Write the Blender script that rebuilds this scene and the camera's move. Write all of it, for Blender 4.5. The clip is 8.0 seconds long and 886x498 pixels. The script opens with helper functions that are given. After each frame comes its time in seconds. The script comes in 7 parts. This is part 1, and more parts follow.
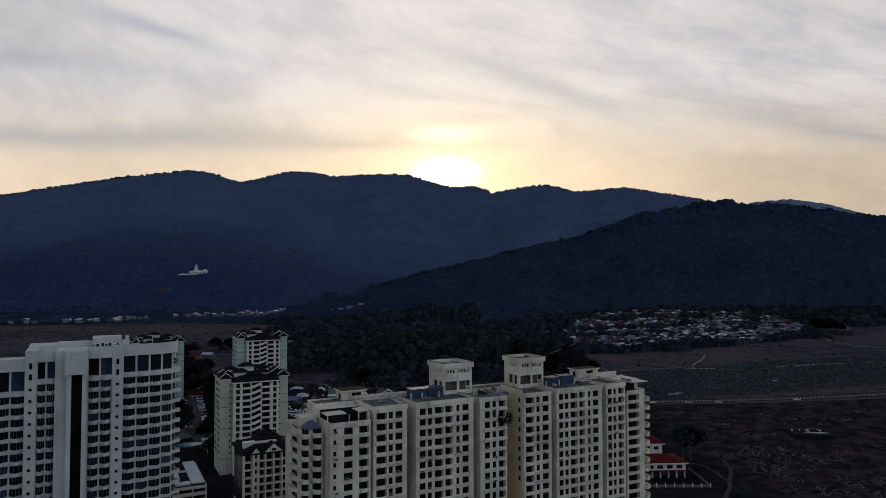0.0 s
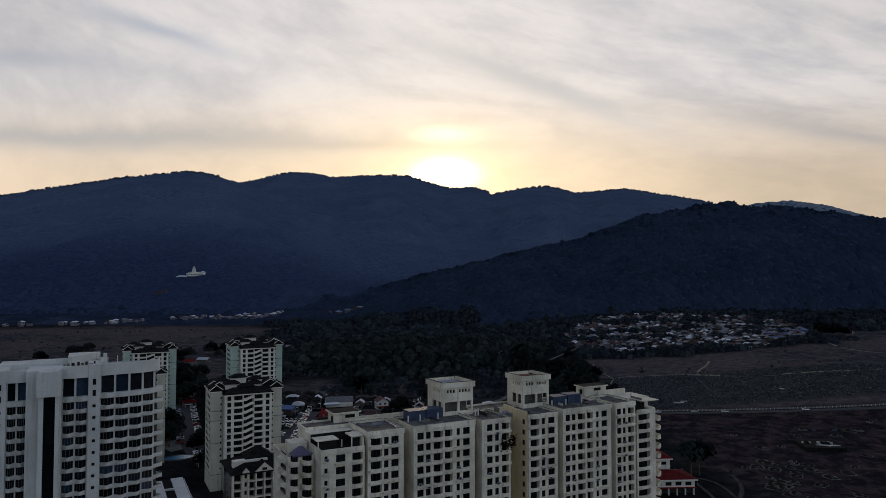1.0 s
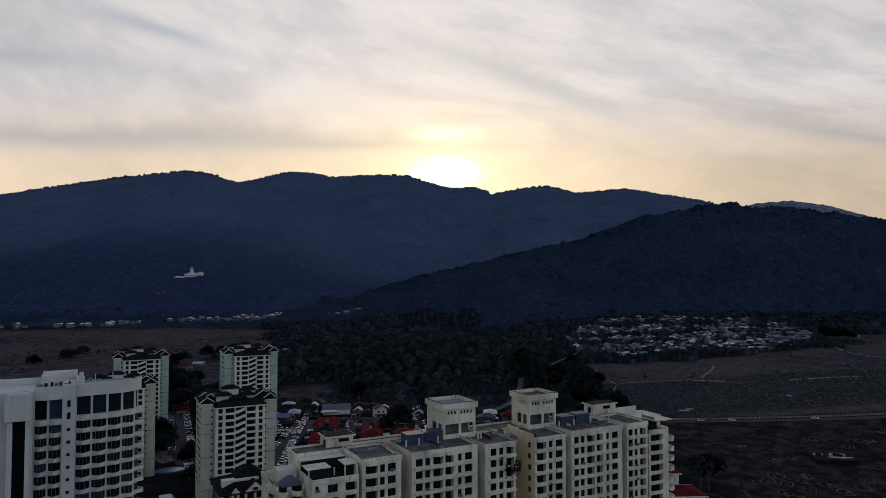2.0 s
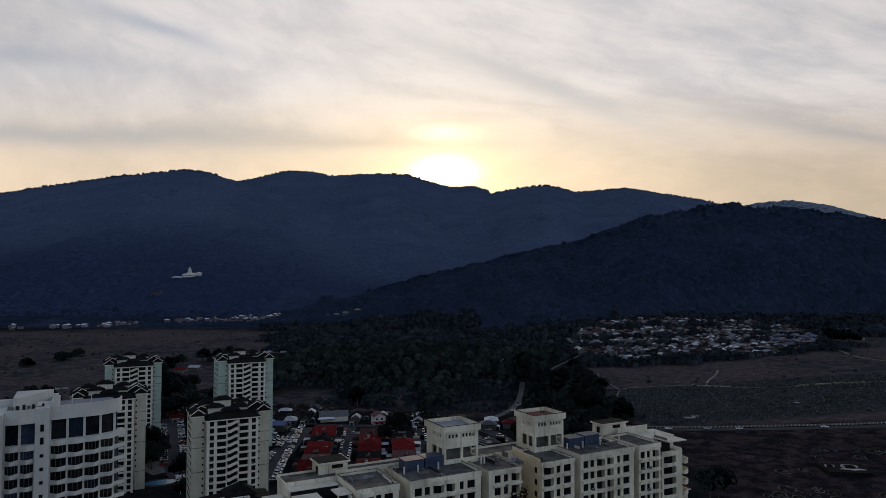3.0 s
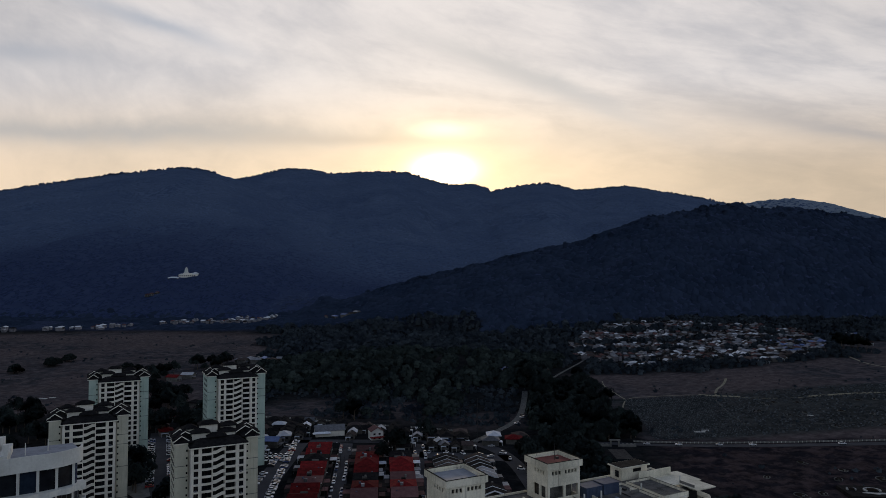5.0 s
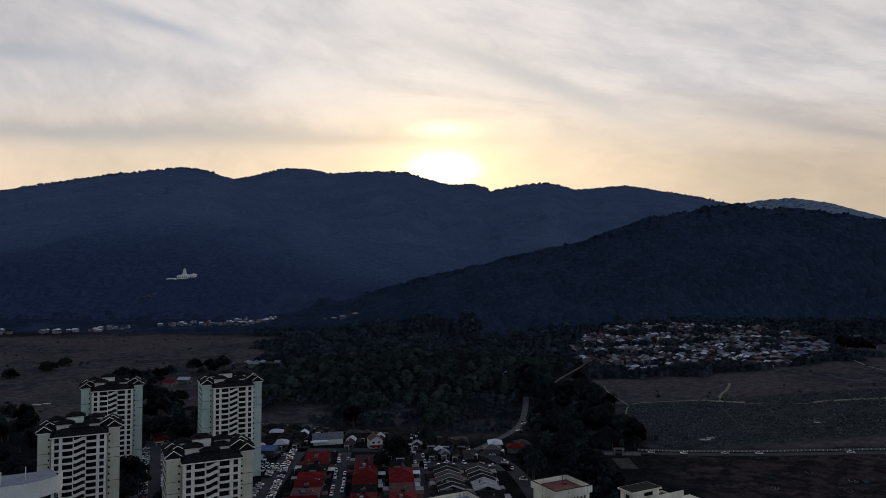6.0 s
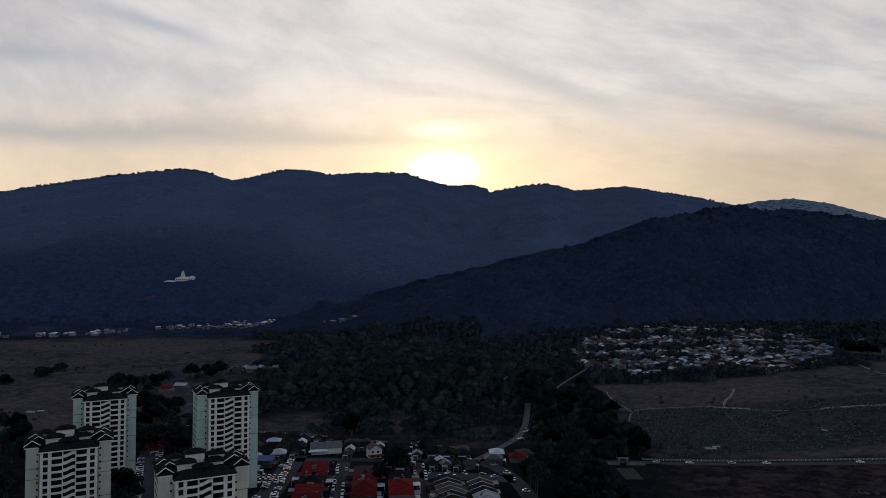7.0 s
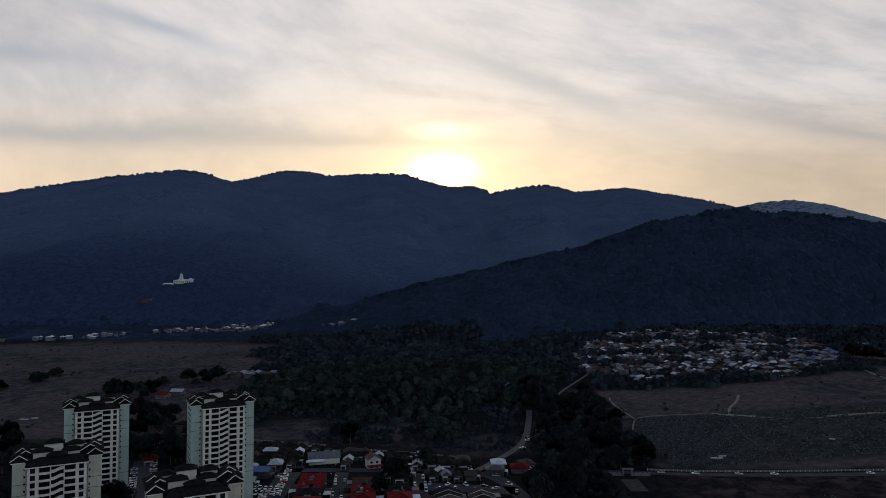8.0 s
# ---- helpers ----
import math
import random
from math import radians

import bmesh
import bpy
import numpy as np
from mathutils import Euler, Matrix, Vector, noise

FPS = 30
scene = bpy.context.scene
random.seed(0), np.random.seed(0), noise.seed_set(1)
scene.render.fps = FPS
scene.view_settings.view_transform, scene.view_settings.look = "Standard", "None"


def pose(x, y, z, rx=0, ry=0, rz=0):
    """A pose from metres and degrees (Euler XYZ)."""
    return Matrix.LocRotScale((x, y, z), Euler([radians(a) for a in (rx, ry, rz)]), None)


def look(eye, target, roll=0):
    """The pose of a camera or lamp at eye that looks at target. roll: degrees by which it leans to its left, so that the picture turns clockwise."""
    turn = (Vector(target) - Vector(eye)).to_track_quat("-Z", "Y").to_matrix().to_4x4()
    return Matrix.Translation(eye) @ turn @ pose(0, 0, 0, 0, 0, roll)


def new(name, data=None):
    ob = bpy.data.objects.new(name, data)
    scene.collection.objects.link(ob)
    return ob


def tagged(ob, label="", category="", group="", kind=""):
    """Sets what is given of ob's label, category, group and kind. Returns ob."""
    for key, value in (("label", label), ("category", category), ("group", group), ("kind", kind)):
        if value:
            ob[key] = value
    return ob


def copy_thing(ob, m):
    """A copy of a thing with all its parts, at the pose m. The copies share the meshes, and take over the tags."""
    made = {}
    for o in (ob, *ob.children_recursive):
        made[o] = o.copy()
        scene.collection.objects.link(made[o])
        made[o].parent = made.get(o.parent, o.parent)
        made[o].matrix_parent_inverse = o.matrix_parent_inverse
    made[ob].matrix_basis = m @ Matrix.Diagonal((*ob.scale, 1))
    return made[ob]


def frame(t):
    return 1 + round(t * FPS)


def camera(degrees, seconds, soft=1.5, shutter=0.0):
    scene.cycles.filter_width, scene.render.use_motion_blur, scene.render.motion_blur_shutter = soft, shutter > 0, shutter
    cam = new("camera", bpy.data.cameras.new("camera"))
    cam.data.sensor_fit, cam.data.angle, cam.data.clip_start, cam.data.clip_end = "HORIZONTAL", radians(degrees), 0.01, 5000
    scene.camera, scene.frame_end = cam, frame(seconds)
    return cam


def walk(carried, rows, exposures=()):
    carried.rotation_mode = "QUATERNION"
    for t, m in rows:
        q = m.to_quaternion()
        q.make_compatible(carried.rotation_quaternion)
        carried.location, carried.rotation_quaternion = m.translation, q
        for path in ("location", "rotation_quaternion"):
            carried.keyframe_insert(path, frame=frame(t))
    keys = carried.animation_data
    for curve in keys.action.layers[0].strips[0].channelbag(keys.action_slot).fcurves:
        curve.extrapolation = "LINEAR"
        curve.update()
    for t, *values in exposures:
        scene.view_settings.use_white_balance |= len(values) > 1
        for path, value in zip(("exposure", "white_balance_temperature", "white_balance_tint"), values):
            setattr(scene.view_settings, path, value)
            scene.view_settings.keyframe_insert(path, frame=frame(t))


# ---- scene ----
cam = camera(66.0, 8.0, soft=0.6)
PATH = [
    (0.0, pose(-0.03, 0.00, 91.97, 92.002, 0.006, -0.004)),
    (0.5, pose(0.04, 5.83, 93.74, 92.034, -0.029, -0.017)),
    (1.0, pose(0.01, 11.81, 95.44, 92.049, -0.058, -0.031)),
    (1.5, pose(-0.09, 17.77, 97.13, 92.043, -0.085, -0.046)),
    (3.0, pose(-0.49, 34.51, 102.44, 91.906, -0.167, -0.086)),
    (3.5, pose(-0.63, 39.56, 104.31, 91.837, -0.189, -0.098)),
    (4.0, pose(-0.78, 44.35, 106.19, 91.768, -0.204, -0.111)),
    (4.5, pose(-0.95, 48.89, 108.07, 91.707, -0.211, -0.125)),
    (6.0, pose(-1.61, 61.64, 113.41, 91.627, -0.163, -0.179)),
    (6.5, pose(-1.88, 65.81, 115.05, 91.644, -0.132, -0.199)),
    (7.0, pose(-2.14, 70.03, 116.63, 91.679, -0.103, -0.217)),
    (7.5, pose(-2.36, 74.35, 118.17, 91.723, -0.088, -0.230)),
    (8.0, pose(-2.48, 78.82, 119.74, 91.763, -0.103, -0.234)),
]
walk(cam, PATH, exposures=[(0.0, 0.0), (8.0, 0.0)])

# ---- world: thin evening cloud over a low sun ----
SUN_EL, SUN_AZ = 8.3, -0.2   # degrees above the horizon, degrees to the left of +y
HAZE, EAST, ZENITH = (0.34, 0.38, 0.45), (0.46, 0.53, 0.65), (0.07, 0.105, 0.21)
world = bpy.data.worlds.new("evening_sky")
scene.world = world
world.use_nodes = True
wt = world.node_tree
wt.nodes.clear()


class Nodes:
    """Short hand for building node trees."""

    def __init__(self, tree):
        self.t = tree

    def add(self, kind, inputs=None, **props):
        n = self.t.nodes.new(kind)
        for k, v in props.items():
            put_prop(n, k, v)
        for k, v in (inputs or {}).items():
            if hasattr(v, "is_output"):
                self.t.links.new(v, n.inputs[k])
            else:
                n.inputs[k].default_value = v
        return n

    def math(self, op, a, b=0.0, c=0.0, clamp=False):
        return self.add("ShaderNodeMath", {0: a, 1: b, 2: c}, operation=op, use_clamp=clamp).outputs[0]

    def vmath(self, op, a, b=(0, 0, 0)):
        n = self.add("ShaderNodeVectorMath", {0: a, 1: b}, operation=op)
        return n.outputs["Value"] if op in ("DOT_PRODUCT", "LENGTH", "DISTANCE") else n.outputs["Vector"]

    def mix(self, fac, a, b, blend="MIX"):
        n = self.t.nodes.new("ShaderNodeMix")
        n.data_type, n.blend_type = "RGBA", blend
        for k, v in ((0, fac), (6, a), (7, b)):
            if hasattr(v, "is_output"):
                self.t.links.new(v, n.inputs[k])
            else:
                n.inputs[k].default_value = v if k == 0 else (*v[:3], 1.0)
        return n.outputs[2]

    def noise(self, vec, scale, detail=4.0, rough=0.55, dist=0.0):
        return self.add("ShaderNodeTexNoise", {"Vector": vec, "Scale": scale, "Detail": detail,
                                               "Roughness": rough, "Distortion": dist}).outputs["Fac"]

    def ramp(self, fac, lo, hi):
        return self.add("ShaderNodeMapRange", {"Value": fac, "From Min": lo, "From Max": hi}, clamp=True,
                        interpolation_type="SMOOTHSTEP").outputs["Result"]


def put_prop(n, k, v):
    if k == "operation":
        n.operation = v
    elif k == "use_clamp":
        n.use_clamp = v
    elif k == "clamp":
        n.clamp = v
    elif k == "interpolation_type":
        n.interpolation_type = v
    elif k == "sky_type":
        n.sky_type = v
    elif k == "bands":
        n.wave_type = v


W = Nodes(wt)
d = W.add("ShaderNodeTexCoord").outputs["Generated"]
d = W.vmath("NORMALIZE", d)
sep = W.add("ShaderNodeSeparateXYZ", {0: d})
dx, dy, dz = sep.outputs
sky = wt.nodes.new("ShaderNodeTexSky")
sky.sky_type, sky.sun_disc = "NISHITA", False
sky.sun_elevation, sky.sun_rotation = radians(SUN_EL), radians(-SUN_AZ)
sky.air_density, sky.dust_density, sky.ozone_density = 1.0, 1.5, 1.5
up = W.math("MAXIMUM", dz, 0.0)
# slopes of the view: sideways and upwards, seen towards the sunset
ahead = W.math("MAXIMUM", dy, 0.25)
az = W.math("DIVIDE", dx, ahead)
el = W.math("DIVIDE", up, ahead)
# long streaks, level near the hills and leaning higher up
lean = W.math("MULTIPLY", W.ramp(el, 0.06, 0.44), 0.27)
tilt = W.math("ADD", el, W.math("MULTIPLY", az, lean))
streak = W.add("ShaderNodeCombineXYZ", {0: W.math("MULTIPLY", az, 2.2), 1: W.math("MULTIPLY", tilt, 9.0), 2: 0.0}).outputs[0]
patch = W.add("ShaderNodeCombineXYZ", {0: W.math("MULTIPLY", az, 6.0), 1: W.math("MULTIPLY", tilt, 13.0), 2: 4.0}).outputs[0]
n1 = W.noise(streak, 1.0, 8.0, 0.58, 0.55)
n2 = W.noise(patch, 1.3, 8.0, 0.62, 0.3)
n3 = W.noise(patch, 0.42, 3.0, 0.5, 0.2)
mixed = W.math("ADD", W.math("ADD", W.math("MULTIPLY", n1, 0.5), W.math("MULTIPLY", n2, 0.26)), W.math("MULTIPLY", n3, 0.24))
puffs = W.noise(W.add("ShaderNodeCombineXYZ", {0: W.math("MULTIPLY", az, 14.0), 1: W.math("MULTIPLY", tilt, 30.0), 2: 9.0}).outputs[0], 1.0, 7.0, 0.62, 0.6)
mixed = W.math("ADD", mixed, W.math("MULTIPLY", W.math("SUBTRACT", puffs, 0.5), 0.16))
cover = W.ramp(mixed, 0.35, 0.62)
SUN_E = math.tan(radians(SUN_EL))


def spot(x0, y0, wx, wy):
    """A soft round or oval brightness about one place of the western sky."""
    u = W.math("DIVIDE", W.math("SUBTRACT", az, x0), wx)
    v = W.math("DIVIDE", W.math("SUBTRACT", el, y0), wy)
    q = W.math("ADD", W.math("MULTIPLY", u, u), W.math("MULTIPLY", v, v))
    return W.math("MULTIPLY", W.math("EXPONENT", W.math("MULTIPLY", q, -1.0)), W.ramp(dy, 0.3, 0.6))


S = (math.sin(radians(-SUN_AZ)) * math.cos(radians(SUN_EL)), math.cos(radians(SUN_AZ)) * math.cos(radians(SUN_EL)),
     math.sin(radians(SUN_EL)))
low = W.math("SUBTRACT", 1.0, W.ramp(el, 0.13, 0.30))
bright = W.mix(low, (0.82, 0.77, 0.755), (0.90, 0.71, 0.53))
grey = W.mix(low, (0.55, 0.54, 0.57), (0.70, 0.57, 0.44))
cloud = W.mix(cover, grey, bright)
def band(x0, y0, slope, long, wide):
    """A leaning ragged cloud bank about one place of the western sky."""
    s = W.math("SUBTRACT", az, x0)
    t = W.math("SUBTRACT", W.math("SUBTRACT", el, y0), W.math("MULTIPLY", s, slope))
    t = W.math("ADD", t, W.math("MULTIPLY", W.math("SUBTRACT", n2, 0.5), wide * 2.2))
    u, v = W.math("DIVIDE", s, long), W.math("DIVIDE", t, wide)
    q = W.math("EXPONENT", W.math("MULTIPLY", W.math("ADD", W.math("MULTIPLY", u, u), W.math("MULTIPLY", v, v)), -1.0))
    return W.math("MULTIPLY", W.math("MULTIPLY", q, W.ramp(dy, 0.3, 0.6)), W.math("ADD", 0.25, W.math("MULTIPLY", W.math("ADD", puffs, n1), 0.65)))


# a grey bank to the left of the sun
bank = W.math("MULTIPLY", band(-0.50, 0.203, -0.02, 0.50, 0.019), 1.0)
cloud = W.mix(W.math("MULTIPLY", bank, 0.85), cloud, (0.42, 0.42, 0.43))

cloud = W.mix(W.math("MULTIPLY", band(0.14, 0.280, -0.36, 0.17, 0.018), 0.9), cloud, (0.50, 0.51, 0.54))
cloud = W.mix(W.math("MULTIPLY", band(0.58, 0.212, -0.16, 0.20, 0.016), 0.8), cloud, (0.50, 0.47, 0.47))
cloud = W.mix(W.math("MULTIPLY", band(-0.43, 0.366, -0.32, 0.12, 0.016), 0.95), cloud, (0.47, 0.50, 0.57))
cloud = W.mix(W.math("MULTIPLY", band(-0.62, 0.318, -0.06, 0.10, 0.014), 0.8), cloud, (0.47, 0.49, 0.55))
cloud = W.mix(W.math("MULTIPLY", band(-0.12, 0.190, 0.0, 0.16, 0.007), 0.7), cloud, (0.52, 0.46, 0.42))
# the sky away from the sun is dimmer and bluer, the part overhead dimmest
west = W.ramp(dy, -0.05, 0.5)
away = W.mix(W.ramp(up, 0.05, 0.35), HAZE, EAST)
away = W.mix(W.ramp(up, 0.50, 0.80), away, ZENITH)
side = W.math("ADD", 1.0, W.math("MULTIPLY", dx, 0.30))
away = W.mix(1.0, away, W.add("ShaderNodeCombineColor", {0: side, 1: side, 2: side}).outputs[0], "MULTIPLY")
cloud = W.mix(W.math("MULTIPLY", west, W.math("SUBTRACT", 1.0, W.ramp(up, 0.38, 0.7))), away, cloud)
dusk = W.math("SUBTRACT", 1.0, W.math("MULTIPLY", W.math("MULTIPLY", low, W.ramp(az, 0.12, 0.62)), W.math("MULTIPLY", W.ramp(dy, 0.4, 0.7), 0.24)))
cloud = W.mix(1.0, cloud, W.add("ShaderNodeCombineColor", {0: dusk, 1: dusk, 2: dusk}).outputs[0], "MULTIPLY")
thin = W.math("SUBTRACT", 1.0, W.math("MULTIPLY", W.math("MULTIPLY", W.ramp(el, 0.18, 0.40), W.ramp(W.math("ABSOLUTE", az), 0.25, 0.70)), W.math("MULTIPLY", W.ramp(dy, 0.4, 0.7), 0.13)))
cloud = W.mix(1.0, cloud, W.add("ShaderNodeCombineColor", {0: thin, 1: thin, 2: thin}).outputs[0], "MULTIPLY")
glow = W.mix(spot(0.004, SUN_E, 0.30, 0.16), (0, 0, 0), (0.10, 0.07, 0.02))
glow = W.mix(1.0, glow, W.mix(spot(0.004, SUN_E, 0.10, 0.06), (0, 0, 0), (0.35, 0.24, 0.07)), "ADD")
glow = W.mix(1.0, glow, W.mix(spot(0.004, 0.205, 0.045, 0.012), (0, 0, 0), (0.55, 0.46, 0.28)), "ADD")
glow = W.mix(1.0, glow, W.mix(spot(0.004, SUN_E, 0.034, 0.017), (0, 0, 0), (4.0, 3.4, 2.4)), "ADD")
cloud = W.mix(1.0, cloud, glow, "ADD")
clear = W.mix(1.0, sky.outputs[0], (0.10, 0.10, 0.10), "MULTIPLY")
both = W.mix(0.93, clear, cloud)
bg = W.add("ShaderNodeBackground", {"Color": both, "Strength": 1.0})
out = wt.nodes.new("ShaderNodeOutputWorld")
wt.links.new(bg.outputs[0], out.inputs[0])

sun_data = bpy.data.lights.new("sun", "SUN")
sun_data.energy, sun_data.angle, sun_data.color = 0.8, radians(3.0), (1.0, 0.80, 0.55)
sun = new("sun", sun_data)
sun.matrix_world = look((0, 0, 0), (-S[0], -S[1], -S[2]))

# ---- materials ----


def material(name, dark, light, rough=0.8, scale=0.4, fine=6.0, bump=0.15, metal=0.0, islands=0.0, objects=0.0,
             streaks=0.0, spec=0.3, even=0.0, lobes=0.0, thin_haze=None):
    """A weathered surface: two tones by coarse and fine noise, fine relief, optional rain streaks and piece-wise change."""
    m = bpy.data.materials.new(name)
    m.use_nodes = True
    t = m.node_tree
    N = Nodes(t)
    b = t.nodes["Principled BSDF"]
    co = N.add("ShaderNodeTexCoord").outputs["Object"]
    coarse = N.noise(co, scale, 5.0, 0.6)
    grain = N.noise(co, fine, 3.0, 0.6)
    f = N.ramp(N.math("ADD", N.math("MULTIPLY", coarse, 0.7), N.math("MULTIPLY", grain, 0.3)), 0.32, 0.68)
    col = N.mix(f, dark, light)
    if lobes:
        # crowns differ from one another in tone
        tone_ = N.add("ShaderNodeAttribute")
        tone_.attribute_name = "crown_tone"
        k = tone_.outputs["Fac"]
        col = N.mix(1.0, col, N.add("ShaderNodeCombineColor", {0: k, 1: k, 2: k}).outputs[0], "MULTIPLY")
    # canopy colour darkens where the painted haze is thinner
    if thin_haze:
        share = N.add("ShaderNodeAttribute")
        share.attribute_name = "thin_haze"
        col = N.mix(share.outputs["Fac"], col, N.mix(f, *thin_haze))
    if streaks:
        long = N.add("ShaderNodeMapping", {"Vector": co, "Scale": (1.0, 1.0, 0.06)}).outputs[0]
        s = N.ramp(N.noise(long, 1.3, 5.0, 0.65), 0.52, 0.78)
        col = N.mix(N.math("MULTIPLY", s, streaks), col, tuple(c * 0.35 for c in dark))
    if islands:
        r = N.add("ShaderNodeNewGeometry").outputs["Random Per Island"]
        k = N.math("ADD", 1.0 - islands, N.math("MULTIPLY", r, 2 * islands))
        col = N.mix(1.0, col, N.add("ShaderNodeCombineColor", {0: k, 1: k, 2: k}).outputs[0], "MULTIPLY")
    if objects:
        r = N.add("ShaderNodeObjectInfo").outputs["Random"]
        k = N.math("ADD", 1.0 - objects, N.math("MULTIPLY", r, 2 * objects))
        col = N.mix(1.0, col, N.add("ShaderNodeCombineColor", {0: k, 1: k, 2: k}).outputs[0], "MULTIPLY")
    t.links.new(col, b.inputs["Base Color"])
    b.inputs["Roughness"].default_value = rough
    b.inputs["Metallic"].default_value = metal
    b.inputs["Specular IOR Level"].default_value = spec
    if even or lobes:
        # leaves take light much as their bough, and far canopies as the canopy does as a whole
        g = N.add("ShaderNodeNewGeometry").outputs["Normal"]
        if lobes:
            bough = N.add("ShaderNodeAttribute")
            bough.attribute_name = "bough"
            own_ = N.add("ShaderNodeVectorMath", {0: g, "Scale": 1.0 - lobes}, operation="SCALE").outputs["Vector"]
            kin = N.add("ShaderNodeVectorMath", {0: bough.outputs["Vector"], "Scale": lobes}, operation="SCALE").outputs["Vector"]
            g = N.vmath("NORMALIZE", N.vmath("ADD", own_, kin))
        part_ = N.add("ShaderNodeVectorMath", {0: g, "Scale": 1.0 - even}, operation="SCALE").outputs["Vector"]
        whole = N.vmath("NORMALIZE", N.vmath("ADD", part_, (0.0, -0.55 * even, 0.83 * even)))
        t.links.new(whole, b.inputs["Normal"])
    if bump:
        bp = N.add("ShaderNodeBump", {"Height": grain, "Strength": bump, "Distance": 0.1})
        t.links.new(bp.outputs[0], b.inputs["Normal"])
    return m


CREAM = material("cream_render", (0.48, 0.45, 0.35), (0.82, 0.765, 0.62), 0.9, 0.15, 3.0, 0.1, streaks=0.8, spec=0.1)
# ochre wall colour, raised to include light from the left sky
YELLOW = material("ochre_render", (0.60, 0.49, 0.31), (0.74, 0.61, 0.40), 0.9, 0.12, 3.0, 0.1, streaks=0.4, spec=0.1)
WHITE = material("white_paint", (0.45, 0.455, 0.43), (0.61, 0.615, 0.58), 0.85, 0.08, 2.5, 0.08, streaks=0.35, spec=0.1)
PALE = material("pale_plaster", (0.57, 0.55, 0.48), (0.76, 0.73, 0.65), 0.9, 0.15, 3.0, 0.08, streaks=0.4, spec=0.1)
GREEN = material("mint_plaster", (0.33, 0.43, 0.38), (0.44, 0.54, 0.48), 0.9, 0.15, 3.0, 0.08, streaks=0.45, spec=0.1)
BUFF = material("buff_plaster", (0.42, 0.42, 0.34), (0.55, 0.54, 0.44), 0.9, 0.15, 3.0, 0.08, streaks=0.45, spec=0.1)
JOINT = material("joint_paint", (0.07, 0.08, 0.08), (0.12, 0.13, 0.13), 0.8)
ROOFTOP = material("flat_roof_screed", (0.035, 0.034, 0.032), (0.15, 0.145, 0.135), 0.9, 0.3, 3.0, 0.2, spec=0.1)
MOULD = material("mould_stained_render", (0.02, 0.02, 0.018), (0.30, 0.28, 0.23), 0.95, 0.5, 2.0, 0.2, spec=0.03)
DARKROOF = material("blackened_roof_felt", (0.010, 0.010, 0.010), (0.035, 0.033, 0.030), 0.95, 0.5, 4.0, 0.2, spec=0.03)
# the sky's grey-blue reflection is put into this roof's base colour
SKYROOF = material("sky_pale_roof_coating", (0.16, 0.175, 0.20), (0.27, 0.29, 0.32), 0.7, 0.2, 1.0, 0.03, spec=0.15)
REDROOF = material("red_oxide_coating", (0.10, 0.025, 0.02), (0.20, 0.05, 0.04), 0.8, 0.3, 3.0, 0.1)
DARKTILE = material("dark_roof_tile", (0.006, 0.006, 0.007), (0.020, 0.019, 0.019), 0.9, 0.6, 8.0, 0.3, spec=0.03)
BROWNTILE = material("brown_roof_tile", (0.034, 0.026, 0.025), (0.062, 0.047, 0.043), 0.85, 0.6, 8.0, 0.3, objects=0.3, spec=0.08)
REDTILE = material("red_roof_tile", (0.06, 0.006, 0.007), (0.16, 0.013, 0.013), 0.85, 0.5, 8.0, 0.3, objects=0.4, spec=0.05)
GREYTILE = material("grey_roof_sheet", (0.09, 0.095, 0.105), (0.20, 0.205, 0.22), 0.6, 0.5, 6.0, 0.15, objects=0.6, spec=0.2)
WHITESHEET = material("white_metal_sheet", (0.36, 0.38, 0.41), (0.55, 0.57, 0.60), 0.5, 0.5, 6.0, 0.05, objects=0.35, spec=0.2)
BLUESHEET = material("blue_metal_sheet", (0.06, 0.09, 0.20), (0.10, 0.15, 0.30), 0.5, 0.5, 6.0, 0.05, objects=0.4, spec=0.2)
TANK = material("blue_grey_tank", (0.03, 0.045, 0.085), (0.06, 0.08, 0.125), 0.6, 0.6, 5.0, 0.05, spec=0.15)
TANKLID = material("tank_lid", (0.16, 0.18, 0.21), (0.24, 0.26, 0.30), 0.85, 0.6, 5.0, 0.05, spec=0.05)
PURPLE = material("mauve_roof_tile", (0.08, 0.07, 0.12), (0.13, 0.11, 0.17), 0.7, 0.6, 8.0, 0.2)
GLASS = material("dark_window_glass", (0.004, 0.005, 0.007), (0.012, 0.014, 0.018), 0.15, 0.3, 1.0, 0.0, objects=0.5, spec=0.18)
BLUEGLASS = material("blue_tinted_glass", (0.012, 0.02, 0.035), (0.03, 0.045, 0.075), 0.1, 0.3, 1.0, 0.0, objects=0.6, spec=0.3)
# near-black colour that stands in for shade inside openings
SHADEBLACK = material("interior_shade_black", (0.004, 0.004, 0.004), (0.012, 0.012, 0.012), 0.9)
FRAME = material("dark_window_frame", (0.015, 0.015, 0.016), (0.035, 0.035, 0.036), 0.6, spec=0.2)
FRAMEPALE = material("pale_window_frame", (0.10, 0.105, 0.11), (0.20, 0.205, 0.21), 0.6, spec=0.2)
ASPHALT = material("asphalt", (0.035, 0.036, 0.04), (0.06, 0.06, 0.065), 0.95, 0.1, 2.0, 0.1, spec=0.1)
CONCRETE = material("weathered_concrete", (0.10, 0.10, 0.095), (0.19, 0.185, 0.17), 0.9, 0.3, 4.0, 0.1, spec=0.1)
DIRT = material("bare_dirt_path", (0.13, 0.12, 0.085), (0.26, 0.235, 0.17), 0.95, 0.15, 2.0, 0.2, spec=0.1)
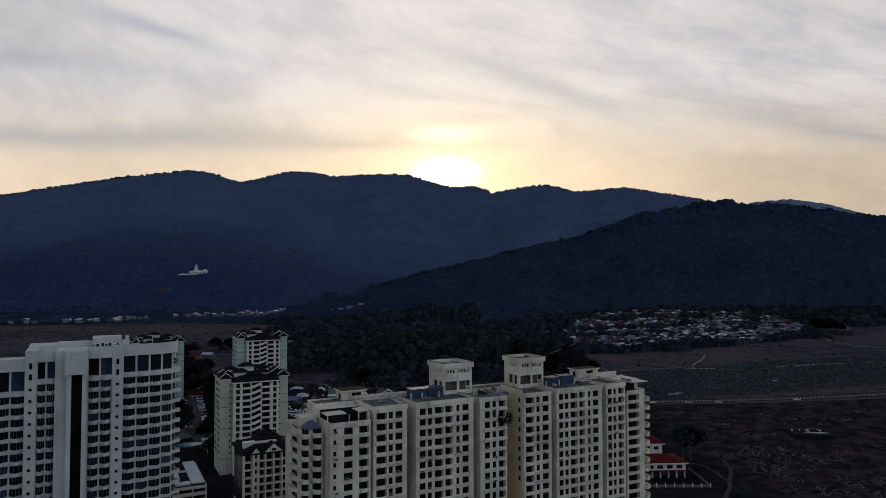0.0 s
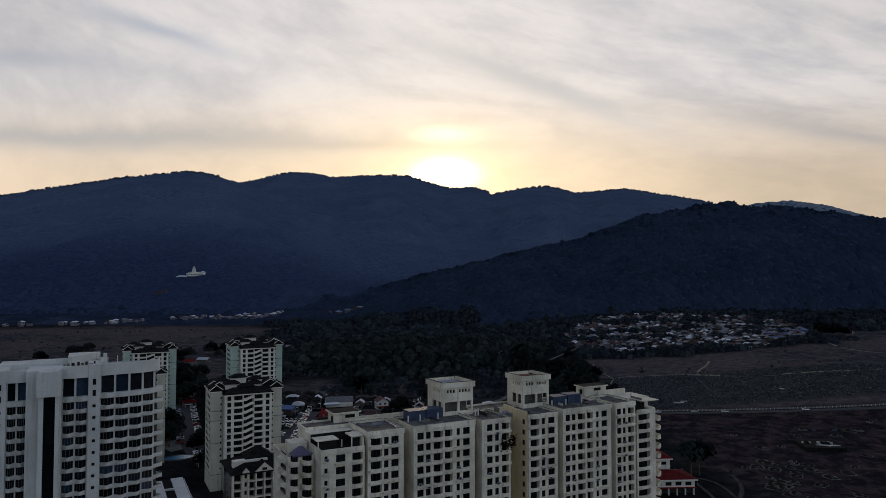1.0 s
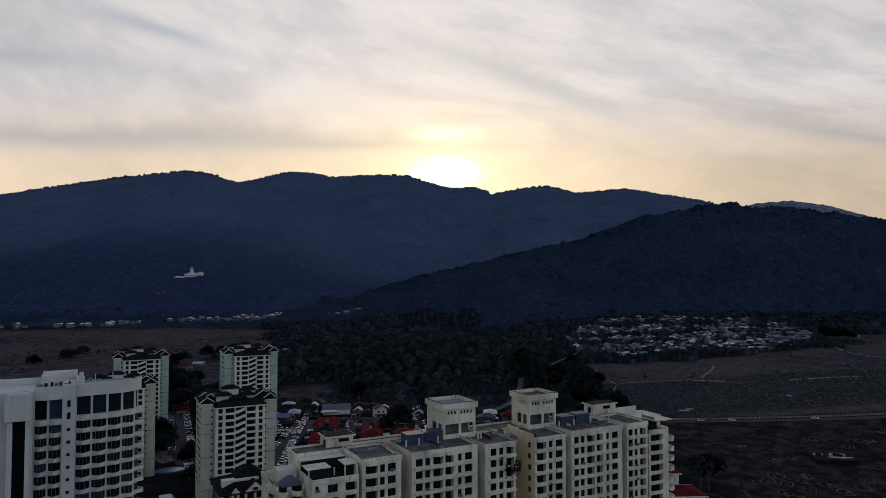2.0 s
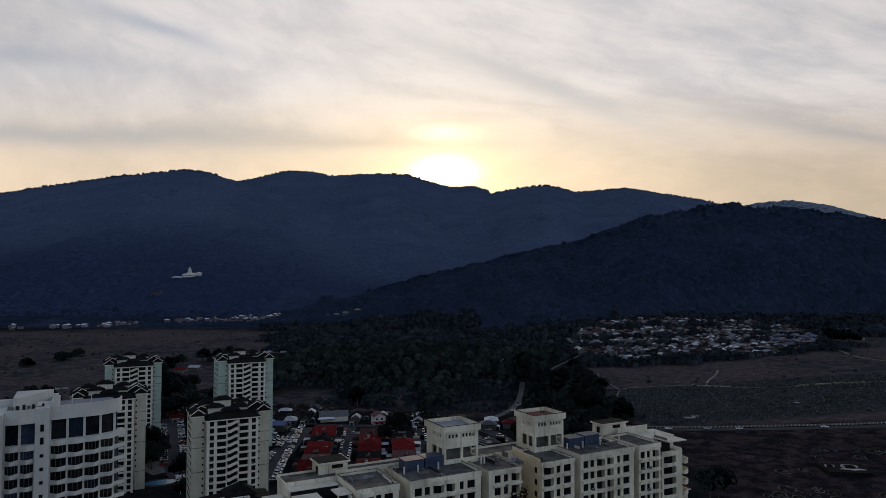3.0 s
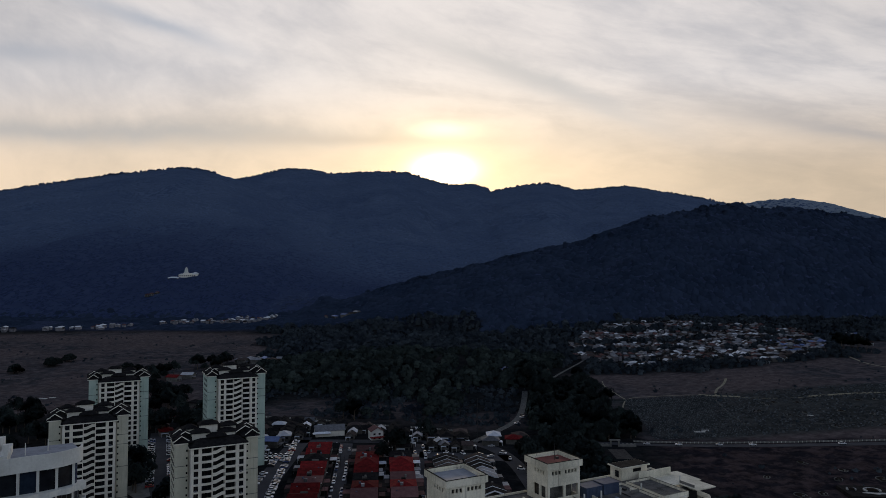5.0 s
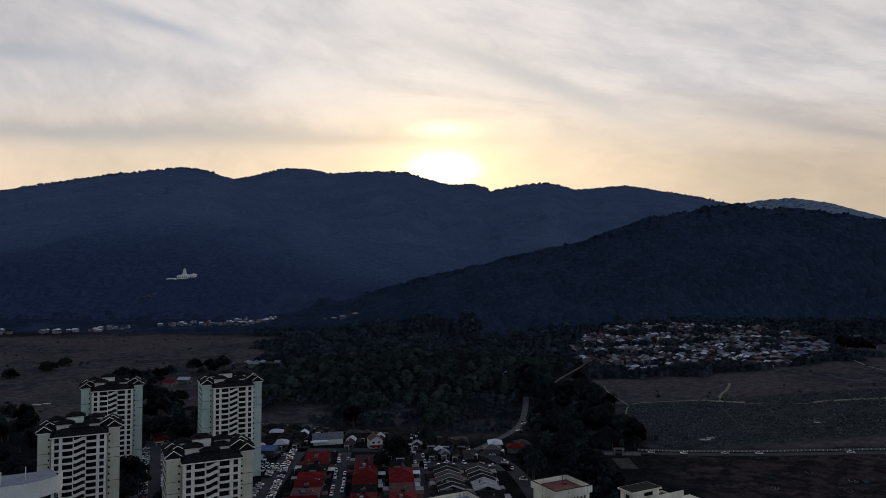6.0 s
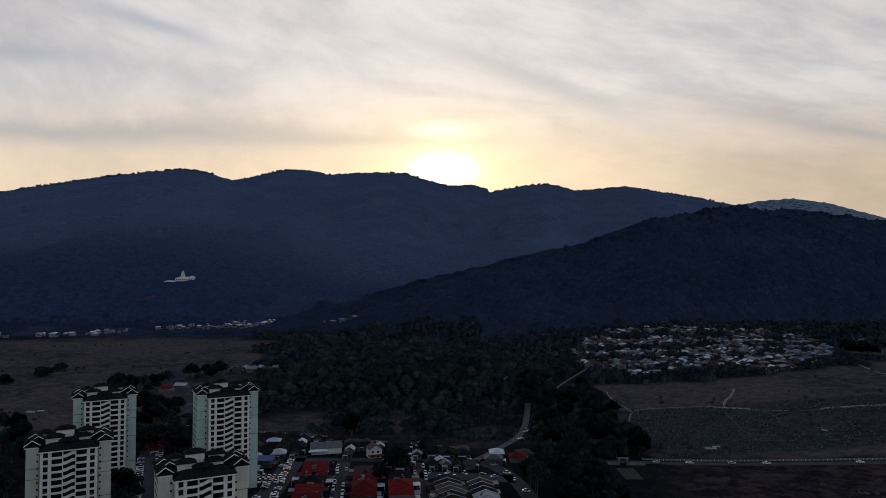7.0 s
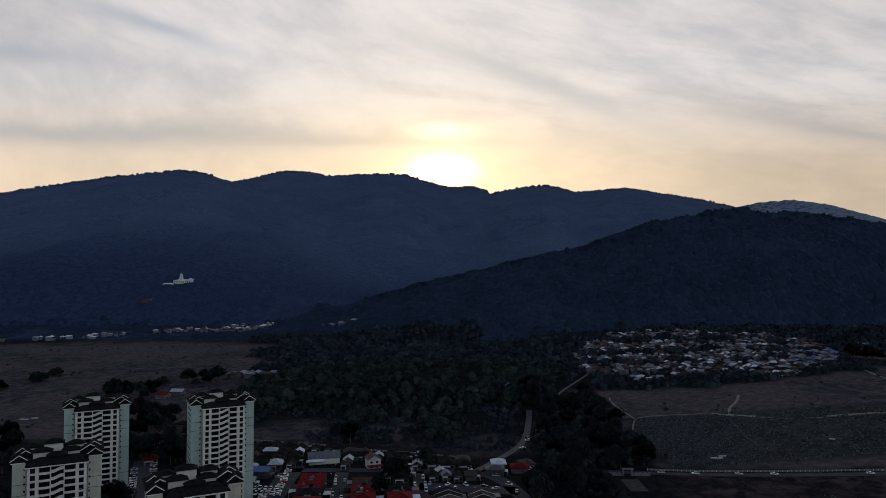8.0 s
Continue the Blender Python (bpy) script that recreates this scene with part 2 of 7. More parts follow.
GRAVE = material("grave_stone", (0.034, 0.039, 0.043), (0.095, 0.102, 0.108), 0.85, 0.5, 5.0, 0.1, islands=0.6, spec=0.0)
GRAVEWHITE = material("white_grave_stone", (0.28, 0.28, 0.27), (0.44, 0.44, 0.42), 0.7, 0.5, 5.0, 0.1)
LEAF = material("forest_leaves", (0.016, 0.022, 0.031), (0.054, 0.067, 0.076), 0.85, 0.03, 0.2, 0.0, islands=0.05, spec=0.0, even=0.25, lobes=0.8)
# bluish base colours carry the distance haze over the mountain
LEAFFAR = material("hazed_forest_leaves", (0.058, 0.083, 0.136), (0.084, 0.115, 0.174), 0.9, 0.0035, 0.03, 0.0, islands=0.03, spec=0.0, even=0.9,
                   thin_haze=((0.029, 0.042, 0.083), (0.040, 0.056, 0.104)))
# farthest ridge: thicker haze painted as a paler blue leaf colour
LEAFHAZE = material("hazed_ridge_leaves", (0.165, 0.200, 0.240), (0.185, 0.222, 0.262), 0.9, 0.003, 0.03, 0.0, islands=0.05, spec=0.0, even=0.85)
DULLRED = material("faded_red_roof", (0.075, 0.036, 0.035), (0.115, 0.060, 0.058), 0.85, 0.5, 8.0, 0.2, objects=0.4, spec=0.05)
MUDPATH = material("trodden_mud", (0.035, 0.032, 0.030), (0.085, 0.078, 0.070), 0.95, 0.3, 3.0, 0.2, spec=0.0)
OLDSTONE = material("mossy_tomb_stone", (0.045, 0.046, 0.043), (0.13, 0.13, 0.12), 0.9, 0.6, 5.0, 0.1, objects=0.5, spec=0.05)
# nearer hill: lighter haze put into a bluer leaf colour
LEAFHILL = material("hazed_hill_leaves", (0.018, 0.028, 0.049), (0.029, 0.041, 0.067), 0.9, 0.012, 0.06, 0.0, islands=0.08, spec=0.0, even=0.66, lobes=0.55)
LEAFNEAR = material("tree_leaves", (0.008, 0.012, 0.013), (0.038, 0.049, 0.044), 0.8, 0.05, 0.5, 0.0, islands=0.06, objects=0.35, spec=0.0, even=0.1, lobes=0.85)
BARK = material("bark", (0.05, 0.04, 0.03), (0.10, 0.08, 0.06), 0.9, 2.0, 10.0, 0.3)
WATER = material("pool_water", (0.03, 0.14, 0.24), (0.06, 0.22, 0.34), 0.25, 0.3, 1.0, 0.05, spec=0.2)
TYRE = material("black_rubber", (0.015, 0.015, 0.015), (0.03, 0.03, 0.03), 0.9)
CARS = [material("car_paint_" + n, tuple(c * 0.9 for c in col), col, 0.25, 0.5, 4.0, 0.0, spec=0.6) for n, col in
        (("white", (0.72, 0.72, 0.72)), ("silver", (0.42, 0.43, 0.45)), ("black", (0.02, 0.02, 0.022)), ("red", (0.30, 0.03, 0.03)), ("blue", (0.05, 0.08, 0.18)))]

# ---- mesh helpers ----


class Mesh:
    """Collects boxes, prisms and slopes into one mesh; several materials by index."""

    def __init__(self):
        self.v, self.f, self.m = [], [], []

    def add(self, verts, faces, mat=0):
        n = len(self.v)
        self.v.extend(verts)
        self.f.extend(tuple(i + n for i in q) for q in faces)
        self.m.extend([mat] * len(faces))

    def box(self, x0, x1, y0, y1, z0, z1, mat=0):
        self.add([(x, y, z) for z in (z0, z1) for x, y in ((x0, y0), (x1, y0), (x1, y1), (x0, y1))],
                 [(3, 2, 1, 0), (4, 5, 6, 7), (0, 1, 5, 4), (1, 2, 6, 5), (2, 3, 7, 6), (3, 0, 4, 7)], mat)

    def prism(self, poly, z0, z1, mat=0):
        """poly runs counter-clockwise as seen from above."""
        n = len(poly)
        self.add([(x, y, z0) for x, y in poly] + [(x, y, z1) for x, y in poly],
                 [tuple(range(n))[::-1], tuple(range(n, 2 * n))] + [(i, (i + 1) % n, n + (i + 1) % n, n + i) for i in range(n)], mat)

    def strip(self, outer, inner, z0, z1, mat=0):
        """A wall between two lines of as many points each; outer runs left to right in front."""
        n = len(outer)
        self.add([(x, y, z) for line, z in ((outer, z0), (inner, z0), (outer, z1), (inner, z1)) for x, y in line],
                 [q for i in range(n - 1) for q in ((i, i + 1, 2 * n + i + 1, 2 * n + i), (n + i + 1, n + i, 3 * n + i, 3 * n + i + 1),
                                                    (2 * n + i, 2 * n + i + 1, 3 * n + i + 1, 3 * n + i), (i + 1, i, n + i, n + i + 1))] +
                 [(n, 0, 2 * n, 3 * n), (n - 1, 2 * n - 1, 4 * n - 1, 3 * n - 1)], mat)

    def hip(self, x0, x1, y0, y1, z0, z1, mat=0, over=0.6, thick=0.25, ridge=0.5):
        """A hipped roof with a thin fascia; ridge: its length as a share of the difference of the sides."""
        x0, x1, y0, y1 = x0 - over, x1 + over, y0 - over, y1 + over
        w, l = x1 - x0, y1 - y0
        if w >= l:
            r = (w - l) / 2 + l * 0.02 if ridge else w * 0.02
            mx = (x0 + x1) / 2
            top = [(mx - max(r, 0.1), (y0 + y1) / 2, z1), (mx + max(r, 0.1), (y0 + y1) / 2, z1)]
            ff = [(4, 5, 9, 8), (5, 6, 9), (6, 7, 8, 9), (7, 4, 8)]
        else:
            r = (l - w) / 2 + w * 0.02
            my = (y0 + y1) / 2
            top = [((x0 + x1) / 2, my - max(r, 0.1), z1), ((x0 + x1) / 2, my + max(r, 0.1), z1)]
            ff = [(4, 5, 8), (5, 6, 9, 8), (6, 7, 9), (7, 4, 8, 9)]
        low = [(x0, y0), (x1, y0), (x1, y1), (x0, y1)]
        self.add([(x, y, z0) for x, y in low] + [(x, y, z0 + thick) for x, y in low] + top,
                 [(3, 2, 1, 0), (0, 1, 5, 4), (1, 2, 6, 5), (2, 3, 7, 6), (3, 0, 4, 7)] + ff, mat)

    def gable(self, x0, x1, y0, y1, z0, z1, mat=0, over=0.4, thick=0.2, along="y"):
        """A two-sided pitched roof slab with its ridge along the given axis."""
        x0, x1, y0, y1 = x0 - over, x1 + over, y0 - over, y1 + over
        if along == "y":
            m = (x0 + x1) / 2
            pts = [(x0, z0), (m, z1), (x1, z0), (x1, z0 + thick), (m, z1 + thick), (x0, z0 + thick)]
            vs = [(p, y, q) for y in (y0, y1) for p, q in pts]
        else:
            m = (y0 + y1) / 2
            pts = [(y0, z0), (m, z1), (y1, z0), (y1, z0 + thick), (m, z1 + thick), (y0, z0 + thick)]
            vs = [(x, p, q) for x in (x1, x0) for p, q in pts]
        self.add(vs, [(0, 1, 4, 5), (1, 2, 3, 4), (7, 6, 11, 10), (8, 7, 10, 9)] +
                 [(i, i + 6, (i + 1) % 6 + 6, (i + 1) % 6) for i in range(6)], mat)

    def tube(self, p, q, r, sides=6, mat=0, r2=None):
        p, q = Vector(p), Vector(q)
        w = (q - p).normalized()
        a = w.orthogonal().normalized()
        b = w.cross(a)
        ring = [(math.cos(2 * math.pi * i / sides), math.sin(2 * math.pi * i / sides)) for i in range(sides)]
        vs = [tuple(o + (a * c + b * s) * k) for o, k in ((p, r), (q, r if r2 is None else r2)) for c, s in ring]
        self.add(vs, [(i, (i + 1) % sides, sides + (i + 1) % sides, sides + i) for i in range(sides)] +
                 [tuple(range(sides))[::-1], tuple(range(sides, 2 * sides))], mat)

    def data(self, name, *mats):
        me = bpy.data.meshes.new(name)
        me.from_pydata(self.v, [], self.f)
        for m in mats:
            me.materials.append(m)
        if len(mats) > 1:
            me.polygons.foreach_set("material_index", self.m)
        me.update()
        return me


def thing(name, m, label, category, group="", kind=""):
    ob = tagged(new(name), label, category, group, kind)
    ob.matrix_world = m
    return ob


def part(name, mesh, mats, parent, label="", m=None):
    """A mesh object under a thing or a part; mesh: a Mesh or ready mesh data."""
    data = mesh.data(name, *(mats if isinstance(mats, (list, tuple)) else (mats,))) if isinstance(mesh, Mesh) else mesh
    ob = new(name, data)
    ob.parent = parent
    if m is not None:
        ob.matrix_basis = m
    return tagged(ob, label)


def raw_mesh(name, verts, faces, mat):
    """Mesh data from numpy arrays; faces all with as many corners."""
    me = bpy.data.meshes.new(name)
    nf, k = faces.shape
    me.vertices.add(len(verts))
    me.vertices.foreach_set("co", np.ascontiguousarray(verts, dtype=np.float32).ravel())
    me.loops.add(nf * k)
    me.loops.foreach_set("vertex_index", np.ascontiguousarray(faces, dtype=np.int32).ravel())
    me.polygons.add(nf)
    me.polygons.foreach_set("loop_start", np.arange(0, nf * k, k, dtype=np.int32))
    me.materials.append(mat)
    me.update(calc_edges=True)
    return me


def smooth(a, lo, hi):
    t = np.clip((a - lo) / (hi - lo), 0, 1)
    return t * t * (3 - 2 * t)

# ---- the land ----

SPUR = ((-4300, 330), (-3200, 420), (-2340, 504), (-2070, 549), (-1712, 600), (-1533, 620), (-1354, 638), (-1235, 623), (-1056, 576),
        (-847, 500), (-549, 400), (0, 200), (400, 60))
MAIN = ((-2600, 420), (-1900, 560), (-1305, 690), (-1010, 757), (-826, 749), (-715, 724), (-439, 739), (-236, 735), (22, 657), (206, 646),
        (317, 604), (538, 646), (686, 657), (870, 613), (1202, 639), (1497, 595), (1681, 565), (1902, 517), (2600, 380), (4300, 200))
FAR = ((1500, 300), (1800, 480), (2073, 567), (2234, 604), (2475, 624), (2716, 595), (2877, 551), (2998, 519), (3150, 475), (4300, 330))
HILL = ((-520, 0), (-350, 8), (-200, 40), (-50, 86), (98, 119), (175, 131), (231, 135), (286, 143), (308, 151), (353, 165), (406, 180), (453, 192), (511, 199), (545, 207), (582, 211), (618, 205),
        (651, 200), (710, 205), (750, 197), (804, 190), (872, 182), (1200, 160), (1700, 95), (2400, 30))


def wave(x, y, w, seed):
    """Smooth pseudo-noise of two numpy arrays, about -1 to 1, over w metres."""
    r = np.random.RandomState(seed)
    s = 0
    for k in range(7):
        a, p = r.uniform(0, 2 * math.pi, 2)
        q = 2 * math.pi / (w * r.uniform(0.6, 1.6))
        s = s + np.sin((x * math.cos(a) + y * math.sin(a)) * q + p)
    return s / 3.2


def crest(x, table):
    return np.interp(x, [p[0] for p in table], [p[1] for p in table])


def land(x, y):
    """The height of the ground."""
    x, y = np.asarray(x, float), np.asarray(y, float)
    z = 0.014 * np.clip(y - 600, 0, 800) + smooth(x, 120, 400) * smooth(y, 330, 500) * 15
    z = z + smooth(y, 930, 1080) * smooth(x, 60, 220) * 10
    z = z + smooth(y, 620, 700) * (1 - smooth(y, 760, 1000)) * np.exp(-((x + 20) / 130.0) ** 2) * 14

    def flank(foot, top, height, power, gully):
        t = np.clip((y - foot) / (top - foot), 0, 1)
        back = 1 - smooth(y, top, top + 900) * 0.7
        v = height * t ** power * back
        return v + gully * np.sin(np.pi * t) * wave(x, y * 0.35, 420, 5) + gully * 0.5 * np.sin(np.pi * t) * wave(x, y * 0.5, 170, 8)

    spur = flank(1400, 3600, crest(x * 3600 / np.clip(y, 1400, 3600), SPUR) - 18, 0.86, 20)
    main = flank(1550, 4450, crest(x * 4450 / np.clip(y, 1500, 4450), MAIN) - np.where(x > 300, 30, 16), 1.05, 26)
    far = flank(2500, 4850, crest(x, FAR) - 45, 1.2, 10)
    hill = flank(1120, 1400, crest(x, HILL) - 8, 0.9, 7) * (1 - smooth(y, 1500, 2300))
    rise = np.maximum(np.maximum(spur, main), np.maximum(far, hill))
    return z + rise + np.where(rise > 5, 3.0, 0.0) * wave(x, y, 60, 3)


def haze_thinning(x, y):
    """How far the painted haze gives way to a darker colour, as on the lower slopes."""
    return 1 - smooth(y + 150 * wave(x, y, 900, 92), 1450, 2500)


def kept_open(x, y):
    """How open the ground is: 1 on the graveyards and fields, 0 in the woods."""
    wob = wave(x, y, 150, 54) * 22 + wave(x, y, 70, 51) * 14 + wave(x, y, 25, 52) * 5
    x, y = x + wob, y + wave(x, y, 60, 53) * 8
    edge = 40 * smooth(x, 310, 410) + 150 * smooth(x, 430, 520)
    right = smooth(x, 118, 150) * (1 - smooth(y, 722 + edge, 744 + edge)) * (y > 200)
    left = (1 - smooth(x, -200 - 0.13 * (y - 600), -150 - 0.13 * (y - 600))) * smooth(y, 545, 575) * (1 - smooth(y, 1110 - 0.25 * np.abs(x + 450), 1200 - 0.25 * np.abs(x + 450)))
    patch = 0.85 * np.clip(1.6 - np.hypot((x + 85) / 95, (y - 588) / 46) * 1.6, 0, 1) * (y > 545)
    patch = np.maximum(patch, 0.6 * np.clip(1.7 - np.hypot((x - 25) / 60, (y - 552) / 34) * 1.6, 0, 1))
    return np.maximum(np.maximum(right, left), patch)


rows = np.concatenate([[-4000, -2000, -900, -300, 0, 120], np.arange(200, 700, 6.0), 700 + 10.0 * np.arange(60), 1300 * 1.0105 ** np.arange(0, 131)])
rows = rows[rows < 5200]
cols = np.concatenate([[-9, -4, -2, -1.4], np.linspace(-1.1, 1.1, 331), [1.4, 2, 4, 9]])
gy = np.repeat(rows[:, None], len(cols), 1)
gx = cols[None, :] * (420 + 0.8 * np.clip(gy, 0, None))
gz = np.where(gy > 150, land(gx, gy), 0.0)
grid_n = len(cols)
idx = np.arange(len(rows) * grid_n).reshape(len(rows), grid_n)
quads = np.stack([idx[:-1, :-1], idx[:-1, 1:], idx[1:, 1:], idx[1:, :-1]], -1).reshape(-1, 4)


def ground_material():
    m = bpy.data.materials.new("dry_grass_and_soil")
    m.use_nodes = True
    N = Nodes(m.node_tree)
    b = m.node_tree.nodes["Principled BSDF"]
    co = N.add("ShaderNodeTexCoord").outputs["Object"]
    big = N.noise(co, 0.006, 5.0, 0.6)
    mid = N.noise(co, 0.05, 5.0, 0.65)
    fine = N.noise(co, 0.6, 4.0, 0.6)
    open_ = N.add("ShaderNodeAttribute")
    open_.attribute_name = "open_ground"
    grass = N.mix(N.ramp(N.noise(co, 0.07, 7.0, 0.7, 0.4), 0.42, 0.56), (0.074, 0.063, 0.065), (0.034, 0.036, 0.040))
    grass = N.mix(N.ramp(big, 0.40, 0.62), grass, (0.078, 0.064, 0.063))
    yard = N.add("ShaderNodeAttribute")
    yard.attribute_name = "graveyard"
    grass = N.mix(N.math("MULTIPLY", yard.outputs["Fac"], 0.85), grass, N.mix(N.ramp(mid, 0.4, 0.6), (0.040, 0.044, 0.042), (0.022, 0.027, 0.026)))
    burnt = N.add("ShaderNodeAttribute")
    burnt.attribute_name = "heather"
    grass = N.mix(burnt.outputs["Fac"], grass, N.mix(N.ramp(N.noise(co, 0.09, 6.0, 0.7, 0.5), 0.42, 0.6), (0.015, 0.014, 0.017), (0.047, 0.035, 0.035)))
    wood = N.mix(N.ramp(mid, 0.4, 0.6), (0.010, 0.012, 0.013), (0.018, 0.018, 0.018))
    # distance haze is put into the ground colour as blue tints
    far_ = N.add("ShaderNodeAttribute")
    far_.attribute_name = "haze_tint"
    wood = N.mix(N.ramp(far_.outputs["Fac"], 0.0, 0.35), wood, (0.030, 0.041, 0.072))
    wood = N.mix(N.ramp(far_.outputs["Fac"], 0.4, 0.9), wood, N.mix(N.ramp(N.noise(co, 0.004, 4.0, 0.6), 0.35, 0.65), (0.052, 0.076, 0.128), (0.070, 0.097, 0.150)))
    # ground colour likewise loses its haze tint on the lower slopes
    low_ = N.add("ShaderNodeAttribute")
    low_.attribute_name = "thin_haze"
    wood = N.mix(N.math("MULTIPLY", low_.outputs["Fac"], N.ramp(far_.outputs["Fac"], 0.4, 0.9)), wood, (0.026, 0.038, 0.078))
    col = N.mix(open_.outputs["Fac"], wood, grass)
    k = N.math("ADD", 0.35, N.math("ADD", N.math("MULTIPLY", fine, 0.6), N.math("MULTIPLY", N.ramp(N.noise(co, 0.17, 6.0, 0.7), 0.3, 0.7), 0.75)))
    col = N.mix(1.0, col, N.add("ShaderNodeCombineColor", {0: k, 1: k, 2: k}).outputs[0], "MULTIPLY")
    m.node_tree.links.new(col, b.inputs["Base Color"])
    b.inputs["Roughness"].default_value = 0.95
    b.inputs["Specular IOR Level"].default_value = 0.0
    bp = N.add("ShaderNodeBump", {"Height": fine, "Strength": 0.4, "Distance": 0.6})
    m.node_tree.links.new(bp.outputs[0], b.inputs["Normal"])
    return m


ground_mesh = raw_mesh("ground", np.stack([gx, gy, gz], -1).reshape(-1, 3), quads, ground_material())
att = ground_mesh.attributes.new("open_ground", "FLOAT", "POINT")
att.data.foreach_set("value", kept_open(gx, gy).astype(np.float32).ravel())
att = ground_mesh.attributes.new("haze_tint", "FLOAT", "POINT")
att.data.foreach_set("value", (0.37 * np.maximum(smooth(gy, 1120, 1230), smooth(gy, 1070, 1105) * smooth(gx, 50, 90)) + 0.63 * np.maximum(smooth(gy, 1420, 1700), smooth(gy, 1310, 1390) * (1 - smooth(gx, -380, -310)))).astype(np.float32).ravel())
att = ground_mesh.attributes.new("thin_haze", "FLOAT", "POINT")
att.data.foreach_set("value", haze_thinning(gx, gy).astype(np.float32).ravel())
att = ground_mesh.attributes.new("graveyard", "FLOAT", "POINT")
att.data.foreach_set("value", (smooth(gx, 130, 150) * smooth(gy, 488, 498) * (1 - smooth(gy + 4 * wave(gx, gy, 60, 4), 622, 636))).astype(np.float32).ravel())
att = ground_mesh.attributes.new("heather", "FLOAT", "POINT")
att.data.foreach_set("value", (1.0 * (1 - smooth(gy + 3 * wave(gx, gy, 40, 6) - np.interp(gx, [122, 190, 259, 340, 480], [485, 474, 462, 455, 450]), 9, 17)) * smooth(gx, 60, 110) + (1 - smooth(gx, 60, 110)) * (1 - smooth(gy, 440, 452))).astype(np.float32).ravel())
ground_mesh.polygons.foreach_set("use_smooth", np.ones(len(quads), dtype=bool))
ground = tagged(new("ground", ground_mesh), "dry brown grassland rising to dark wooded hills", "ground", kind="structure")


def at(x, y):
    return float(land(x, y))


def lane(name, pts, width, mat, label, lift=0.12):
    """A road or path laid on the ground along a line of points."""
    line = []
    for _ in range(2):
        pts = [pts[0]] + [q for a, b in zip(pts[:-1], pts[1:]) for q in ((a[0] * 0.75 + b[0] * 0.25, a[1] * 0.75 + b[1] * 0.25), (a[0] * 0.25 + b[0] * 0.75, a[1] * 0.25 + b[1] * 0.75))] + [pts[-1]]
    for (x0, y0), (x1, y1) in zip(pts[:-1], pts[1:]):
        n = max(1, int(math.hypot(x1 - x0, y1 - y0) / 4))
        line += [(x0 + (x1 - x0) * i / n, y0 + (y1 - y0) * i / n) for i in range(n)]
    line.append(pts[-1])
    mb = Mesh()
    edge = []
    for i, (x, y) in enumerate(line):
        a, b = line[max(i - 1, 0)], line[min(i + 1, len(line) - 1)]
        l = math.hypot(b[0] - a[0], b[1] - a[1]) or 1.0
        nx, ny = -(b[1] - a[1]) / l, (b[0] - a[0]) / l
        edge.append([(x + nx * s * width / 2, y + ny * s * width / 2) for s in (1, -1)])
    for p, q in zip(edge[:-1], edge[1:]):
        c = [p[0], p[1], q[1], q[0]]
        z = [at(*k) + lift + 0.05 for k in c]
        mb.add([(*k, h) for k, h in zip(c, z)] + [(*k, h - 0.8) for k, h in zip(c, z)],
               [(0, 1, 2, 3), (0, 4, 5, 1), (2, 6, 7, 3)])
    return tagged(new(name, mb.data(name, mat)), label, "road", kind="structure")


lane("road", [(96, 488), (122, 485), (190, 474), (259, 462), (340, 455), (480, 450), (700, 452)], 6, ASPHALT, "grey asphalt road along the graveyard wall")
lane("road", [(18, 488), (30, 506), (52, 545), (60, 575), (66, 610), (72, 650)], 4.8, OLDSTONE, "pale concrete lane winding towards the village")
lane("road", [(97, 672), (101, 686), (106, 706), (127, 757), (157, 824), (172, 862)], 2.4, OLDSTONE, "pale concrete lane into the village")
lane("road", [(22, 486), (34, 470), (42, 440), (46, 400), (50, 340)], 9, ASPHALT, "grey asphalt street by the terraces")
lane("road", [(-47.6, 340), (-60.5, 488)], 8, ASPHALT, "grey asphalt street between terraces")
lane("road", [(-4.5, 360), (-15.7, 488)], 7, ASPHALT, "grey asphalt street between terraces")
lane("road", [(-14, 460), (12, 457), (40, 452)], 13, ASPHALT, "grey asphalt yard street behind the terraces")
lane("road", [(-150, 486), (-60, 492), (22, 486)], 8, ASPHALT, "grey asphalt cross street")
lane("road", [(-90, 340), (-91, 500)], 13, ASPHALT, "grey asphalt street with parking bays")
lane("road", [(-122, 365), (-138, 392), (-146.5, 412), (-171, 470), (-188, 512)], 12, ASPHALT, "grey asphalt street between apartment towers")
lane("path", [(141, 590), (147, 610), (153.5, 626), (162, 633.5), (183, 634.5), (210, 632.5), (223, 622), (238, 614), (251, 603), (279, 593), (301, 594), (330, 593), (430, 586)], 1.2, DIRT, "pale bare dirt path across the graveyard")
lane("path", [(153.5, 626), (150, 655), (147, 681), (151, 699)], 1.3, DIRT, "pale bare dirt path")
lane("path", [(227, 621), (236, 645), (250, 662), (263, 688)], 2.2, DIRT, "pale bare dirt path up the slope")
lane("path", [(216, 631), (224, 623), (232, 619.5), (243, 612)], 4.6, DIRT, "worn bare patch where the dirt paths meet", 0.2)
lane("path", [(290, 596.5), (318, 596.5), (345, 594)], 3.2, DIRT, "worn bare patch beside the dirt path", 0.2)
lane("path", [(221, 608), (213, 566), (208, 529), (210, 521), (277, 508), (380, 500)], 1.0, OLDSTONE, "narrow worn path between the graves")
lane("path", [(436, 790), (431, 769), (421, 728), (440, 690), (500, 650)], 2.5, DIRT, "pale bare dirt track over the slope")
lane("path", [(138, 352), (138, 340), (134, 319), (126, 304.5), (124, 297), (115, 282), (104, 258)], 1.9, MUDPATH, "pale winding dirt path")
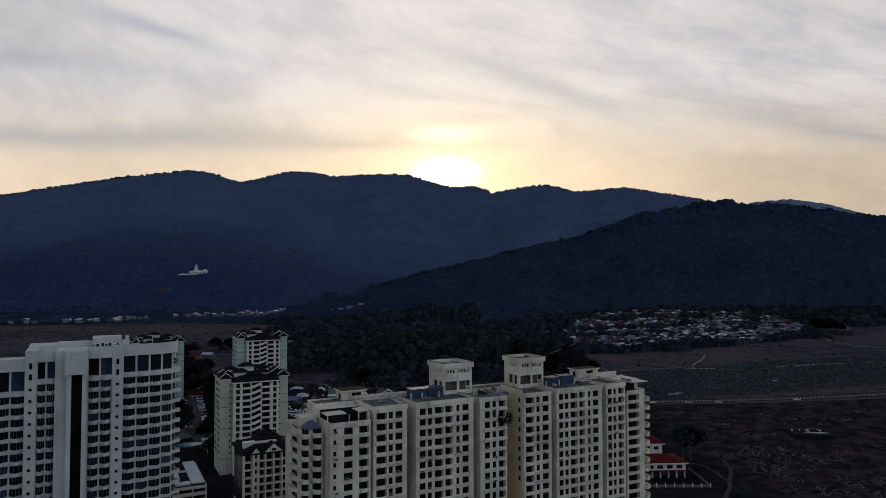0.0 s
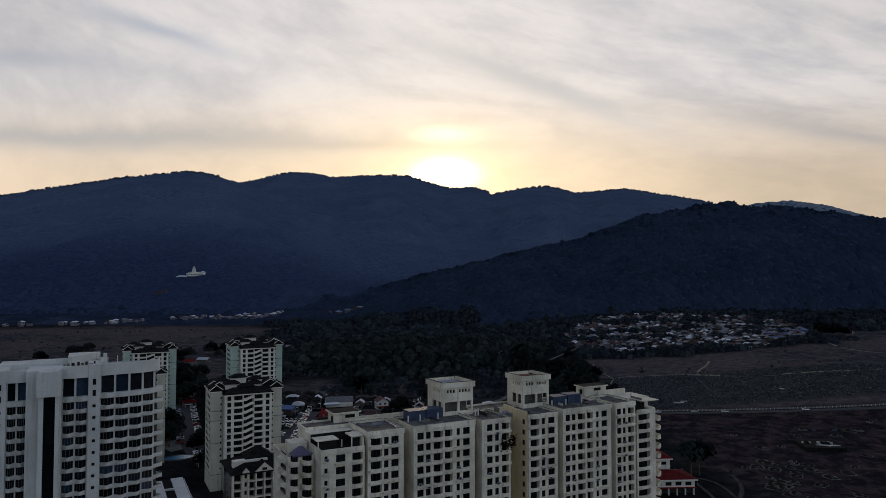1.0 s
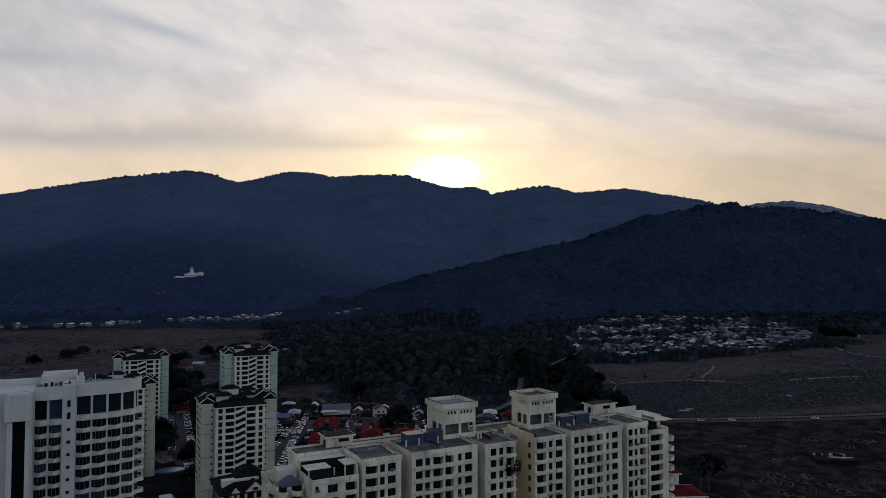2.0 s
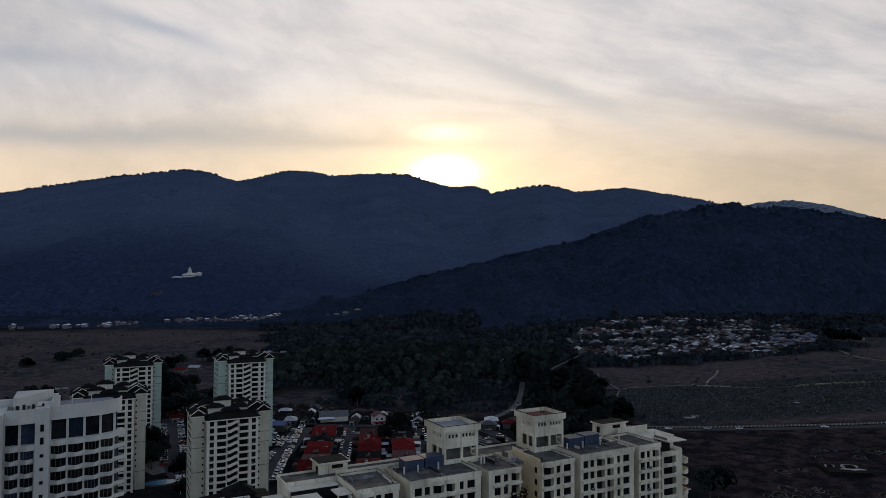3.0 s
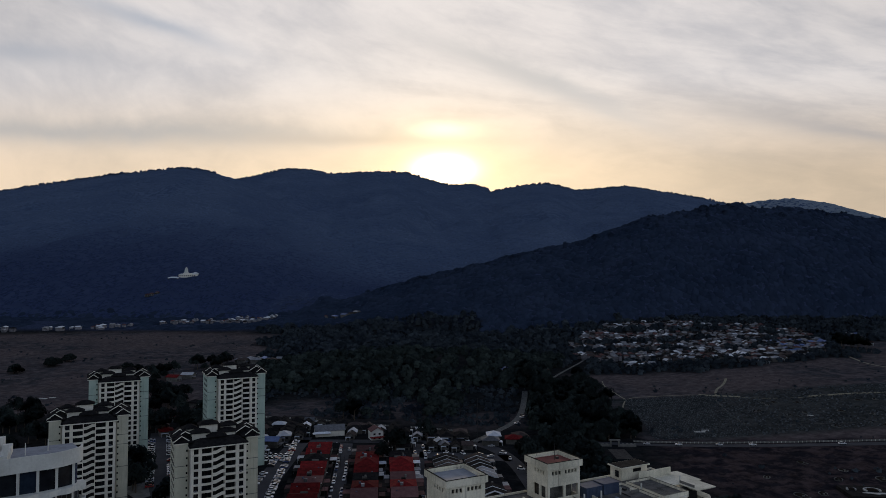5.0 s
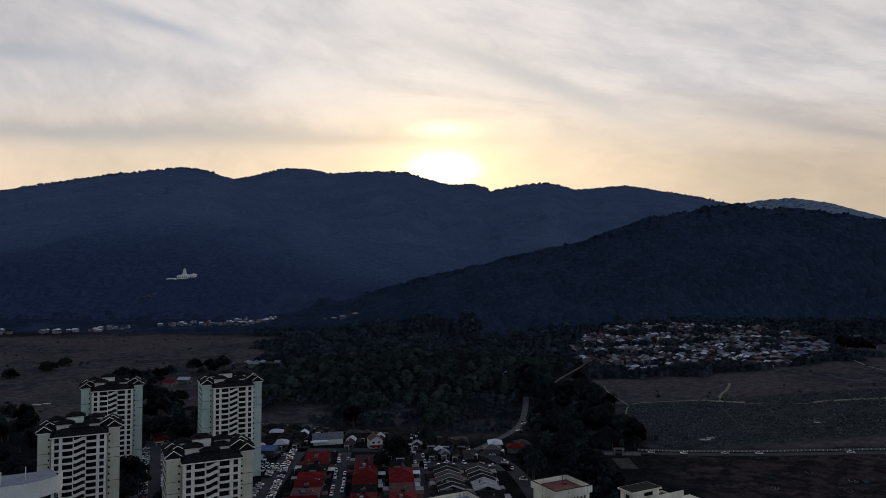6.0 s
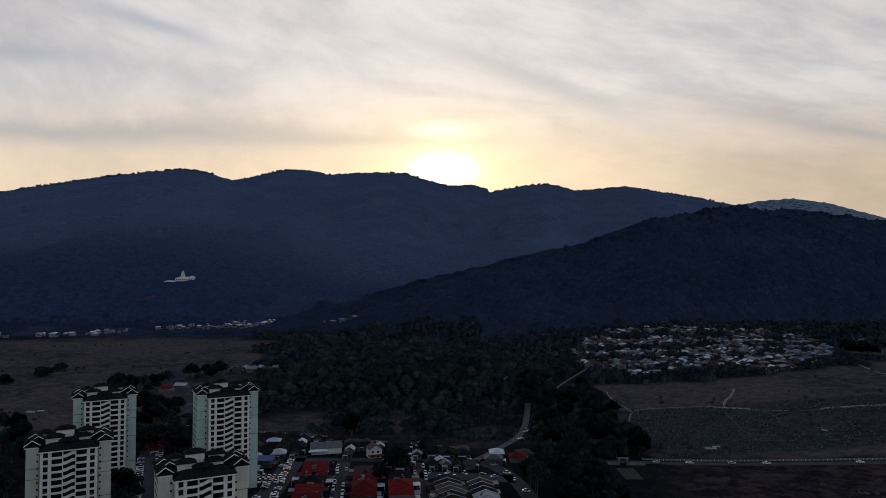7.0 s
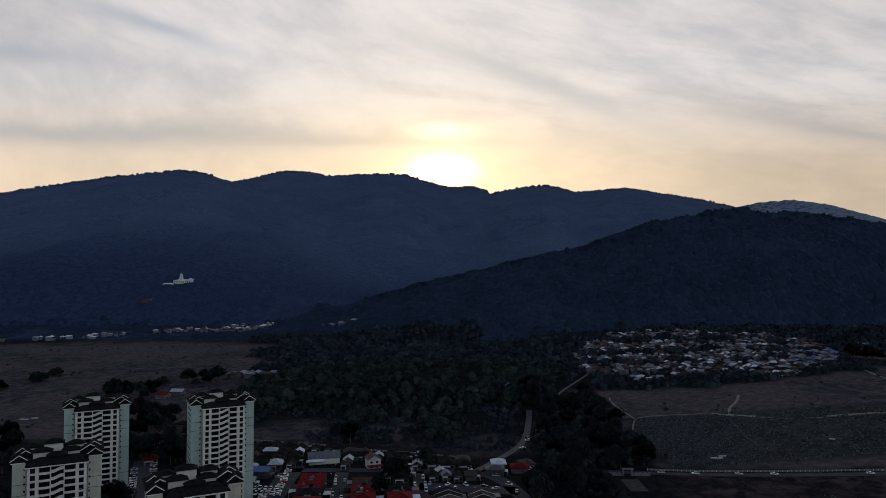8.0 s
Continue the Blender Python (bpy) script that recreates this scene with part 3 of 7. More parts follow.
lane("path", [(108, 340), (123.6, 331), (126, 319), (125, 305)], 1.5, MUDPATH, "pale winding dirt path")
lane("path", [(-195, 712), (-185, 728), (-176, 747), (-168, 765), (-160, 790)], 3, DIRT, "pale dirt track beside the woods")

# ---- apartment buildings ----

shared = {}


def window_mesh(w, h, glass=None, depth=0.12, mullions=1, frame_mat=None):
    """A metal-framed window, its front face at y = 0, its lower left corner at the origin."""
    glass, frame_mat = glass or GLASS, frame_mat or FRAME
    key = (round(w, 2), round(h, 2), glass.name, mullions, frame_mat.name)
    if key not in shared:
        t, dip = 0.07, 0.05
        xs = [0.0, t]
        for i in range(1, mullions + 1):
            c = w * i / (mullions + 1)
            xs += [c - t / 2, c + t / 2]
        xs += [w - t, w]
        zs = [0.0, t, h - t, h]
        nx = len(xs)
        verts = [(x, 0.0, z) for z in zs for x in xs]
        faces, mats = [], []
        for j in range(3):
            for i in range(nx - 1):
                a, b, c, e = j * nx + i, j * nx + i + 1, (j + 1) * nx + i + 1, (j + 1) * nx + i
                if j == 1 and i % 2 == 1:
                    n = len(verts)
                    verts += [(verts[k][0], dip, verts[k][2]) for k in (a, b, c, e)]
                    faces += [(n, n + 1, n + 2, n + 3), (a, b, n + 1, n), (b, c, n + 2, n + 1), (c, e, n + 3, n + 2), (e, a, n, n + 3)]
                    mats += [1, 0, 0, 0, 0]
                else:
                    faces.append((a, b, c, e))
                    mats.append(0)
        n = len(verts)
        rim = [0, nx - 1, 4 * nx - 1, 3 * nx]
        verts += [(verts[k][0], depth, verts[k][2]) for k in rim]
        for i in range(4):
            faces.append((rim[(i + 1) % 4], rim[i], n + i, n + (i + 1) % 4))
            mats.append(0)
        mb = Mesh()
        mb.v, mb.f, mb.m = verts, faces, mats
        shared[key] = mb.data("window", frame_mat, glass)
    return shared[key]


def condenser():
    """A small air-conditioner box with its round fan grille."""
    if "condenser" not in shared:
        mb = Mesh()
        mb.box(0, 0.85, 0.0, 0.34, 0.06, 0.62)
        mb.box(0.08, 0.14, 0.05, 0.3, 0, 0.06), mb.box(0.7, 0.76, 0.05, 0.3, 0, 0.06)
        mb.tube((0.34, -0.02, 0.34), (0.34, 0.01, 0.34), 0.23, 10, 1)
        shared["condenser"] = mb.data("condenser", TANKLID, FRAME)
    return shared["condenser"]


def bulge(u0, u1, v, out, n=6):
    """A line that swells towards the front between two ends."""
    return [(u0 + (u1 - u0) * i / n, v - out * math.sin(math.pi * i / n) ** 0.6) for i in range(n + 1)]


def bay_block(owner, u0, u1, v0, v1, floors, fh, bays, wall, head=2.35, niche=1.5, split=10, mat=CREAM, ledges=True, glass=None, out=0.85, rail=0.95, bands=0):
    """A stack of storeys with real openings. floors: the floor heights, the top one first. bays: (from, to, kind); w is a
    window, n a small one, b a balcony. Windows and balconies of the upper storeys are parts of their own."""
    bays = sorted(bays)
    lower = Mesh()
    rng = random.Random(int(u0 * 10) + 7)
    for k, zb in enumerate(floors):
        wall.box(u0, u1, v0, v0 + niche, zb + head, zb + fh)
        if bands and k < bands:
            band_ = Mesh()
            w0, w1 = bays[0][0] - 0.5, bays[-1][1] + 0.5
            line = [(w0 + (w1 - w0) * i / 12, v0 - 0.5 - 0.22 * math.sin(3 * math.pi * i / 12)) for i in range(13)]
            band_.strip(line, [(x, v0 - 0.003) for x, y in line], zb - 0.1, zb + 0.42)
            part("ledge", band_, mat, owner)
        edges = [u0] + [e for b in bays for e in b[:2]] + [u1]
        for a, b in zip(edges[::2], edges[1::2]):
            if b - a > 0.02:
                wall.box(a, b, v0, v0 + niche, zb, zb + head)
        for a, b, kind in bays:
            if kind in "wn":
                sill = 0.62 if kind == "w" else 1.2
                wall.box(a, b, v0, v0 + niche, zb, zb + sill)
                if ledges:
                    wall.box(a - 0.3, b + 0.3, v0 - 0.55, v0, zb + sill - 0.42, zb + sill - 0.06)
                if ledges and k < split and rng.random() < 0.3:
                    part("condenser", condenser(), None, owner, m=pose(a + rng.uniform(0, 0.5), v0 - 0.5, zb + sill - 0.05 if rng.random() < 0.5 else zb + sill - 1.0))
                if k < split:
                    part("window", window_mesh(b - a, head - sill, glass, mullions=1 if kind == "w" else 0), None, owner,
                         m=pose(a, v0 + 0.25, zb + sill))
                else:
                    lower.box(a, b, v0 + 0.25, v0 + 0.3, zb + sill, zb + head)
            else:
                target = Mesh() if k < split else wall
                outer = bulge(a - 0.1, b + 0.1, v0, out)
                inner = [(x, min(y + 0.14, v0 + 0.05)) for x, y in outer]
                target.strip(outer, inner, zb + 0.05, zb + rail)
                target.prism(outer + [(b + 0.1, v0 + niche), (a - 0.1, v0 + niche)], zb - 0.16, zb + 0.05)
                if k < split:
                    part("balcony", target, mat, owner)
                    part("balcony_door", window_mesh(b - a, 2.15, glass, mullions=2), None, owner, m=pose(a, v0 + niche - 0.2, zb + 0.06))
                else:
                    lower.box(a, b, v0 + niche - 0.2, v0 + niche - 0.1, zb + 0.06, zb + 2.2)
    if lower.v:
        tagged(part("lower_glazing", lower, GLASS, owner), kind="stuff")
    z0, z1 = min(floors), max(floors) + fh
    wall.box(u0, u1, v0 + niche, v1, z0 - 1.5, z1)


def parapet(mb, u0, u1, v0, v1, z, h=1.5, t=0.25, out=0.15):
    u0, u1, v0, v1 = u0 - out, u1 + out, v0 - out, v1 + out
    mb.box(u0, u1, v0, v0 + t, z, z + h)
    mb.box(u0, u1, v1 - t, v1, z, z + h)
    mb.box(u0, u0 + t, v0 + t, v1 - t, z, z + h)
    mb.box(u1 - t, u1, v0 + t, v1 - t, z, z + h)


rngs = random.Random(23)


def lift_tower(owner, u0, u1, v0, v1, z0, z1, cap, label):
    """A water-tank tower: plain walls, big openings low down, a row of vents under a projecting rim."""
    mb = Mesh()
    t, zb, zh = 0.35, z0 + (z1 - z0) * 0.14, z0 + (z1 - z0) * 0.42
    rim = z1 - 1.5
    for a, b in ((z0, zb), (zh, rim - 1.4), (rim - 0.55, z1 - 0.5)):
        mb.box(u0, u1, v0, v0 + t, a, b), mb.box(u0, u1, v1 - t, v1, a, b)
        mb.box(u0, u0 + t, v0 + t, v1 - t, a, b), mb.box(u1 - t, u1, v0 + t, v1 - t, a, b)
    w = u1 - u0
    for a, b in ((0, 0.06), (0.48, 0.55), (0.94, 1.0)):
        mb.box(u0 + a * w, u0 + b * w, v0, v0 + t, zb, zh), mb.box(u0 + a * w, u0 + b * w, v1 - t, v1, zb, zh)
    dep = v1 - v0
    for a, b in ((0.0, 0.08), (0.34, 0.42), (0.70, 1.0)):
        mb.box(u0, u0 + t, v0 + t + a * (dep - 2 * t), v0 + t + b * (dep - 2 * t), zb, zh)
        mb.box(u1 - t, u1, v0 + t + a * (dep - 2 * t), v0 + t + b * (dep - 2 * t), zb, zh)
    vents = (0.16, 0.26, 0.36, 0.56, 0.66, 0.76, 0.86)
    edges = [0.0] + [q for c in vents for q in (c - 0.035, c + 0.035)] + [1.0]
    for a, b in zip(edges[::2], edges[1::2]):
        for v in (v0, v1 - t):
            mb.box(u0 + w * a, u0 + w * b, v, v + t, rim - 1.4, rim - 0.55)
    vents = (0.18, 0.32, 0.46, 0.60)
    edges = [0.0] + [q for c in vents for q in (c - 0.035, c + 0.035)] + [1.0]
    for a, b in zip(edges[::2], edges[1::2]):
        for u in (u0, u1 - t):
            mb.box(u, u + t, v0 + t + (dep - 2 * t) * a, v0 + t + (dep - 2 * t) * b, rim - 1.4, rim - 0.55)
    tower = part("tank_tower", mb, CREAM, owner, label)
    inner = Mesh()
    inner.box(u0 + 1.2, u1 - 1.2, v0 + 1.6, v1 - 1.2, z0, rim - 0.6)
    part("tower_core", inner, ROOFTOP, tower)
    for _ in range(1):
        wd = Mesh()
        x, y = rngs.uniform(u0 + 0.5, u1 - 1.0), rngs.uniform(v0 + 0.5, v1 - 1.0)
        w, l, h = rngs.choice(((0.12, 0.12, 1.6), (1.4, 0.5, 0.7), (0.6, 0.6, 0.9), (0.3, 2.6, 0.5)))
        wd.box(x, x + w, y, y + min(l, 1.6), z1 - 0.4, z1 - 0.2 + h * 0.35)
        part("roof_clutter", wd, rngs.choice((FRAME, DARKROOF, CONCRETE)), tower)
    rm = Mesh()
    parapet(rm, u0, u1, v0, v1, rim, 1.5, 0.3, 0.45)
    rm.box(u0 - 0.15, u1 + 0.15, v0 - 0.15, v1 + 0.15, rim - 0.15, rim + 0.05)
    part("tower_rim", rm, CREAM, tower)
    cp = Mesh()
    parapet(cp, u0, u1, v0, v1, rim + 1.5, 0.08, 0.34, 0.47)
    part("coping", cp, DARKROOF, tower, "mould-blackened rim top")
    top = Mesh()
    top.box(u0 + 0.2, u1 - 0.2, v0 + 0.2, v1 - 0.2, z1 - 1.5, z1 - 0.85)
    part("tower_roof", top, cap, tower)


def slab_block():
    """The long cream apartment slab, seen along its stepped front."""
    own = thing("apartment_building", pose(-30.1, 169.2, 0, 0, 0, 28.0), "long weathered cream apartment slab with balconies and rooftop tank towers", "apartment building")
    fh = 2.8
    top = [53.63 - fh * k for k in range(20)]
    blocks = [
        ("front_bay", 14.0, 23.4, 0.0, ((14.8, 17.7, "b"), (18.2, 19.4, "w"), (20.1, 22.1, "w")), 0),
        ("front_bay", 26.1, 43.6, 0.0, ((27.1, 28.9, "w"), (29.5, 30.8, "w"), (31.6, 34.2, "b"), (34.8, 37.0, "b"), (38.2, 39.2, "w"), (40.1, 42.1, "w")), 0),
        ("front_bay", 45.8, 54.6, 0.0, ((47.3, 49.0, "w"), (49.8, 51.0, "w"), (51.9, 54.1, "b")), 0),
        ("front_bay", 60.5, 70.2, 0.0, ((61.1, 64.0, "b"), (64.8, 66.0, "w"), (67.0, 69.2, "w")), 0),
        ("front_bay", 72.1, 89.5, 0.0, ((73.0, 74.6, "w"), (75.2, 76.5, "w"), (77.3, 79.9, "b"), (80.6, 82.7, "b"), (83.9, 84.9, "w"), (85.9, 88.0, "w")), 0),
        ("front_bay", 91.2, 98.8, 0.0, ((91.8, 93.4, "w"), (94.0, 95.1, "w"), (96.0, 98.2, "b")), 0),
        ("front_bay", 100.6, 106.6, 1.2, ((101.2, 105.8, "b"),), 1),
        ("front_bay", 2.5, 13.2, 0.0, ((3.3, 4.1, "n"), (6.1, 8.4, "w"), (10.1, 12.7, "b")), 1),
    ]
    for name, a, b, v, bays, skip in blocks:
        mb = Mesh()
        bay_block(own, a, b, v, 12.0, top[skip:], fh, bays, mb, split=8, bands=0 if skip else 4, out=0.7, rail=0.8)
        z = top[skip] + fh
        if skip == 0:
            parapet(mb, a, b, v, 12.0, z, 1.35 if a < 45 or a > 70 else 0.9)
            # hoods over the top balconies
            for x0, x1, k in bays:
                if k == "b":
                    mb.strip(bulge(x0 - 0.2, x1 + 0.2, v - 0.16, 0.8), [(x, v - 0.15) for x, y in bulge(x0 - 0.2, x1 + 0.2, v, 0)], z - 0.3, z + 0.55)
        else:
            mb.strip(bulge(a, b, v, 0.5), [(x, v + 0.2) for x, y in bulge(a, b, v, 0)], z, z + 1.0)
        part(name, mb, CREAM, own)
        if skip == 0:
            cp = Mesh()
            parapet(cp, a, b, v, 12.0, z + (1.35 if a < 45 or a > 70 else 0.9), 0.07, 0.27, 0.16)
            part("coping", cp, MOULD, own, "mould-stained parapet top")
        rf = Mesh()
        rf.box(a + 0.1, b - 0.1, v + 0.2, 11.9, z, z + (0.12 if skip else 0.8 if a < 45 or a > 70 else 0.5))
        part("flat_roof", rf, ROOFTOP, own)
    # deep recess walls and the body behind
    for q in [(2.5, 106.0, 12.0, 19.0, -1, 56.4)] + [(a, b, 11.7, 12.0, -1, 56.2) for a, b in
                                                  ((13.2, 14.0), (23.4, 26.1), (43.6, 45.8), (54.6, 60.5), (70.2, 72.1), (89.5, 91.2), (98.8, 100.6))]:
        body = Mesh()
        body.box(*q)
        part("rear_body", body, CREAM, own)
    body = Mesh()
    parapet(body, 2.5, 106.0, 12.3, 19.0, 56.4, 1.0)
    part("rear_parapet", body, CREAM, own)
    rr = Mesh()
    rr.box(2.7, 105.8, 12.5, 18.8, 56.4, 57.0)
    part("rear_roof", rr, ROOFTOP, own)
    side = Mesh()
    side.box(60.2, 60.5, 0.6, 12.0, -1, 58.0)
    part("gable_wall", side, YELLOW, own, "ochre-stained rendered side wall, colour lightened for sky light")
    for k, zb in enumerate(top[:9]):
        part("window", window_mesh(0.9, 1.3, mullions=0), None, own, m=pose(60.12, 2.4, zb + 0.85, 0, 0, -90))
    # corner with rounded balconies at the low end
    end = Mesh()
    end.box(-3.6, 2.5, 5.6, 19.0, -1, 51.5)
    parapet(end, -3.6, 2.5, 5.6, 19.0, 51.5, 1.1)
    end.box(-2.2, 1.8, 9.0, 13.5, 51.5, 54.9)
    part("end_body", end, CREAM, own)
    for k in range(1, 19):
        zb = top[k]
        for a, b, v, o in ((-3.5, -1.0, 5.5, 2.0), (-0.7, 2.3, 5.5, 2.4)):
            mb = Mesh()
            mb.strip(bulge(a, b, v, o, 8), [(x, min(y + 0.14, v)) for x, y in bulge(a, b, v, o, 8)], zb, zb + 0.95)
            mb.prism(bulge(a, b, v, o, 8), zb - 0.16, zb)
            part("balcony", mb, CREAM, own)
            part("balcony_door", window_mesh(b - a - 0.8, 2.0, mullions=2), None, own, m=pose(a + 0.4, v - 0.16, zb + 0.05))
        mb = Mesh()
        ring = [(-3.6 - 1.4 * math.sin(math.pi * i / 8) ** 0.6, 12.3 - 5.5 * i / 8) for i in range(9)]
        mb.strip(ring, [(-3.5, y) for x, y in ring], zb, zb + 0.95)
        part("balcony", mb, CREAM, own)
        part("balcony_door", window_mesh(4.2, 2.0, mullions=2), None, own, m=pose(-3.76, 11.8, zb + 0.05, 0, 0, -90))
    pv = Mesh()
    pv.hip(-2.4, 1.4, 5.0, 8.0, 52.6, 54.6, over=0.3)
    part("pavilion_roof", pv, PURPLE, own, "mauve tiled pavilion roof")
    # penthouse terrace over the low corner bay
    pt = Mesh()
    pt.box(2.5, 13.2, 8.6, 12.0, 53.7, 56.6)
    part("penthouse", pt, CREAM, own)
    for q in ((2.2, 7.6, 2.4, 6.6, 56.1, 56.3), (10.4, 13.5, 1.6, 6.0, 56.5, 56.75)):
        cn = Mesh()
        cn.box(*q)
        part("canopy", cn, CREAM, own, "thin cream canopy slab")
    for u, v, z in ((2.6, 2.8, 56.1), (7.0, 2.8, 56.1), (8.8, 4.0, 55.6), (10.6, 2.0, 56.5), (12.9, 2.0, 56.5), (4.6, 6.2, 56.1)):
        po = Mesh()
        po.box(u, u + 0.24, v, v + 0.24, 53.7, z)
        part("terrace_post", po, CREAM, own)
    # black panel in place of the shade at the back of the terrace
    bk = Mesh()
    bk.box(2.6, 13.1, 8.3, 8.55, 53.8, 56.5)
    part("open_room", bk, SHADEBLACK, own, "black panel standing in for the shaded terrace void")
    # two added black panels darken the terrace openings like shade
    for q in ((2.9, 7.2, 2.7, 3.0), (10.7, 12.8, 2.3, 2.6)):
        scr = Mesh()
        scr.box(*q, 53.8, 56.1)
        part("dark_screen", scr, SHADEBLACK, own, "black panel painted as shade behind the terrace front")
    # near-black floor adds to the painted shade of the terrace
    fl = Mesh()
    fl.box(2.6, 13.1, 0.5, 8.3, 53.66, 53.82)
    part("terrace_floor", fl, DARKROOF, own)
    for q in ((2.5, 2.75, 0.6, 8.6), (12.9, 13.2, 0.6, 8.6)):
        sw = Mesh()
        sw.box(*q, 53.6, 54.6 if q[0] < 5 else 56.4)
        part("terrace_wall", sw, CREAM, own)
    # right-hand end with wrapping balconies
    e2 = Mesh()
    e2.prism([(106.6, 1.4), (108.6, 1.7), (109.6, 3.0), (109.8, 5.0), (109.8, 18.0), (106.6, 18.0)], -1, 54.4)
    part("end_wall", e2, CREAM, own, "plain rounded end wall")
    for k in range(1, 20):
        zb = top[k]
        mb = Mesh()
        ring = [(109.0 + 2.5 * math.cos(radians(-95 + 27 * i)), 3.4 + 2.5 * math.sin(radians(-95 + 27 * i))) for i in range(8)]
        mb.prism(ring, zb - 0.2, zb + 0.0)
        mb.strip(ring, [(109.0 + (x - 109.0) * 0.93, 3.4 + (y - 3.4) * 0.93) for x, y in ring], zb, zb + 0.95)
        part("balcony", mb, CREAM, own)
        part("balcony_door", window_mesh(3.2, 2.0, mullions=2), None, own, m=pose(109.95, 5.0, zb + 0.05, 0, 0, 90))
    # roof life
    lift_tower(own, 39.1, 48.4, 9.1, 18.2, 57.0, 66.1, SKYROOF, "cream tank tower with a flat coated top")
    lift_tower(own, 65.0, 74.1, 9.2, 17.3, 56.8, 66.2, REDROOF, "cream tank tower with a dark red coated top")
    mast = Mesh()
    mast.tube((70.0, 13.4, 65.4), (70.0, 13.4, 69.2), 0.07)
    part("mast", mast, FRAME, own)

    def roof_house(u0, u1, v0, v1, z0, z1):
        mb = Mesh()
        mb.box(u0 + 0.5, u1 - 0.5, v0 + 0.5, v1 - 0.5, z0, z1 - 0.3)
        hut = part("stair_house", mb, CREAM, own)
        lid = Mesh()
        lid.box(u0, u1, v0, v1, z1 - 0.3, z1)
        part("slab", lid, CREAM, hut)
        felt = Mesh()
        felt.box(u0 + 0.3, u1 - 0.3, v0 + 0.3, v1 - 0.3, z1, z1 + 0.1)
        part("roof_felt", felt, DARKROOF, hut)
        part("opening", window_mesh(2.6, 0.8), None, hut, m=pose(u0 + (u1 - u0) * 0.45, v0 + 0.36, z1 - 1.5))
        part("opening", window_mesh(1.2, 1.6), None, hut, m=pose(u0 + 0.36, v0 + 2.6, z1 - 2.6, 0, 0, -90))

    roof_house(10.5, 18.2, 15.2, 21.2, 55.5, 59.6)
    roof_house(91.3, 101.0, 14.2, 19.2, 56.0, 60.3)
    for a, v, z in ((28.8, 8.4, 57.0), (34.0, 8.8, 57.0), (75.0, 7.9, 57.0), (80.1, 7.9, 57.2)):
        tk = Mesh()
        tk.box(a, a + 4.7, v, v + 3.6, z, z + 2.5)
        for i in range(1, 5):
            tk.box(a + 4.7 * i / 5 - 0.06, a + 4.7 * i / 5 + 0.06, v - 0.07, v, z, z + 2.5)
        box = part("water_tank", tk, TANK, own, "blue-grey panel water tank")
        lid = Mesh()
        lid.box(a - 0.1, a + 4.8, v - 0.1, v + 3.7, z + 2.5, z + 2.62)
        part("lid", lid, TANK, box)
    for u in (27.6, 31.0, 36.2, 47.6, 48.5, 73.2, 78.2, 84.0, 90.6, 103.4):
        ps = Mesh()
        ps.box(u, u + 0.28, 6.6, 6.9, 56.5, 58.9)
        part("vent_pipe", ps, WHITE, own)
    for q in ((13.8, 36.0, 12.6, 12.8, 57.4, 58.3), (96.0, 107.0, 13.0, 13.25, 56.5, 59.0), (103.0, 109.8, 6.0, 6.25, 54.4, 57.0), (100.0, 110.2, 6.0, 14.0, 57.0, 57.25), (102.6, 108.9, 0.4, 5.98, 57.02, 57.22), (105.6, 106.0, 4.4, 4.8, 54.4, 57.0)):
        rail = Mesh()
        rail.box(*q)
        part("roof_wall", rail, CREAM, own)
    # shade under the end canopy is painted as a black panel
    dk = Mesh()
    dk.box(101.0, 106.4, 4.0, 4.4, 53.8, 57.0)
    part("open_room", dk, SHADEBLACK, own, "black panel standing in for shade under the end canopy")
    # clutter on the flat roofs: pipes, kerbs, old boards
    rng = random.Random(8)
    for _ in range(46):
        u, v = rng.uniform(15, 104), rng.uniform(1.5, 10.5)
        if 38 < u < 50 or 63.5 < u < 75.5 or 91 < u < 101.5:
            continue
        jk = Mesh()
        w, l = rng.choice(((0.15, 3.0), (2.6, 0.15), (0.7, 0.9), (1.6, 0.4), (0.2, 4.5)))
        jk.box(u, u + w, v, v + l, 56.5, 57.3 + rng.uniform(0.1, 0.6))
        part("roof_clutter", jk, rng.choice((CONCRETE, CREAM, FRAME, TANKLID)), own)
    veg = Mesh()
    rng = random.Random(4)
    for _ in range(320):
        x, y, z = rng.uniform(51.2, 55.8), rng.uniform(-1.2, 0.1), rng.gauss(50.9, 0.75)
        s = rng.uniform(0.12, 0.34)
        veg.add([(x - s, y, z), (x, y - s, z + s * 0.4), (x + s, y, z), (x, y + s * 0.3, z - s)], [(0, 1, 2, 3)])
    part("balcony_plants", veg, LEAFNEAR, own, "overgrown green balcony plants")
    return own


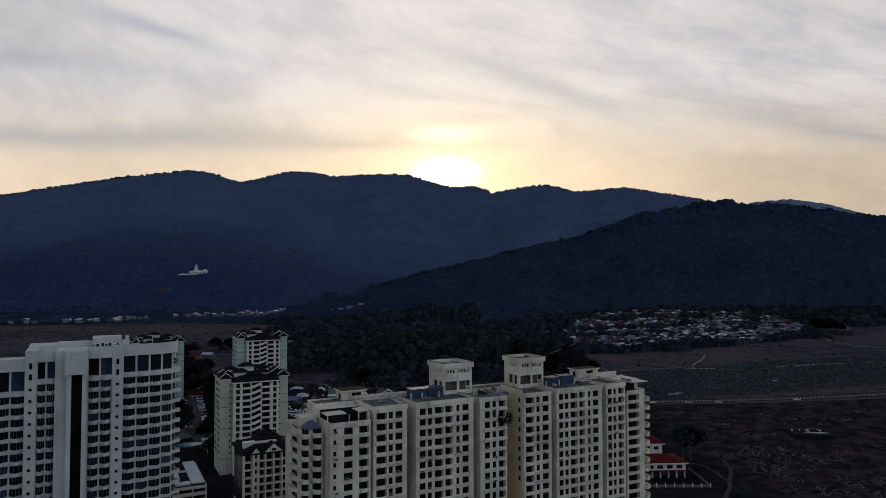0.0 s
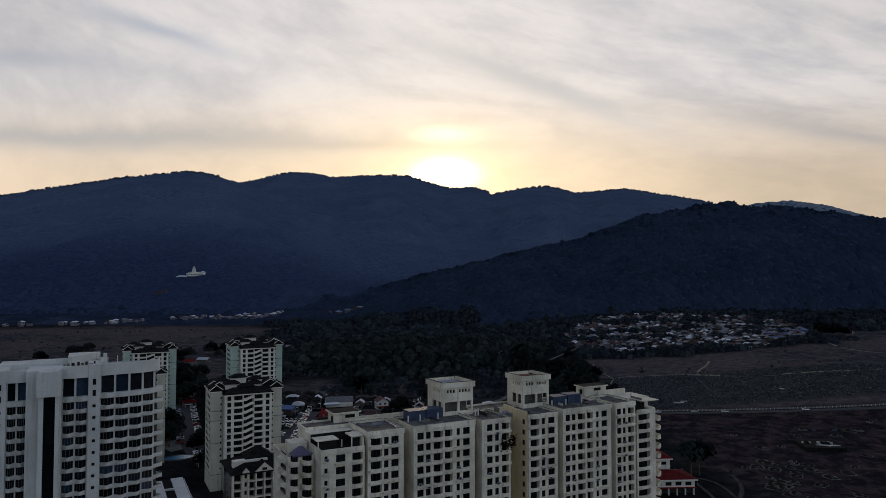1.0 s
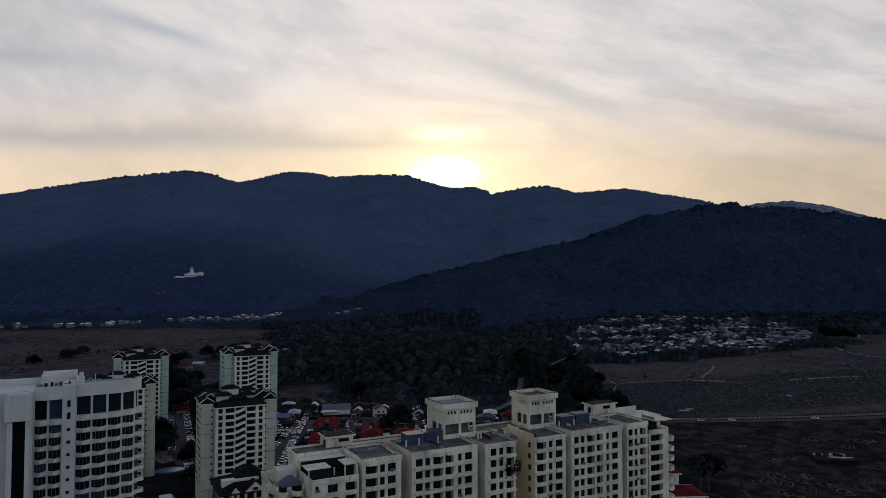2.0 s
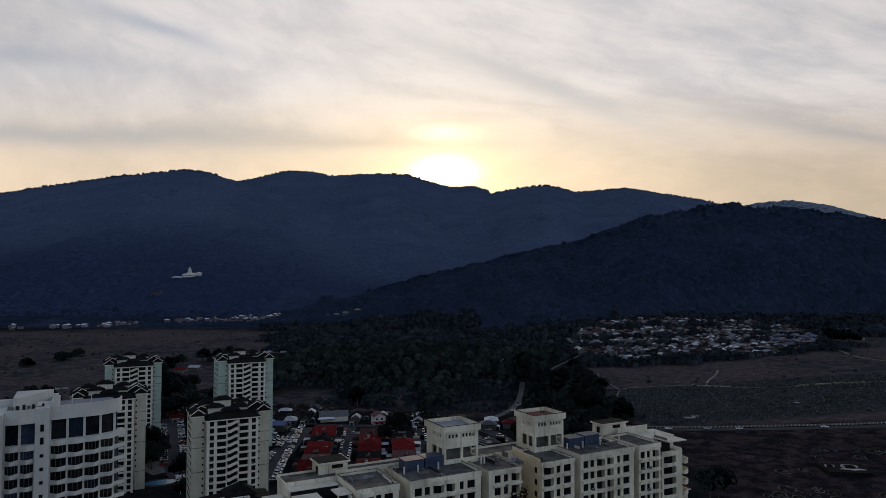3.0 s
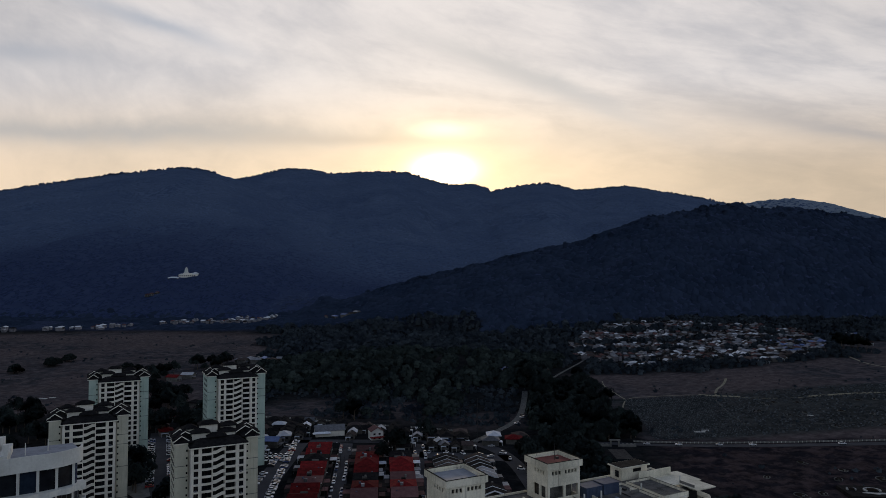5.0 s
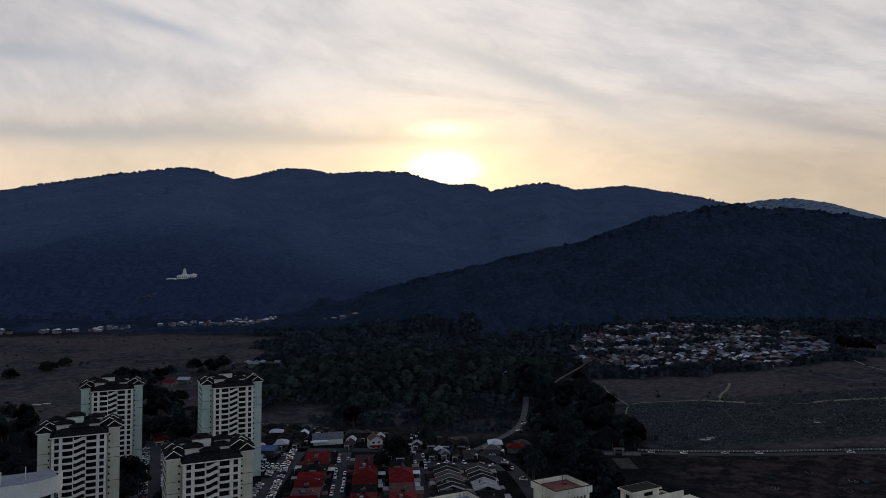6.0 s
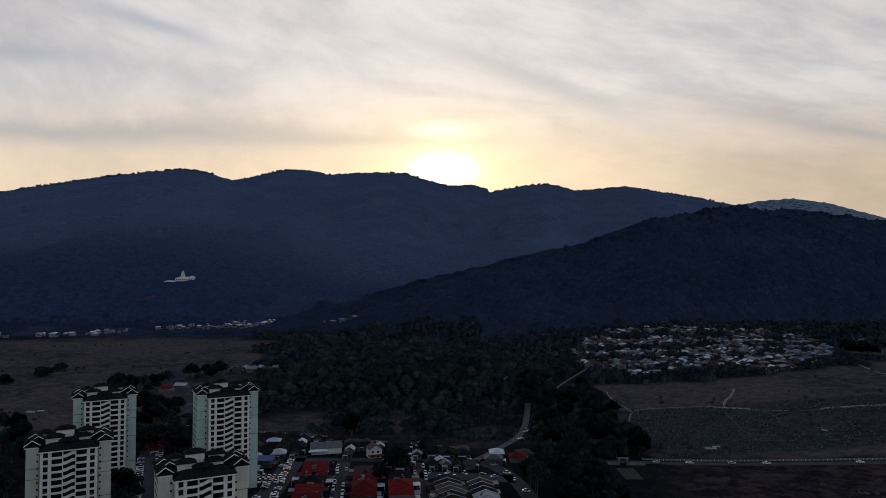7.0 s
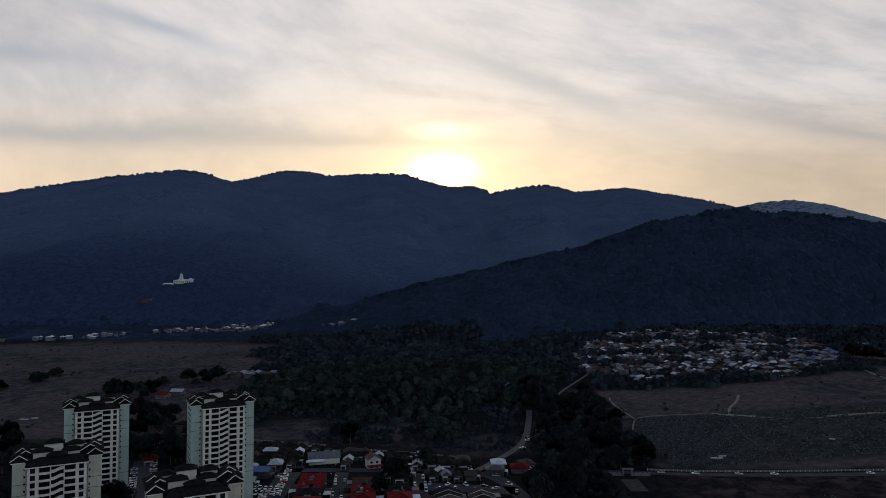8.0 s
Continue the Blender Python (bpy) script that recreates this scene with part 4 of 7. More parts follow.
def point_tower(x, y, turn, tone, label, wing_eave, storeys=17):
    """A pale tower with plain wings, a stair bay with zigzag parapets, and a cluster of dark tiled roofs."""
    own = thing("apartment_tower", pose(x, y, 0, 0, 0, turn), label, "apartment building", "four apartment towers")
    fh, eave = 2.8, wing_eave - 1.4
    floors = [eave - fh * (k + 1) for k in range(storeys)]
    mb = Mesh()
    bays = ((-9.2, -7.5, "w"), (-6.3, -2.5, "b"), (2.5, 6.3, "b"), (7.5, 9.2, "w"))
    left = [b for b in bays if b[1] < 0]
    right = [b for b in bays if b[0] > 0]
    bay_block(own, -10.2, -2.2, 0.0, 12, floors, fh, left, mb, split=12, mat=PALE, head=2.6, niche=2.4, out=0.3, rail=0.75)
    bay_block(own, 2.2, 10.2, 0.0, 12, floors, fh, right, mb, split=12, mat=PALE, head=2.6, niche=2.4, out=0.3, rail=0.75)
    part("front_wall", mb, PALE, own)
    # stair shaft shade comes from a solid box coloured near-black
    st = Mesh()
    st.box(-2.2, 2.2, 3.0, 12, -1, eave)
    part("stair_back", st, SHADEBLACK, own, "black box standing in for the shaded stair shaft")
    for zb in floors:
        fl = Mesh()
        h = 1.25
        pts = [(-2.25, 0.1), (-1.2, 0.1), (1.2, 1.1), (2.25, 1.1)]
        for (a, p), (b, q) in zip(pts[:-1], pts[1:]):
            fl.add([(a, -0.15, zb + p), (b, -0.15, zb + q), (b, -0.15, zb + q + h), (a, -0.15, zb + p + h),
                    (a, 0.05, zb + p), (b, 0.05, zb + q), (b, 0.05, zb + q + h), (a, 0.05, zb + p + h)],
                   [(0, 1, 2, 3), (7, 6, 5, 4), (3, 2, 6, 7), (1, 0, 4, 5), (0, 3, 7, 4), (2, 1, 5, 6)])
        part("stair_parapet", fl, PALE, own)
    for a, b in ((-15.4, -10.8), (10.8, 15.4)):
        wg = Mesh()
        wg.box(a, b, 3.6, 21.0, -1, wing_eave)
        wing = part("wing", wg, tone, own, "plain painted wing wall")
        for z in (wing_eave - 8.4, wing_eave - 12.6, wing_eave - 22.4, wing_eave - 36):
            jt = Mesh()
            jt.box(a - 0.04, b + 0.04, 3.55, 21.05, z, z + 0.22)
            part("joint", jt, JOINT, wing)
    for q in ((-10.8, -10.2, 4.6, 20), (10.2, 10.8, 4.6, 20), (-10.2, 10.2, 12, 24.0)):
        body = Mesh()
        body.box(*q, -1, eave)
        part("rear_body", body, PALE, own)
    for zb in floors[:12]:
        for u in (-11.6, 10.95):
            part("window", window_mesh(0.6, 0.8, mullions=0), None, own, m=pose(u, 3.5, zb + 1.2))
        for v in (9.0, 13.0, 17.0):
            part("window", window_mesh(1.4, 1.3), None, own, m=pose(-15.5, v, zb + 0.9, 0, 0, -90))
    # roofs: low dark hips in front, white-walled boxes stepping up behind, small gables along the wings
    for q in ((-11.0, 11.0, -0.9, 9, eave, eave + 0.45), (-16.0, -11.1, 3.0, 21.6, wing_eave, wing_eave + 0.4), (11.1, 16.0, 3.0, 21.6, wing_eave, wing_eave + 0.4)):
        eaves = Mesh()
        eaves.box(*q)
        part("eaves_board", eaves, PALE, own, "white eaves board")
    deck = Mesh()
    deck.box(-10.9, 10.9, 9.1, 24.0, eave, wing_eave + 0.4)
    part("roof_deck", deck, DARKTILE, own)
    w = wing_eave
    hips = ((-10.4, 10.4, -0.4, 8.0, eave + 0.45, eave + 3.0), (-15.6, -9.6, 3.4, 9.6, w + 0.4, w + 2.0), (9.6, 15.6, 3.4, 9.6, w + 0.4, w + 2.0),
            (-15.6, -9.2, 15.2, 21.4, w + 0.4, w + 2.2), (9.2, 15.6, 15.2, 21.4, w + 0.4, w + 2.2), (-8, 8, 17.5, 24.5, w + 0.4, w + 2.6))
    for h in hips:
        r = Mesh()
        r.hip(*h, over=0.5)
        part("roof", r, DARKTILE, own)
    for a, b, v0, v1, z1 in ((-3.4, 2.8, 3.4, 6.0, 1.5), (-8.8, -2.6, 8.6, 12.2, 2.3), (1.8, 7.6, 9.4, 13.0, 1.6), (-14.4, -10.0, 9.8, 13.4, 1.7), (10.2, 14.4, 9.8, 13.4, 1.3),
                             (-5.2, 1.4, 13.6, 17.4, 4.3), (3.4, 8.8, 14.6, 18.4, 2.9), (-11.4, -6.6, 14.4, 18.2, 3.1)):
        bx = Mesh()
        bx.box(a, b, v0, v1, eave + 0.4, w + z1)
        box = part("clerestory", bx, PALE, own, "white-walled roof box")
        r = Mesh()
        r.hip(a, b, v0, v1, w + z1, w + z1 + 1.7, over=0.7)
        part("roof", r, DARKTILE, box)
    for s in (-1, 1):
        for v, c, half in ((4.2, 13.2 * s, 2.7), (9.0, 11.4 * s, 3.4), (14.2, 12.8 * s, 2.9)):
            lift = 0.7 if v < 8 else 1.3
            g = Mesh()
            g.gable(c - half, c + half, v, v + 4.6, w + lift, w + lift + 1.9, over=0.3, thick=0.2)
            roof = part("gable_roof", g, DARKTILE, own)
            wd = Mesh()
            z0, z1, k = w + lift - 0.12, w + lift + 1.9, half + 0.4
            prof = [(c - k, z0), (c, z1 + 0.2), (c + k, z0), (c + k, z0 + 0.32), (c, z1 + 0.52), (c - k, z0 + 0.32)]
            wd.add([(x, q, z) for q in (v - 0.55, v - 0.3) for x, z in prof],
                   [(0, 1, 4, 5), (1, 2, 3, 4), (7, 6, 11, 10), (8, 7, 10, 9)] + [(i, i + 6, (i + 1) % 6 + 6, (i + 1) % 6) for i in range(6)])
            part("bargeboard", wd, PALE, roof, "white gable edge")
            tri = Mesh()
            tri.add([(c - half, v - 0.05, w + 0.4), (c + half, v - 0.05, w + 0.4), (c, v - 0.05, z1), (c - half, v + 0.15, w + 0.4), (c + half, v + 0.15, w + 0.4), (c, v + 0.15, z1)],
                    [(0, 1, 2), (5, 4, 3), (0, 2, 5, 3), (2, 1, 4, 5), (1, 0, 3, 4)])
            part("gable_wall", tri, DARKTILE, roof)
        # stepped roof edges down the outer side of each wing
        for i, v in enumerate((5.2, 8.4, 11.6, 14.8, 18.0)):
            st = Mesh()
            x0, x1 = sorted((s * 14.6, s * 16.1))
            st.box(x0, x1, v, v + 2.2, w + 0.4 + 0.25 * (i % 2), w + 1.3 + 0.25 * (i % 2))
            step = part("side_dormer", st, PALE, own, "small white side dormer")
            r = Mesh()
            r.hip(x0, x1, v, v + 2.2, w + 1.3 + 0.25 * (i % 2), w + 2.0 + 0.25 * (i % 2), over=0.35)
            part("roof", r, DARKTILE, step)
    return own


def white_tower():
    """The tall white tower with wavy balcony bands, a glazed double-height top storey and a dark central slot."""
    own = thing("apartment_tower", pose(-93.9, 176.0, 0, 0, 0, 27.0), "tall white tower with wavy balconies and dark glazed top storey", "apartment building")
    fh, n = 2.9, 21
    floors = [60.9 - fh * k for k in range(n)]
    rng = random.Random(11)

    def wing(line, bays, top, big, name, drop=0):
        """line: front wall line, left to right; bays: shares of its length that are windows."""
        p = [Vector(q) for q in line]
        cum = [0.0]
        for a, b in zip(p[:-1], p[1:]):
            cum.append(cum[-1] + (b - a).length)

        def on(s):
            s = s * cum[-1]
            for i in range(len(p) - 1):
                if s <= cum[i + 1] + 1e-6:
                    k = (s - cum[i]) / (cum[i + 1] - cum[i])
                    t = (p[i + 1] - p[i]).normalized()
                    return p[i] + (p[i + 1] - p[i]) * k, t
            return p[-1], (p[-1] - p[-2]).normalized()

        def off(s, o):
            q, t = on(s)
            return (q.x + t.y * o, q.y - t.x * o)

        levels = floors[drop:]
        m = 40
        ss = [i / m for i in range(m + 1)]
        wall = Mesh()
        back = 0.35
        for k, zb in enumerate(levels):
            wall.strip([off(s, 0) for s in ss], [off(s, -back) for s in ss], zb + 2.35, zb + fh)
            edges = [0.0] + [e for b in bays for e in b] + [1.0]
            for a, b in zip(edges[::2], edges[1::2]):
                if b - a > 0.003:
                    q = [a, (a + b) / 2, b]
                    wall.strip([off(s, 0) for s in q], [off(s, -back) for s in q], zb, zb + 2.35)
            for a, b in bays:
                q, t = on((a + b) / 2)
                w = (b - a) * cum[-1]
                x, y = off(a, -0.15)
                if k < 12:
                    part("window", window_mesh(w, 2.3, BLUEGLASS if rng.random() < 0.14 else GLASS, mullions=2 + rng.randrange(2), frame_mat=FRAMEPALE), None, own, m=pose(x, y, zb + 0.02, 0, 0, math.degrees(math.atan2(t.y, t.x))))
                else:
                    wall.strip([off(s, -0.15) for s in (a, b)], [off(s, -0.25) for s in (a, b)], zb, zb + 2.35, 1)
            bl = Mesh()
            sw = [0.95 + 0.62 * math.cos(2 * math.pi * s * len(bays) / 1.0 - math.pi) for s in ss]
            outer = [off(s, o) for s, o in zip(ss, sw)]
            bl.strip(outer, [off(s, o - 0.16) for s, o in zip(ss, sw)], zb - 0.2, zb + 0.72)
            rail = part("balcony", bl, WHITE, own)
            fl = Mesh()
            fl.strip([off(s, o - 0.16) for s, o in zip(ss, sw)], [off(s, 0) for s in ss], zb - 0.2, zb - 0.02)
            part("slab", fl, WHITE, rail)
        part(name, wall, (WHITE, GLASS), own)
        # top storey of tall glass
        zt = levels[0] + fh
        for i in range(big):
            a, b = (i + 0.02) / big, (i + 0.98) / big
            q = [a + (b - a) * j / 4 for j in range(5)]
            gl = Mesh()
            gl.strip([off(s, -0.25) for s in q], [off(s, -0.35) for s in q], zt + 0.9, top - 3.1)
            part("tall_window", gl, BLUEGLASS if i % 3 == 1 else GLASS, own, "tall dark window")
            for s in (i / big,):
                x, y = off(s, 0.1)
                c = Mesh()
                c.box(x - 0.25, x + 0.25, y - 0.25, y + 0.3, zt + 0.9, top - 3.1)
                part("column", c, WHITE, own)
        cap = Mesh()
        bow = [0.9 + (0.28 * math.cos(3.4 * math.pi * s) if big > 2 else 0.55 * math.sin(math.pi * s)) for s in ss]
        cap.strip([off(s, o) for s, o in zip(ss, bow)], [off(s, o - 0.3) for s, o in zip(ss, bow)], top - 3.1, top)
        cap.strip([off(s, o - 0.3) for s, o in zip(ss, bow)], [off(s, -1.0) for s in ss], top - 3.1, top - 2.8)
        part("parapet", cap, WHITE, own)
        sw = [1.25 + 0.3 * math.cos(2 * math.pi * s * len(bays) - math.pi) for s in ss]
        cap = Mesh()
        cap.strip([off(s, o) for s, o in zip(ss, sw)], [off(s, -0.3) for s in ss], zt - 0.3, zt + 0.9)
        part("top_ledge", cap, WHITE, own)
        return [off(s, 0.6) for s in ss]

    five = [((i + 0.05) / 5, (i + 0.95) / 5) for i in range(5)]
    two = [(0.04, 0.47), (0.53, 0.96)]
    arc = [(10.9 + 13.6 * i / 12, 8.2 + 0.3 * i / 12 + 3.4 * (i / 12) ** 3) for i in range(13)] + [(24.9, 13.0), (24.8, 14.5)]
    edge = wing(arc, five, 72.3, 5, "curved_wall")
    rf = Mesh()
    rf.prism(edge + [(23.5, 22.0), (10.9, 22.0)], 70.6, 70.9)
    part("flat_roof", rf, TANKLID, own)
    wing([(2.4, 5.6), (8.2, 5.6)], two, 72.4, 2, "inner_wall")
    wing([(-9.2, 5.0), (-5.0, 5.0)], two, 72.2, 2, "inner_wall")
    wing([(-27.5, 8.5), (-24.0, 6.4), (-11.8, 6.0)], five, 69.9, 5, "outer_wall", 1)
    for q in ((-5.0, -1.25, 2.0, 14, -1, 71.9), (1.2, 2.4, 2.0, 14, -1, 71.9), (-1.25, 1.2, 3.5, 14, -1, 71.9),
              (-2.3, -1.25, 0.0, 2.0, -1, 66.1), (1.2, 2.0, 0.0, 2.0, -1, 66.1), (-2.3, 2.0, 0.0, 2.2, 66.1, 71.9)):
        core = Mesh()
        core.box(*q)
        part("core_wall", core, WHITE, own)
    pn = Mesh()
    pn.box(-2.7, 2.4, -0.7, 0.0, 65.9, 71.6)
    part("slot_panel", pn, WHITE, own, "plain white panel over the slot")
    slot = Mesh()
    slot.box(-1.25, 1.2, 1.0, 1.2, -1, 66.1)
    for k in range(22):
        slot.box(-1.25, 1.2, 0.94, 1.0, 63 - fh * k, 63.15 - fh * k)
    part("slot_glazing", slot, GLASS, own, "dark glazed lift slot")
    for q in ((8.2, 10.9, 4.6, 14, -1, 72.4), (-11.8, -9.2, 4.2, 14, -1, 72.0)):
        pier = Mesh()
        pier.box(*q)
        part("pier", pier, WHITE, own)
    for k, zb in enumerate([66.5, 63.7] + floors[:12]):
        for u, v in ((9.2, 4.48), (-10.9, 4.08)):
            part("window", window_mesh(0.7, 1.5 if k < 2 else 0.7, mullions=0), None, own, m=pose(u, v, zb + 0.9))
    for q in ((-5.0, 10.9, 14, 24, -1, 70.6), (10.9, 23.4, 12.5, 22, -1, 70.6), (-30, -5.0, 9.6, 24, -1, 68.6), (2.4, 8.2, 6.2, 14, -1, 70.5),
              (-9.2, -5.0, 5.6, 14, -1, 70.5)):
        body = Mesh()
        body.box(*q)
        part("rear_body", body, WHITE, own)
    up = Mesh()
    up.box(-5.0, 4.8, 14.2, 15.5, 70.6, 73.2)
    up.box(-11.8, -5.0, 14.0, 22, 70.6, 72.4)
    up.prism([(4.4, 11.3), (10.9, 20.8), (10.9, 21.6), (3.4, 21.6), (3.4, 12.0)], 70.6, 73.9)
    part("plant_room", up, WHITE, own, "white rooftop plant room")
    up = Mesh()
    up.box(11.5, 12.4, 9.5, 10.6, 70.6, 74.6)
    part("corner_post", up, WHITE, own)
    up = Mesh()
    up.box(10.9, 12.4, 8.6, 20, 70.6, 72.6)
    part("side_parapet", up, WHITE, own)
    rng2 = random.Random(3)
    for u in (3.4, 4.3, 5.6, 6.4, 7.4, 8.3, 9.3):
        junk = Mesh()
        w = rng2.uniform(0.4, 1.0)
        junk.box(u, u + w, 7.0, 7.0 + rng2.uniform(0.5, 1.4), 70.5, 72.3 + rng2.uniform(0.1, 0.7))
        part("roof_duct", junk, rng2.choice((MOULD, DARKROOF, CONCRETE)), own, "stained duct behind the parapet")
    for u, v in ((12.6, 12.0), (15.0, 15.0), (19.0, 17.0), (-20, 13), (-24, 12)):
        pp = Mesh()
        pp.tube((u, v, 69.0), (u, v, 73.4 if u > 0 else 71.5), 0.1)
        part("roof_post", pp, WHITE, own)
    return own


def gabled_block():
    own = thing("apartment_building", pose(-71.8, 248.0, 0, 0, 0, 27.0), "white apartment block with dark hipped roofs and small gables", "apartment building")
    fh, eave = 2.8, 26.2
    floors = [eave - fh * (k + 1) for k in range(9)]
    mb = Mesh()
    bays = ((0.4, 2.9, "b"), (4.0, 4.8, "n"), (5.7, 7.6, "b"), (7.9, 10.6, "b"), (10.9, 13.6, "b"), (13.9, 15.7, "b"), (16.8, 17.6, "n"), (18.6, 20.3, "b"))
    bay_block(own, 0, 20.5, 0, 9, floors, fh, bays, mb, mat=PALE, split=6, head=2.7, niche=2.8, ledges=False, out=0.35, rail=0.42)
    mb.box(0.3, 20.2, 9, 20, -1, eave)
    part("wall", mb, PALE, own)
    for u in (0.0, 3.1, 5.1, 7.6, 10.6, 13.6, 15.8, 17.8, 20.1):
        pl = Mesh()
        pl.box(u, u + 0.4, -0.75, 0.0, -1, eave)
        part("pilaster", pl, PALE, own)
    for v0, v1 in ((2.0, 8.6), (9.4, 13.6), (14.4, 19.2)):
        for zb in floors[:7]:
            gl = Mesh()
            gl.box(-0.14 if v0 < 9 else 0.16, -0.02 if v0 < 9 else 0.28, v0, v1, zb + 0.12, zb + fh - 0.05)
            part("side_glazing", gl, GLASS, own, "dark panels along the side wall")
    r = Mesh()
    r.hip(0, 20.5, 0, 20, eave, eave + 4.5, over=0.9)
    part("roof", r, DARKTILE, own)
    b = Mesh()
    b.box(1.0, 13.0, 5.0, 8.0, eave, eave + 3.2)
    box = part("clerestory", b, PALE, own)
    r = Mesh()
    r.hip(6.0, 15.0, 7.0, 15.0, eave + 3.2, eave + 6.6, over=0.6)
    part("roof", r, DARKTILE, box)
    for c, w, z in ((4.4, 1.7, 2.2), (10.75, 3.7, 3.3), (17.2, 1.7, 2.2)):
        g = Mesh()
        g.add([(c - w, -0.5, eave), (c + w, -0.5, eave), (c, -0.5, eave + z), (c - w, -0.2, eave), (c + w, -0.2, eave), (c, -0.2, eave + z)],
              [(0, 1, 2), (5, 4, 3), (0, 2, 5, 3), (2, 1, 4, 5), (1, 0, 3, 4)])
        gb = part("gable", g, PALE, own)
        g = Mesh()
        g.gable(c - w, c + w, -0.15, 4.0, eave, eave + z, over=0.3, thick=0.22)
        part("gable_roof", g, DARKTILE, gb)
        if w > 3:
            part("gable_window", window_mesh(1.6, 0.9), None, gb, m=pose(c - 0.8, -0.62, eave + 0.7))
    return own


def podium():
    own = thing("car_park_building", pose(-117.1, 259.7, 0, 0, 0, 27.0), "low car park block with white roof panels", "car park")
    for k in range(4):
        mb = Mesh()
        mb.box(0, 27, 0, 36, 2.6 * k - 0.3, 2.6 * k + 0.8)
        part("storey_band", mb, PALE, own)
    for u in (0, 5.4, 10.8, 16.2, 21.5, 26.5):
        for v in (0.2, 35.3):
            mb = Mesh()
            mb.box(u, u + 0.5, v, v + 0.5, -1, 8.5)
            part("column", mb, PALE, own)
    # solid near-black block gives the open storeys their shade
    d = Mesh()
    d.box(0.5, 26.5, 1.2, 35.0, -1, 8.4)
    part("interior", d, SHADEBLACK, own)
    for q in ((2.0, 8.0, 8, 33), (10.5, 18.0, 9, 33), (21.6, 26.2, 2.0, 35), (15.5, 21.2, 1.2, 5.0), (18.0, 21.6, 20.0, 21.2)):
        r = Mesh()
        r.box(*q, 8.9, 9.5)
        part("roof_panel", r, WHITE, own)
    rf = Mesh()
    rf.box(0.4, 26.6, 0.4, 35.6, 8.62, 8.9)
    part("roof_deck", rf, DARKTILE, own)
    return own


slab_block()
white_tower()
point_tower(-111.8, 428, 27, GREEN, "pale tower with mint-green wings and dark tiled roofs", 51.0)
point_tower(-182.2, 440, 27, GREEN, "pale tower with mint-green wings beside open grassland", 46.9)
point_tower(-86.0, 317, 27, BUFF, "pale tower with buff wings and dark tiled roofs", 43.0)
point_tower(-152.2, 349, 27, BUFF, "pale tower with buff wings near the white tower", 44.4)
gabled_block()
podium()

# ---- woods ----


def leaf_crown(seed, n, leaf, flat=0.75, ruffle=0.55, many=9):
    """Vertices, quads and bough directions of a crown of many small leaf clumps on rounded boughs inside a dome of radius 1."""
    r = np.random.RandomState(seed)
    turn = 2 * math.pi * (np.arange(many) + r.uniform(-0.35, 0.35, many)) / max(1, many - 2)
    far = np.where(np.arange(many) < many - 2, r.uniform(0.40, 0.66, many), r.uniform(0.0, 0.25, many))
    lobes = np.stack([np.cos(turn) * far, np.sin(turn) * far, np.where(far > 0.3, r.uniform(-0.15, 0.25, many), r.uniform(0.35, 0.5, many))], 1)
    size = r.uniform(0.34, 0.54, many)
    k = r.randint(0, many, n)
    way = r.normal(size=(n, 3))
    way[:, 2] = np.abs(way[:, 2]) * 0.95 - 0.2
    way /= np.linalg.norm(way, axis=1)[:, None]
    c = lobes[k] + way * size[k][:, None] * r.uniform(0.86, 1.04, (n, 1))
    c[:, 2] *= flat
    nrm = way + r.normal(size=(n, 3)) * ruffle
    nrm /= np.linalg.norm(nrm, axis=1)[:, None]
    a = np.cross(nrm, r.normal(size=(n, 3)))
    a /= np.linalg.norm(a, axis=1)[:, None]
    b = np.cross(nrm, a)
    s = leaf * r.uniform(0.6, 1.4, (n, 1))
    bend = nrm * s * 0.35
    v = np.stack([c - a * s - bend, c - b * s * 0.8, c + a * s - bend, c + b * s * 0.8], 1).reshape(-1, 3)
    lean = way + 0.55 * c
    lean /= np.linalg.norm(lean, axis=1)[:, None]
    return v, np.arange(4 * n).reshape(n, 4), np.repeat(lean, 4, 0)


def dome(seed, flat=0.5, rough=0.16):
    """Vertices, quads and bough directions of a lumpy rounded crown as it reads from far off, of radius 1."""
    r = np.random.RandomState(seed)
    vs = []
    for rad, z in ((1.0, -1.5), (0.82, 0.30), (0.40, 0.88)):
        a = 2 * math.pi * (np.arange(6) + r.uniform(-0.3, 0.3, 6)) / 6
        k = rad * (1 + r.uniform(-rough, rough, 6))
        vs.append(np.stack([np.cos(a) * k, np.sin(a) * k, (z + r.uniform(-rough, rough, 6) * 0.8) * flat], 1))
    fs = [(6 * j + i, 6 * j + (i + 1) % 6, 6 * j + 6 + (i + 1) % 6, 6 * j + 6 + i) for j in range(2) for i in range(6)]
    fs += [(12, 13, 14, 15), (12, 15, 16, 17)]
    v = np.concatenate(vs)
    lean = v / (1.0, 1.0, flat) + (0, 0, 0.6)
    return v, np.array(fs), lean / np.linalg.norm(lean, axis=1)[:, None]


def leafy_dome(seed, n, leaf, flat=0.6, ruffle=0.3, core=0.74, many=9):
    """A rounded crown with leaf clumps standing out of it."""
    v, f, d = dome(seed, flat, 0.22)
    lv, lf, ld = leaf_crown(seed + 1, n, leaf, flat + 0.2, ruffle, many)
    lv[:, 2] += 0.1
    return np.concatenate([v * core, lv]), np.concatenate([f, lf + len(v)]), np.concatenate([d, ld])


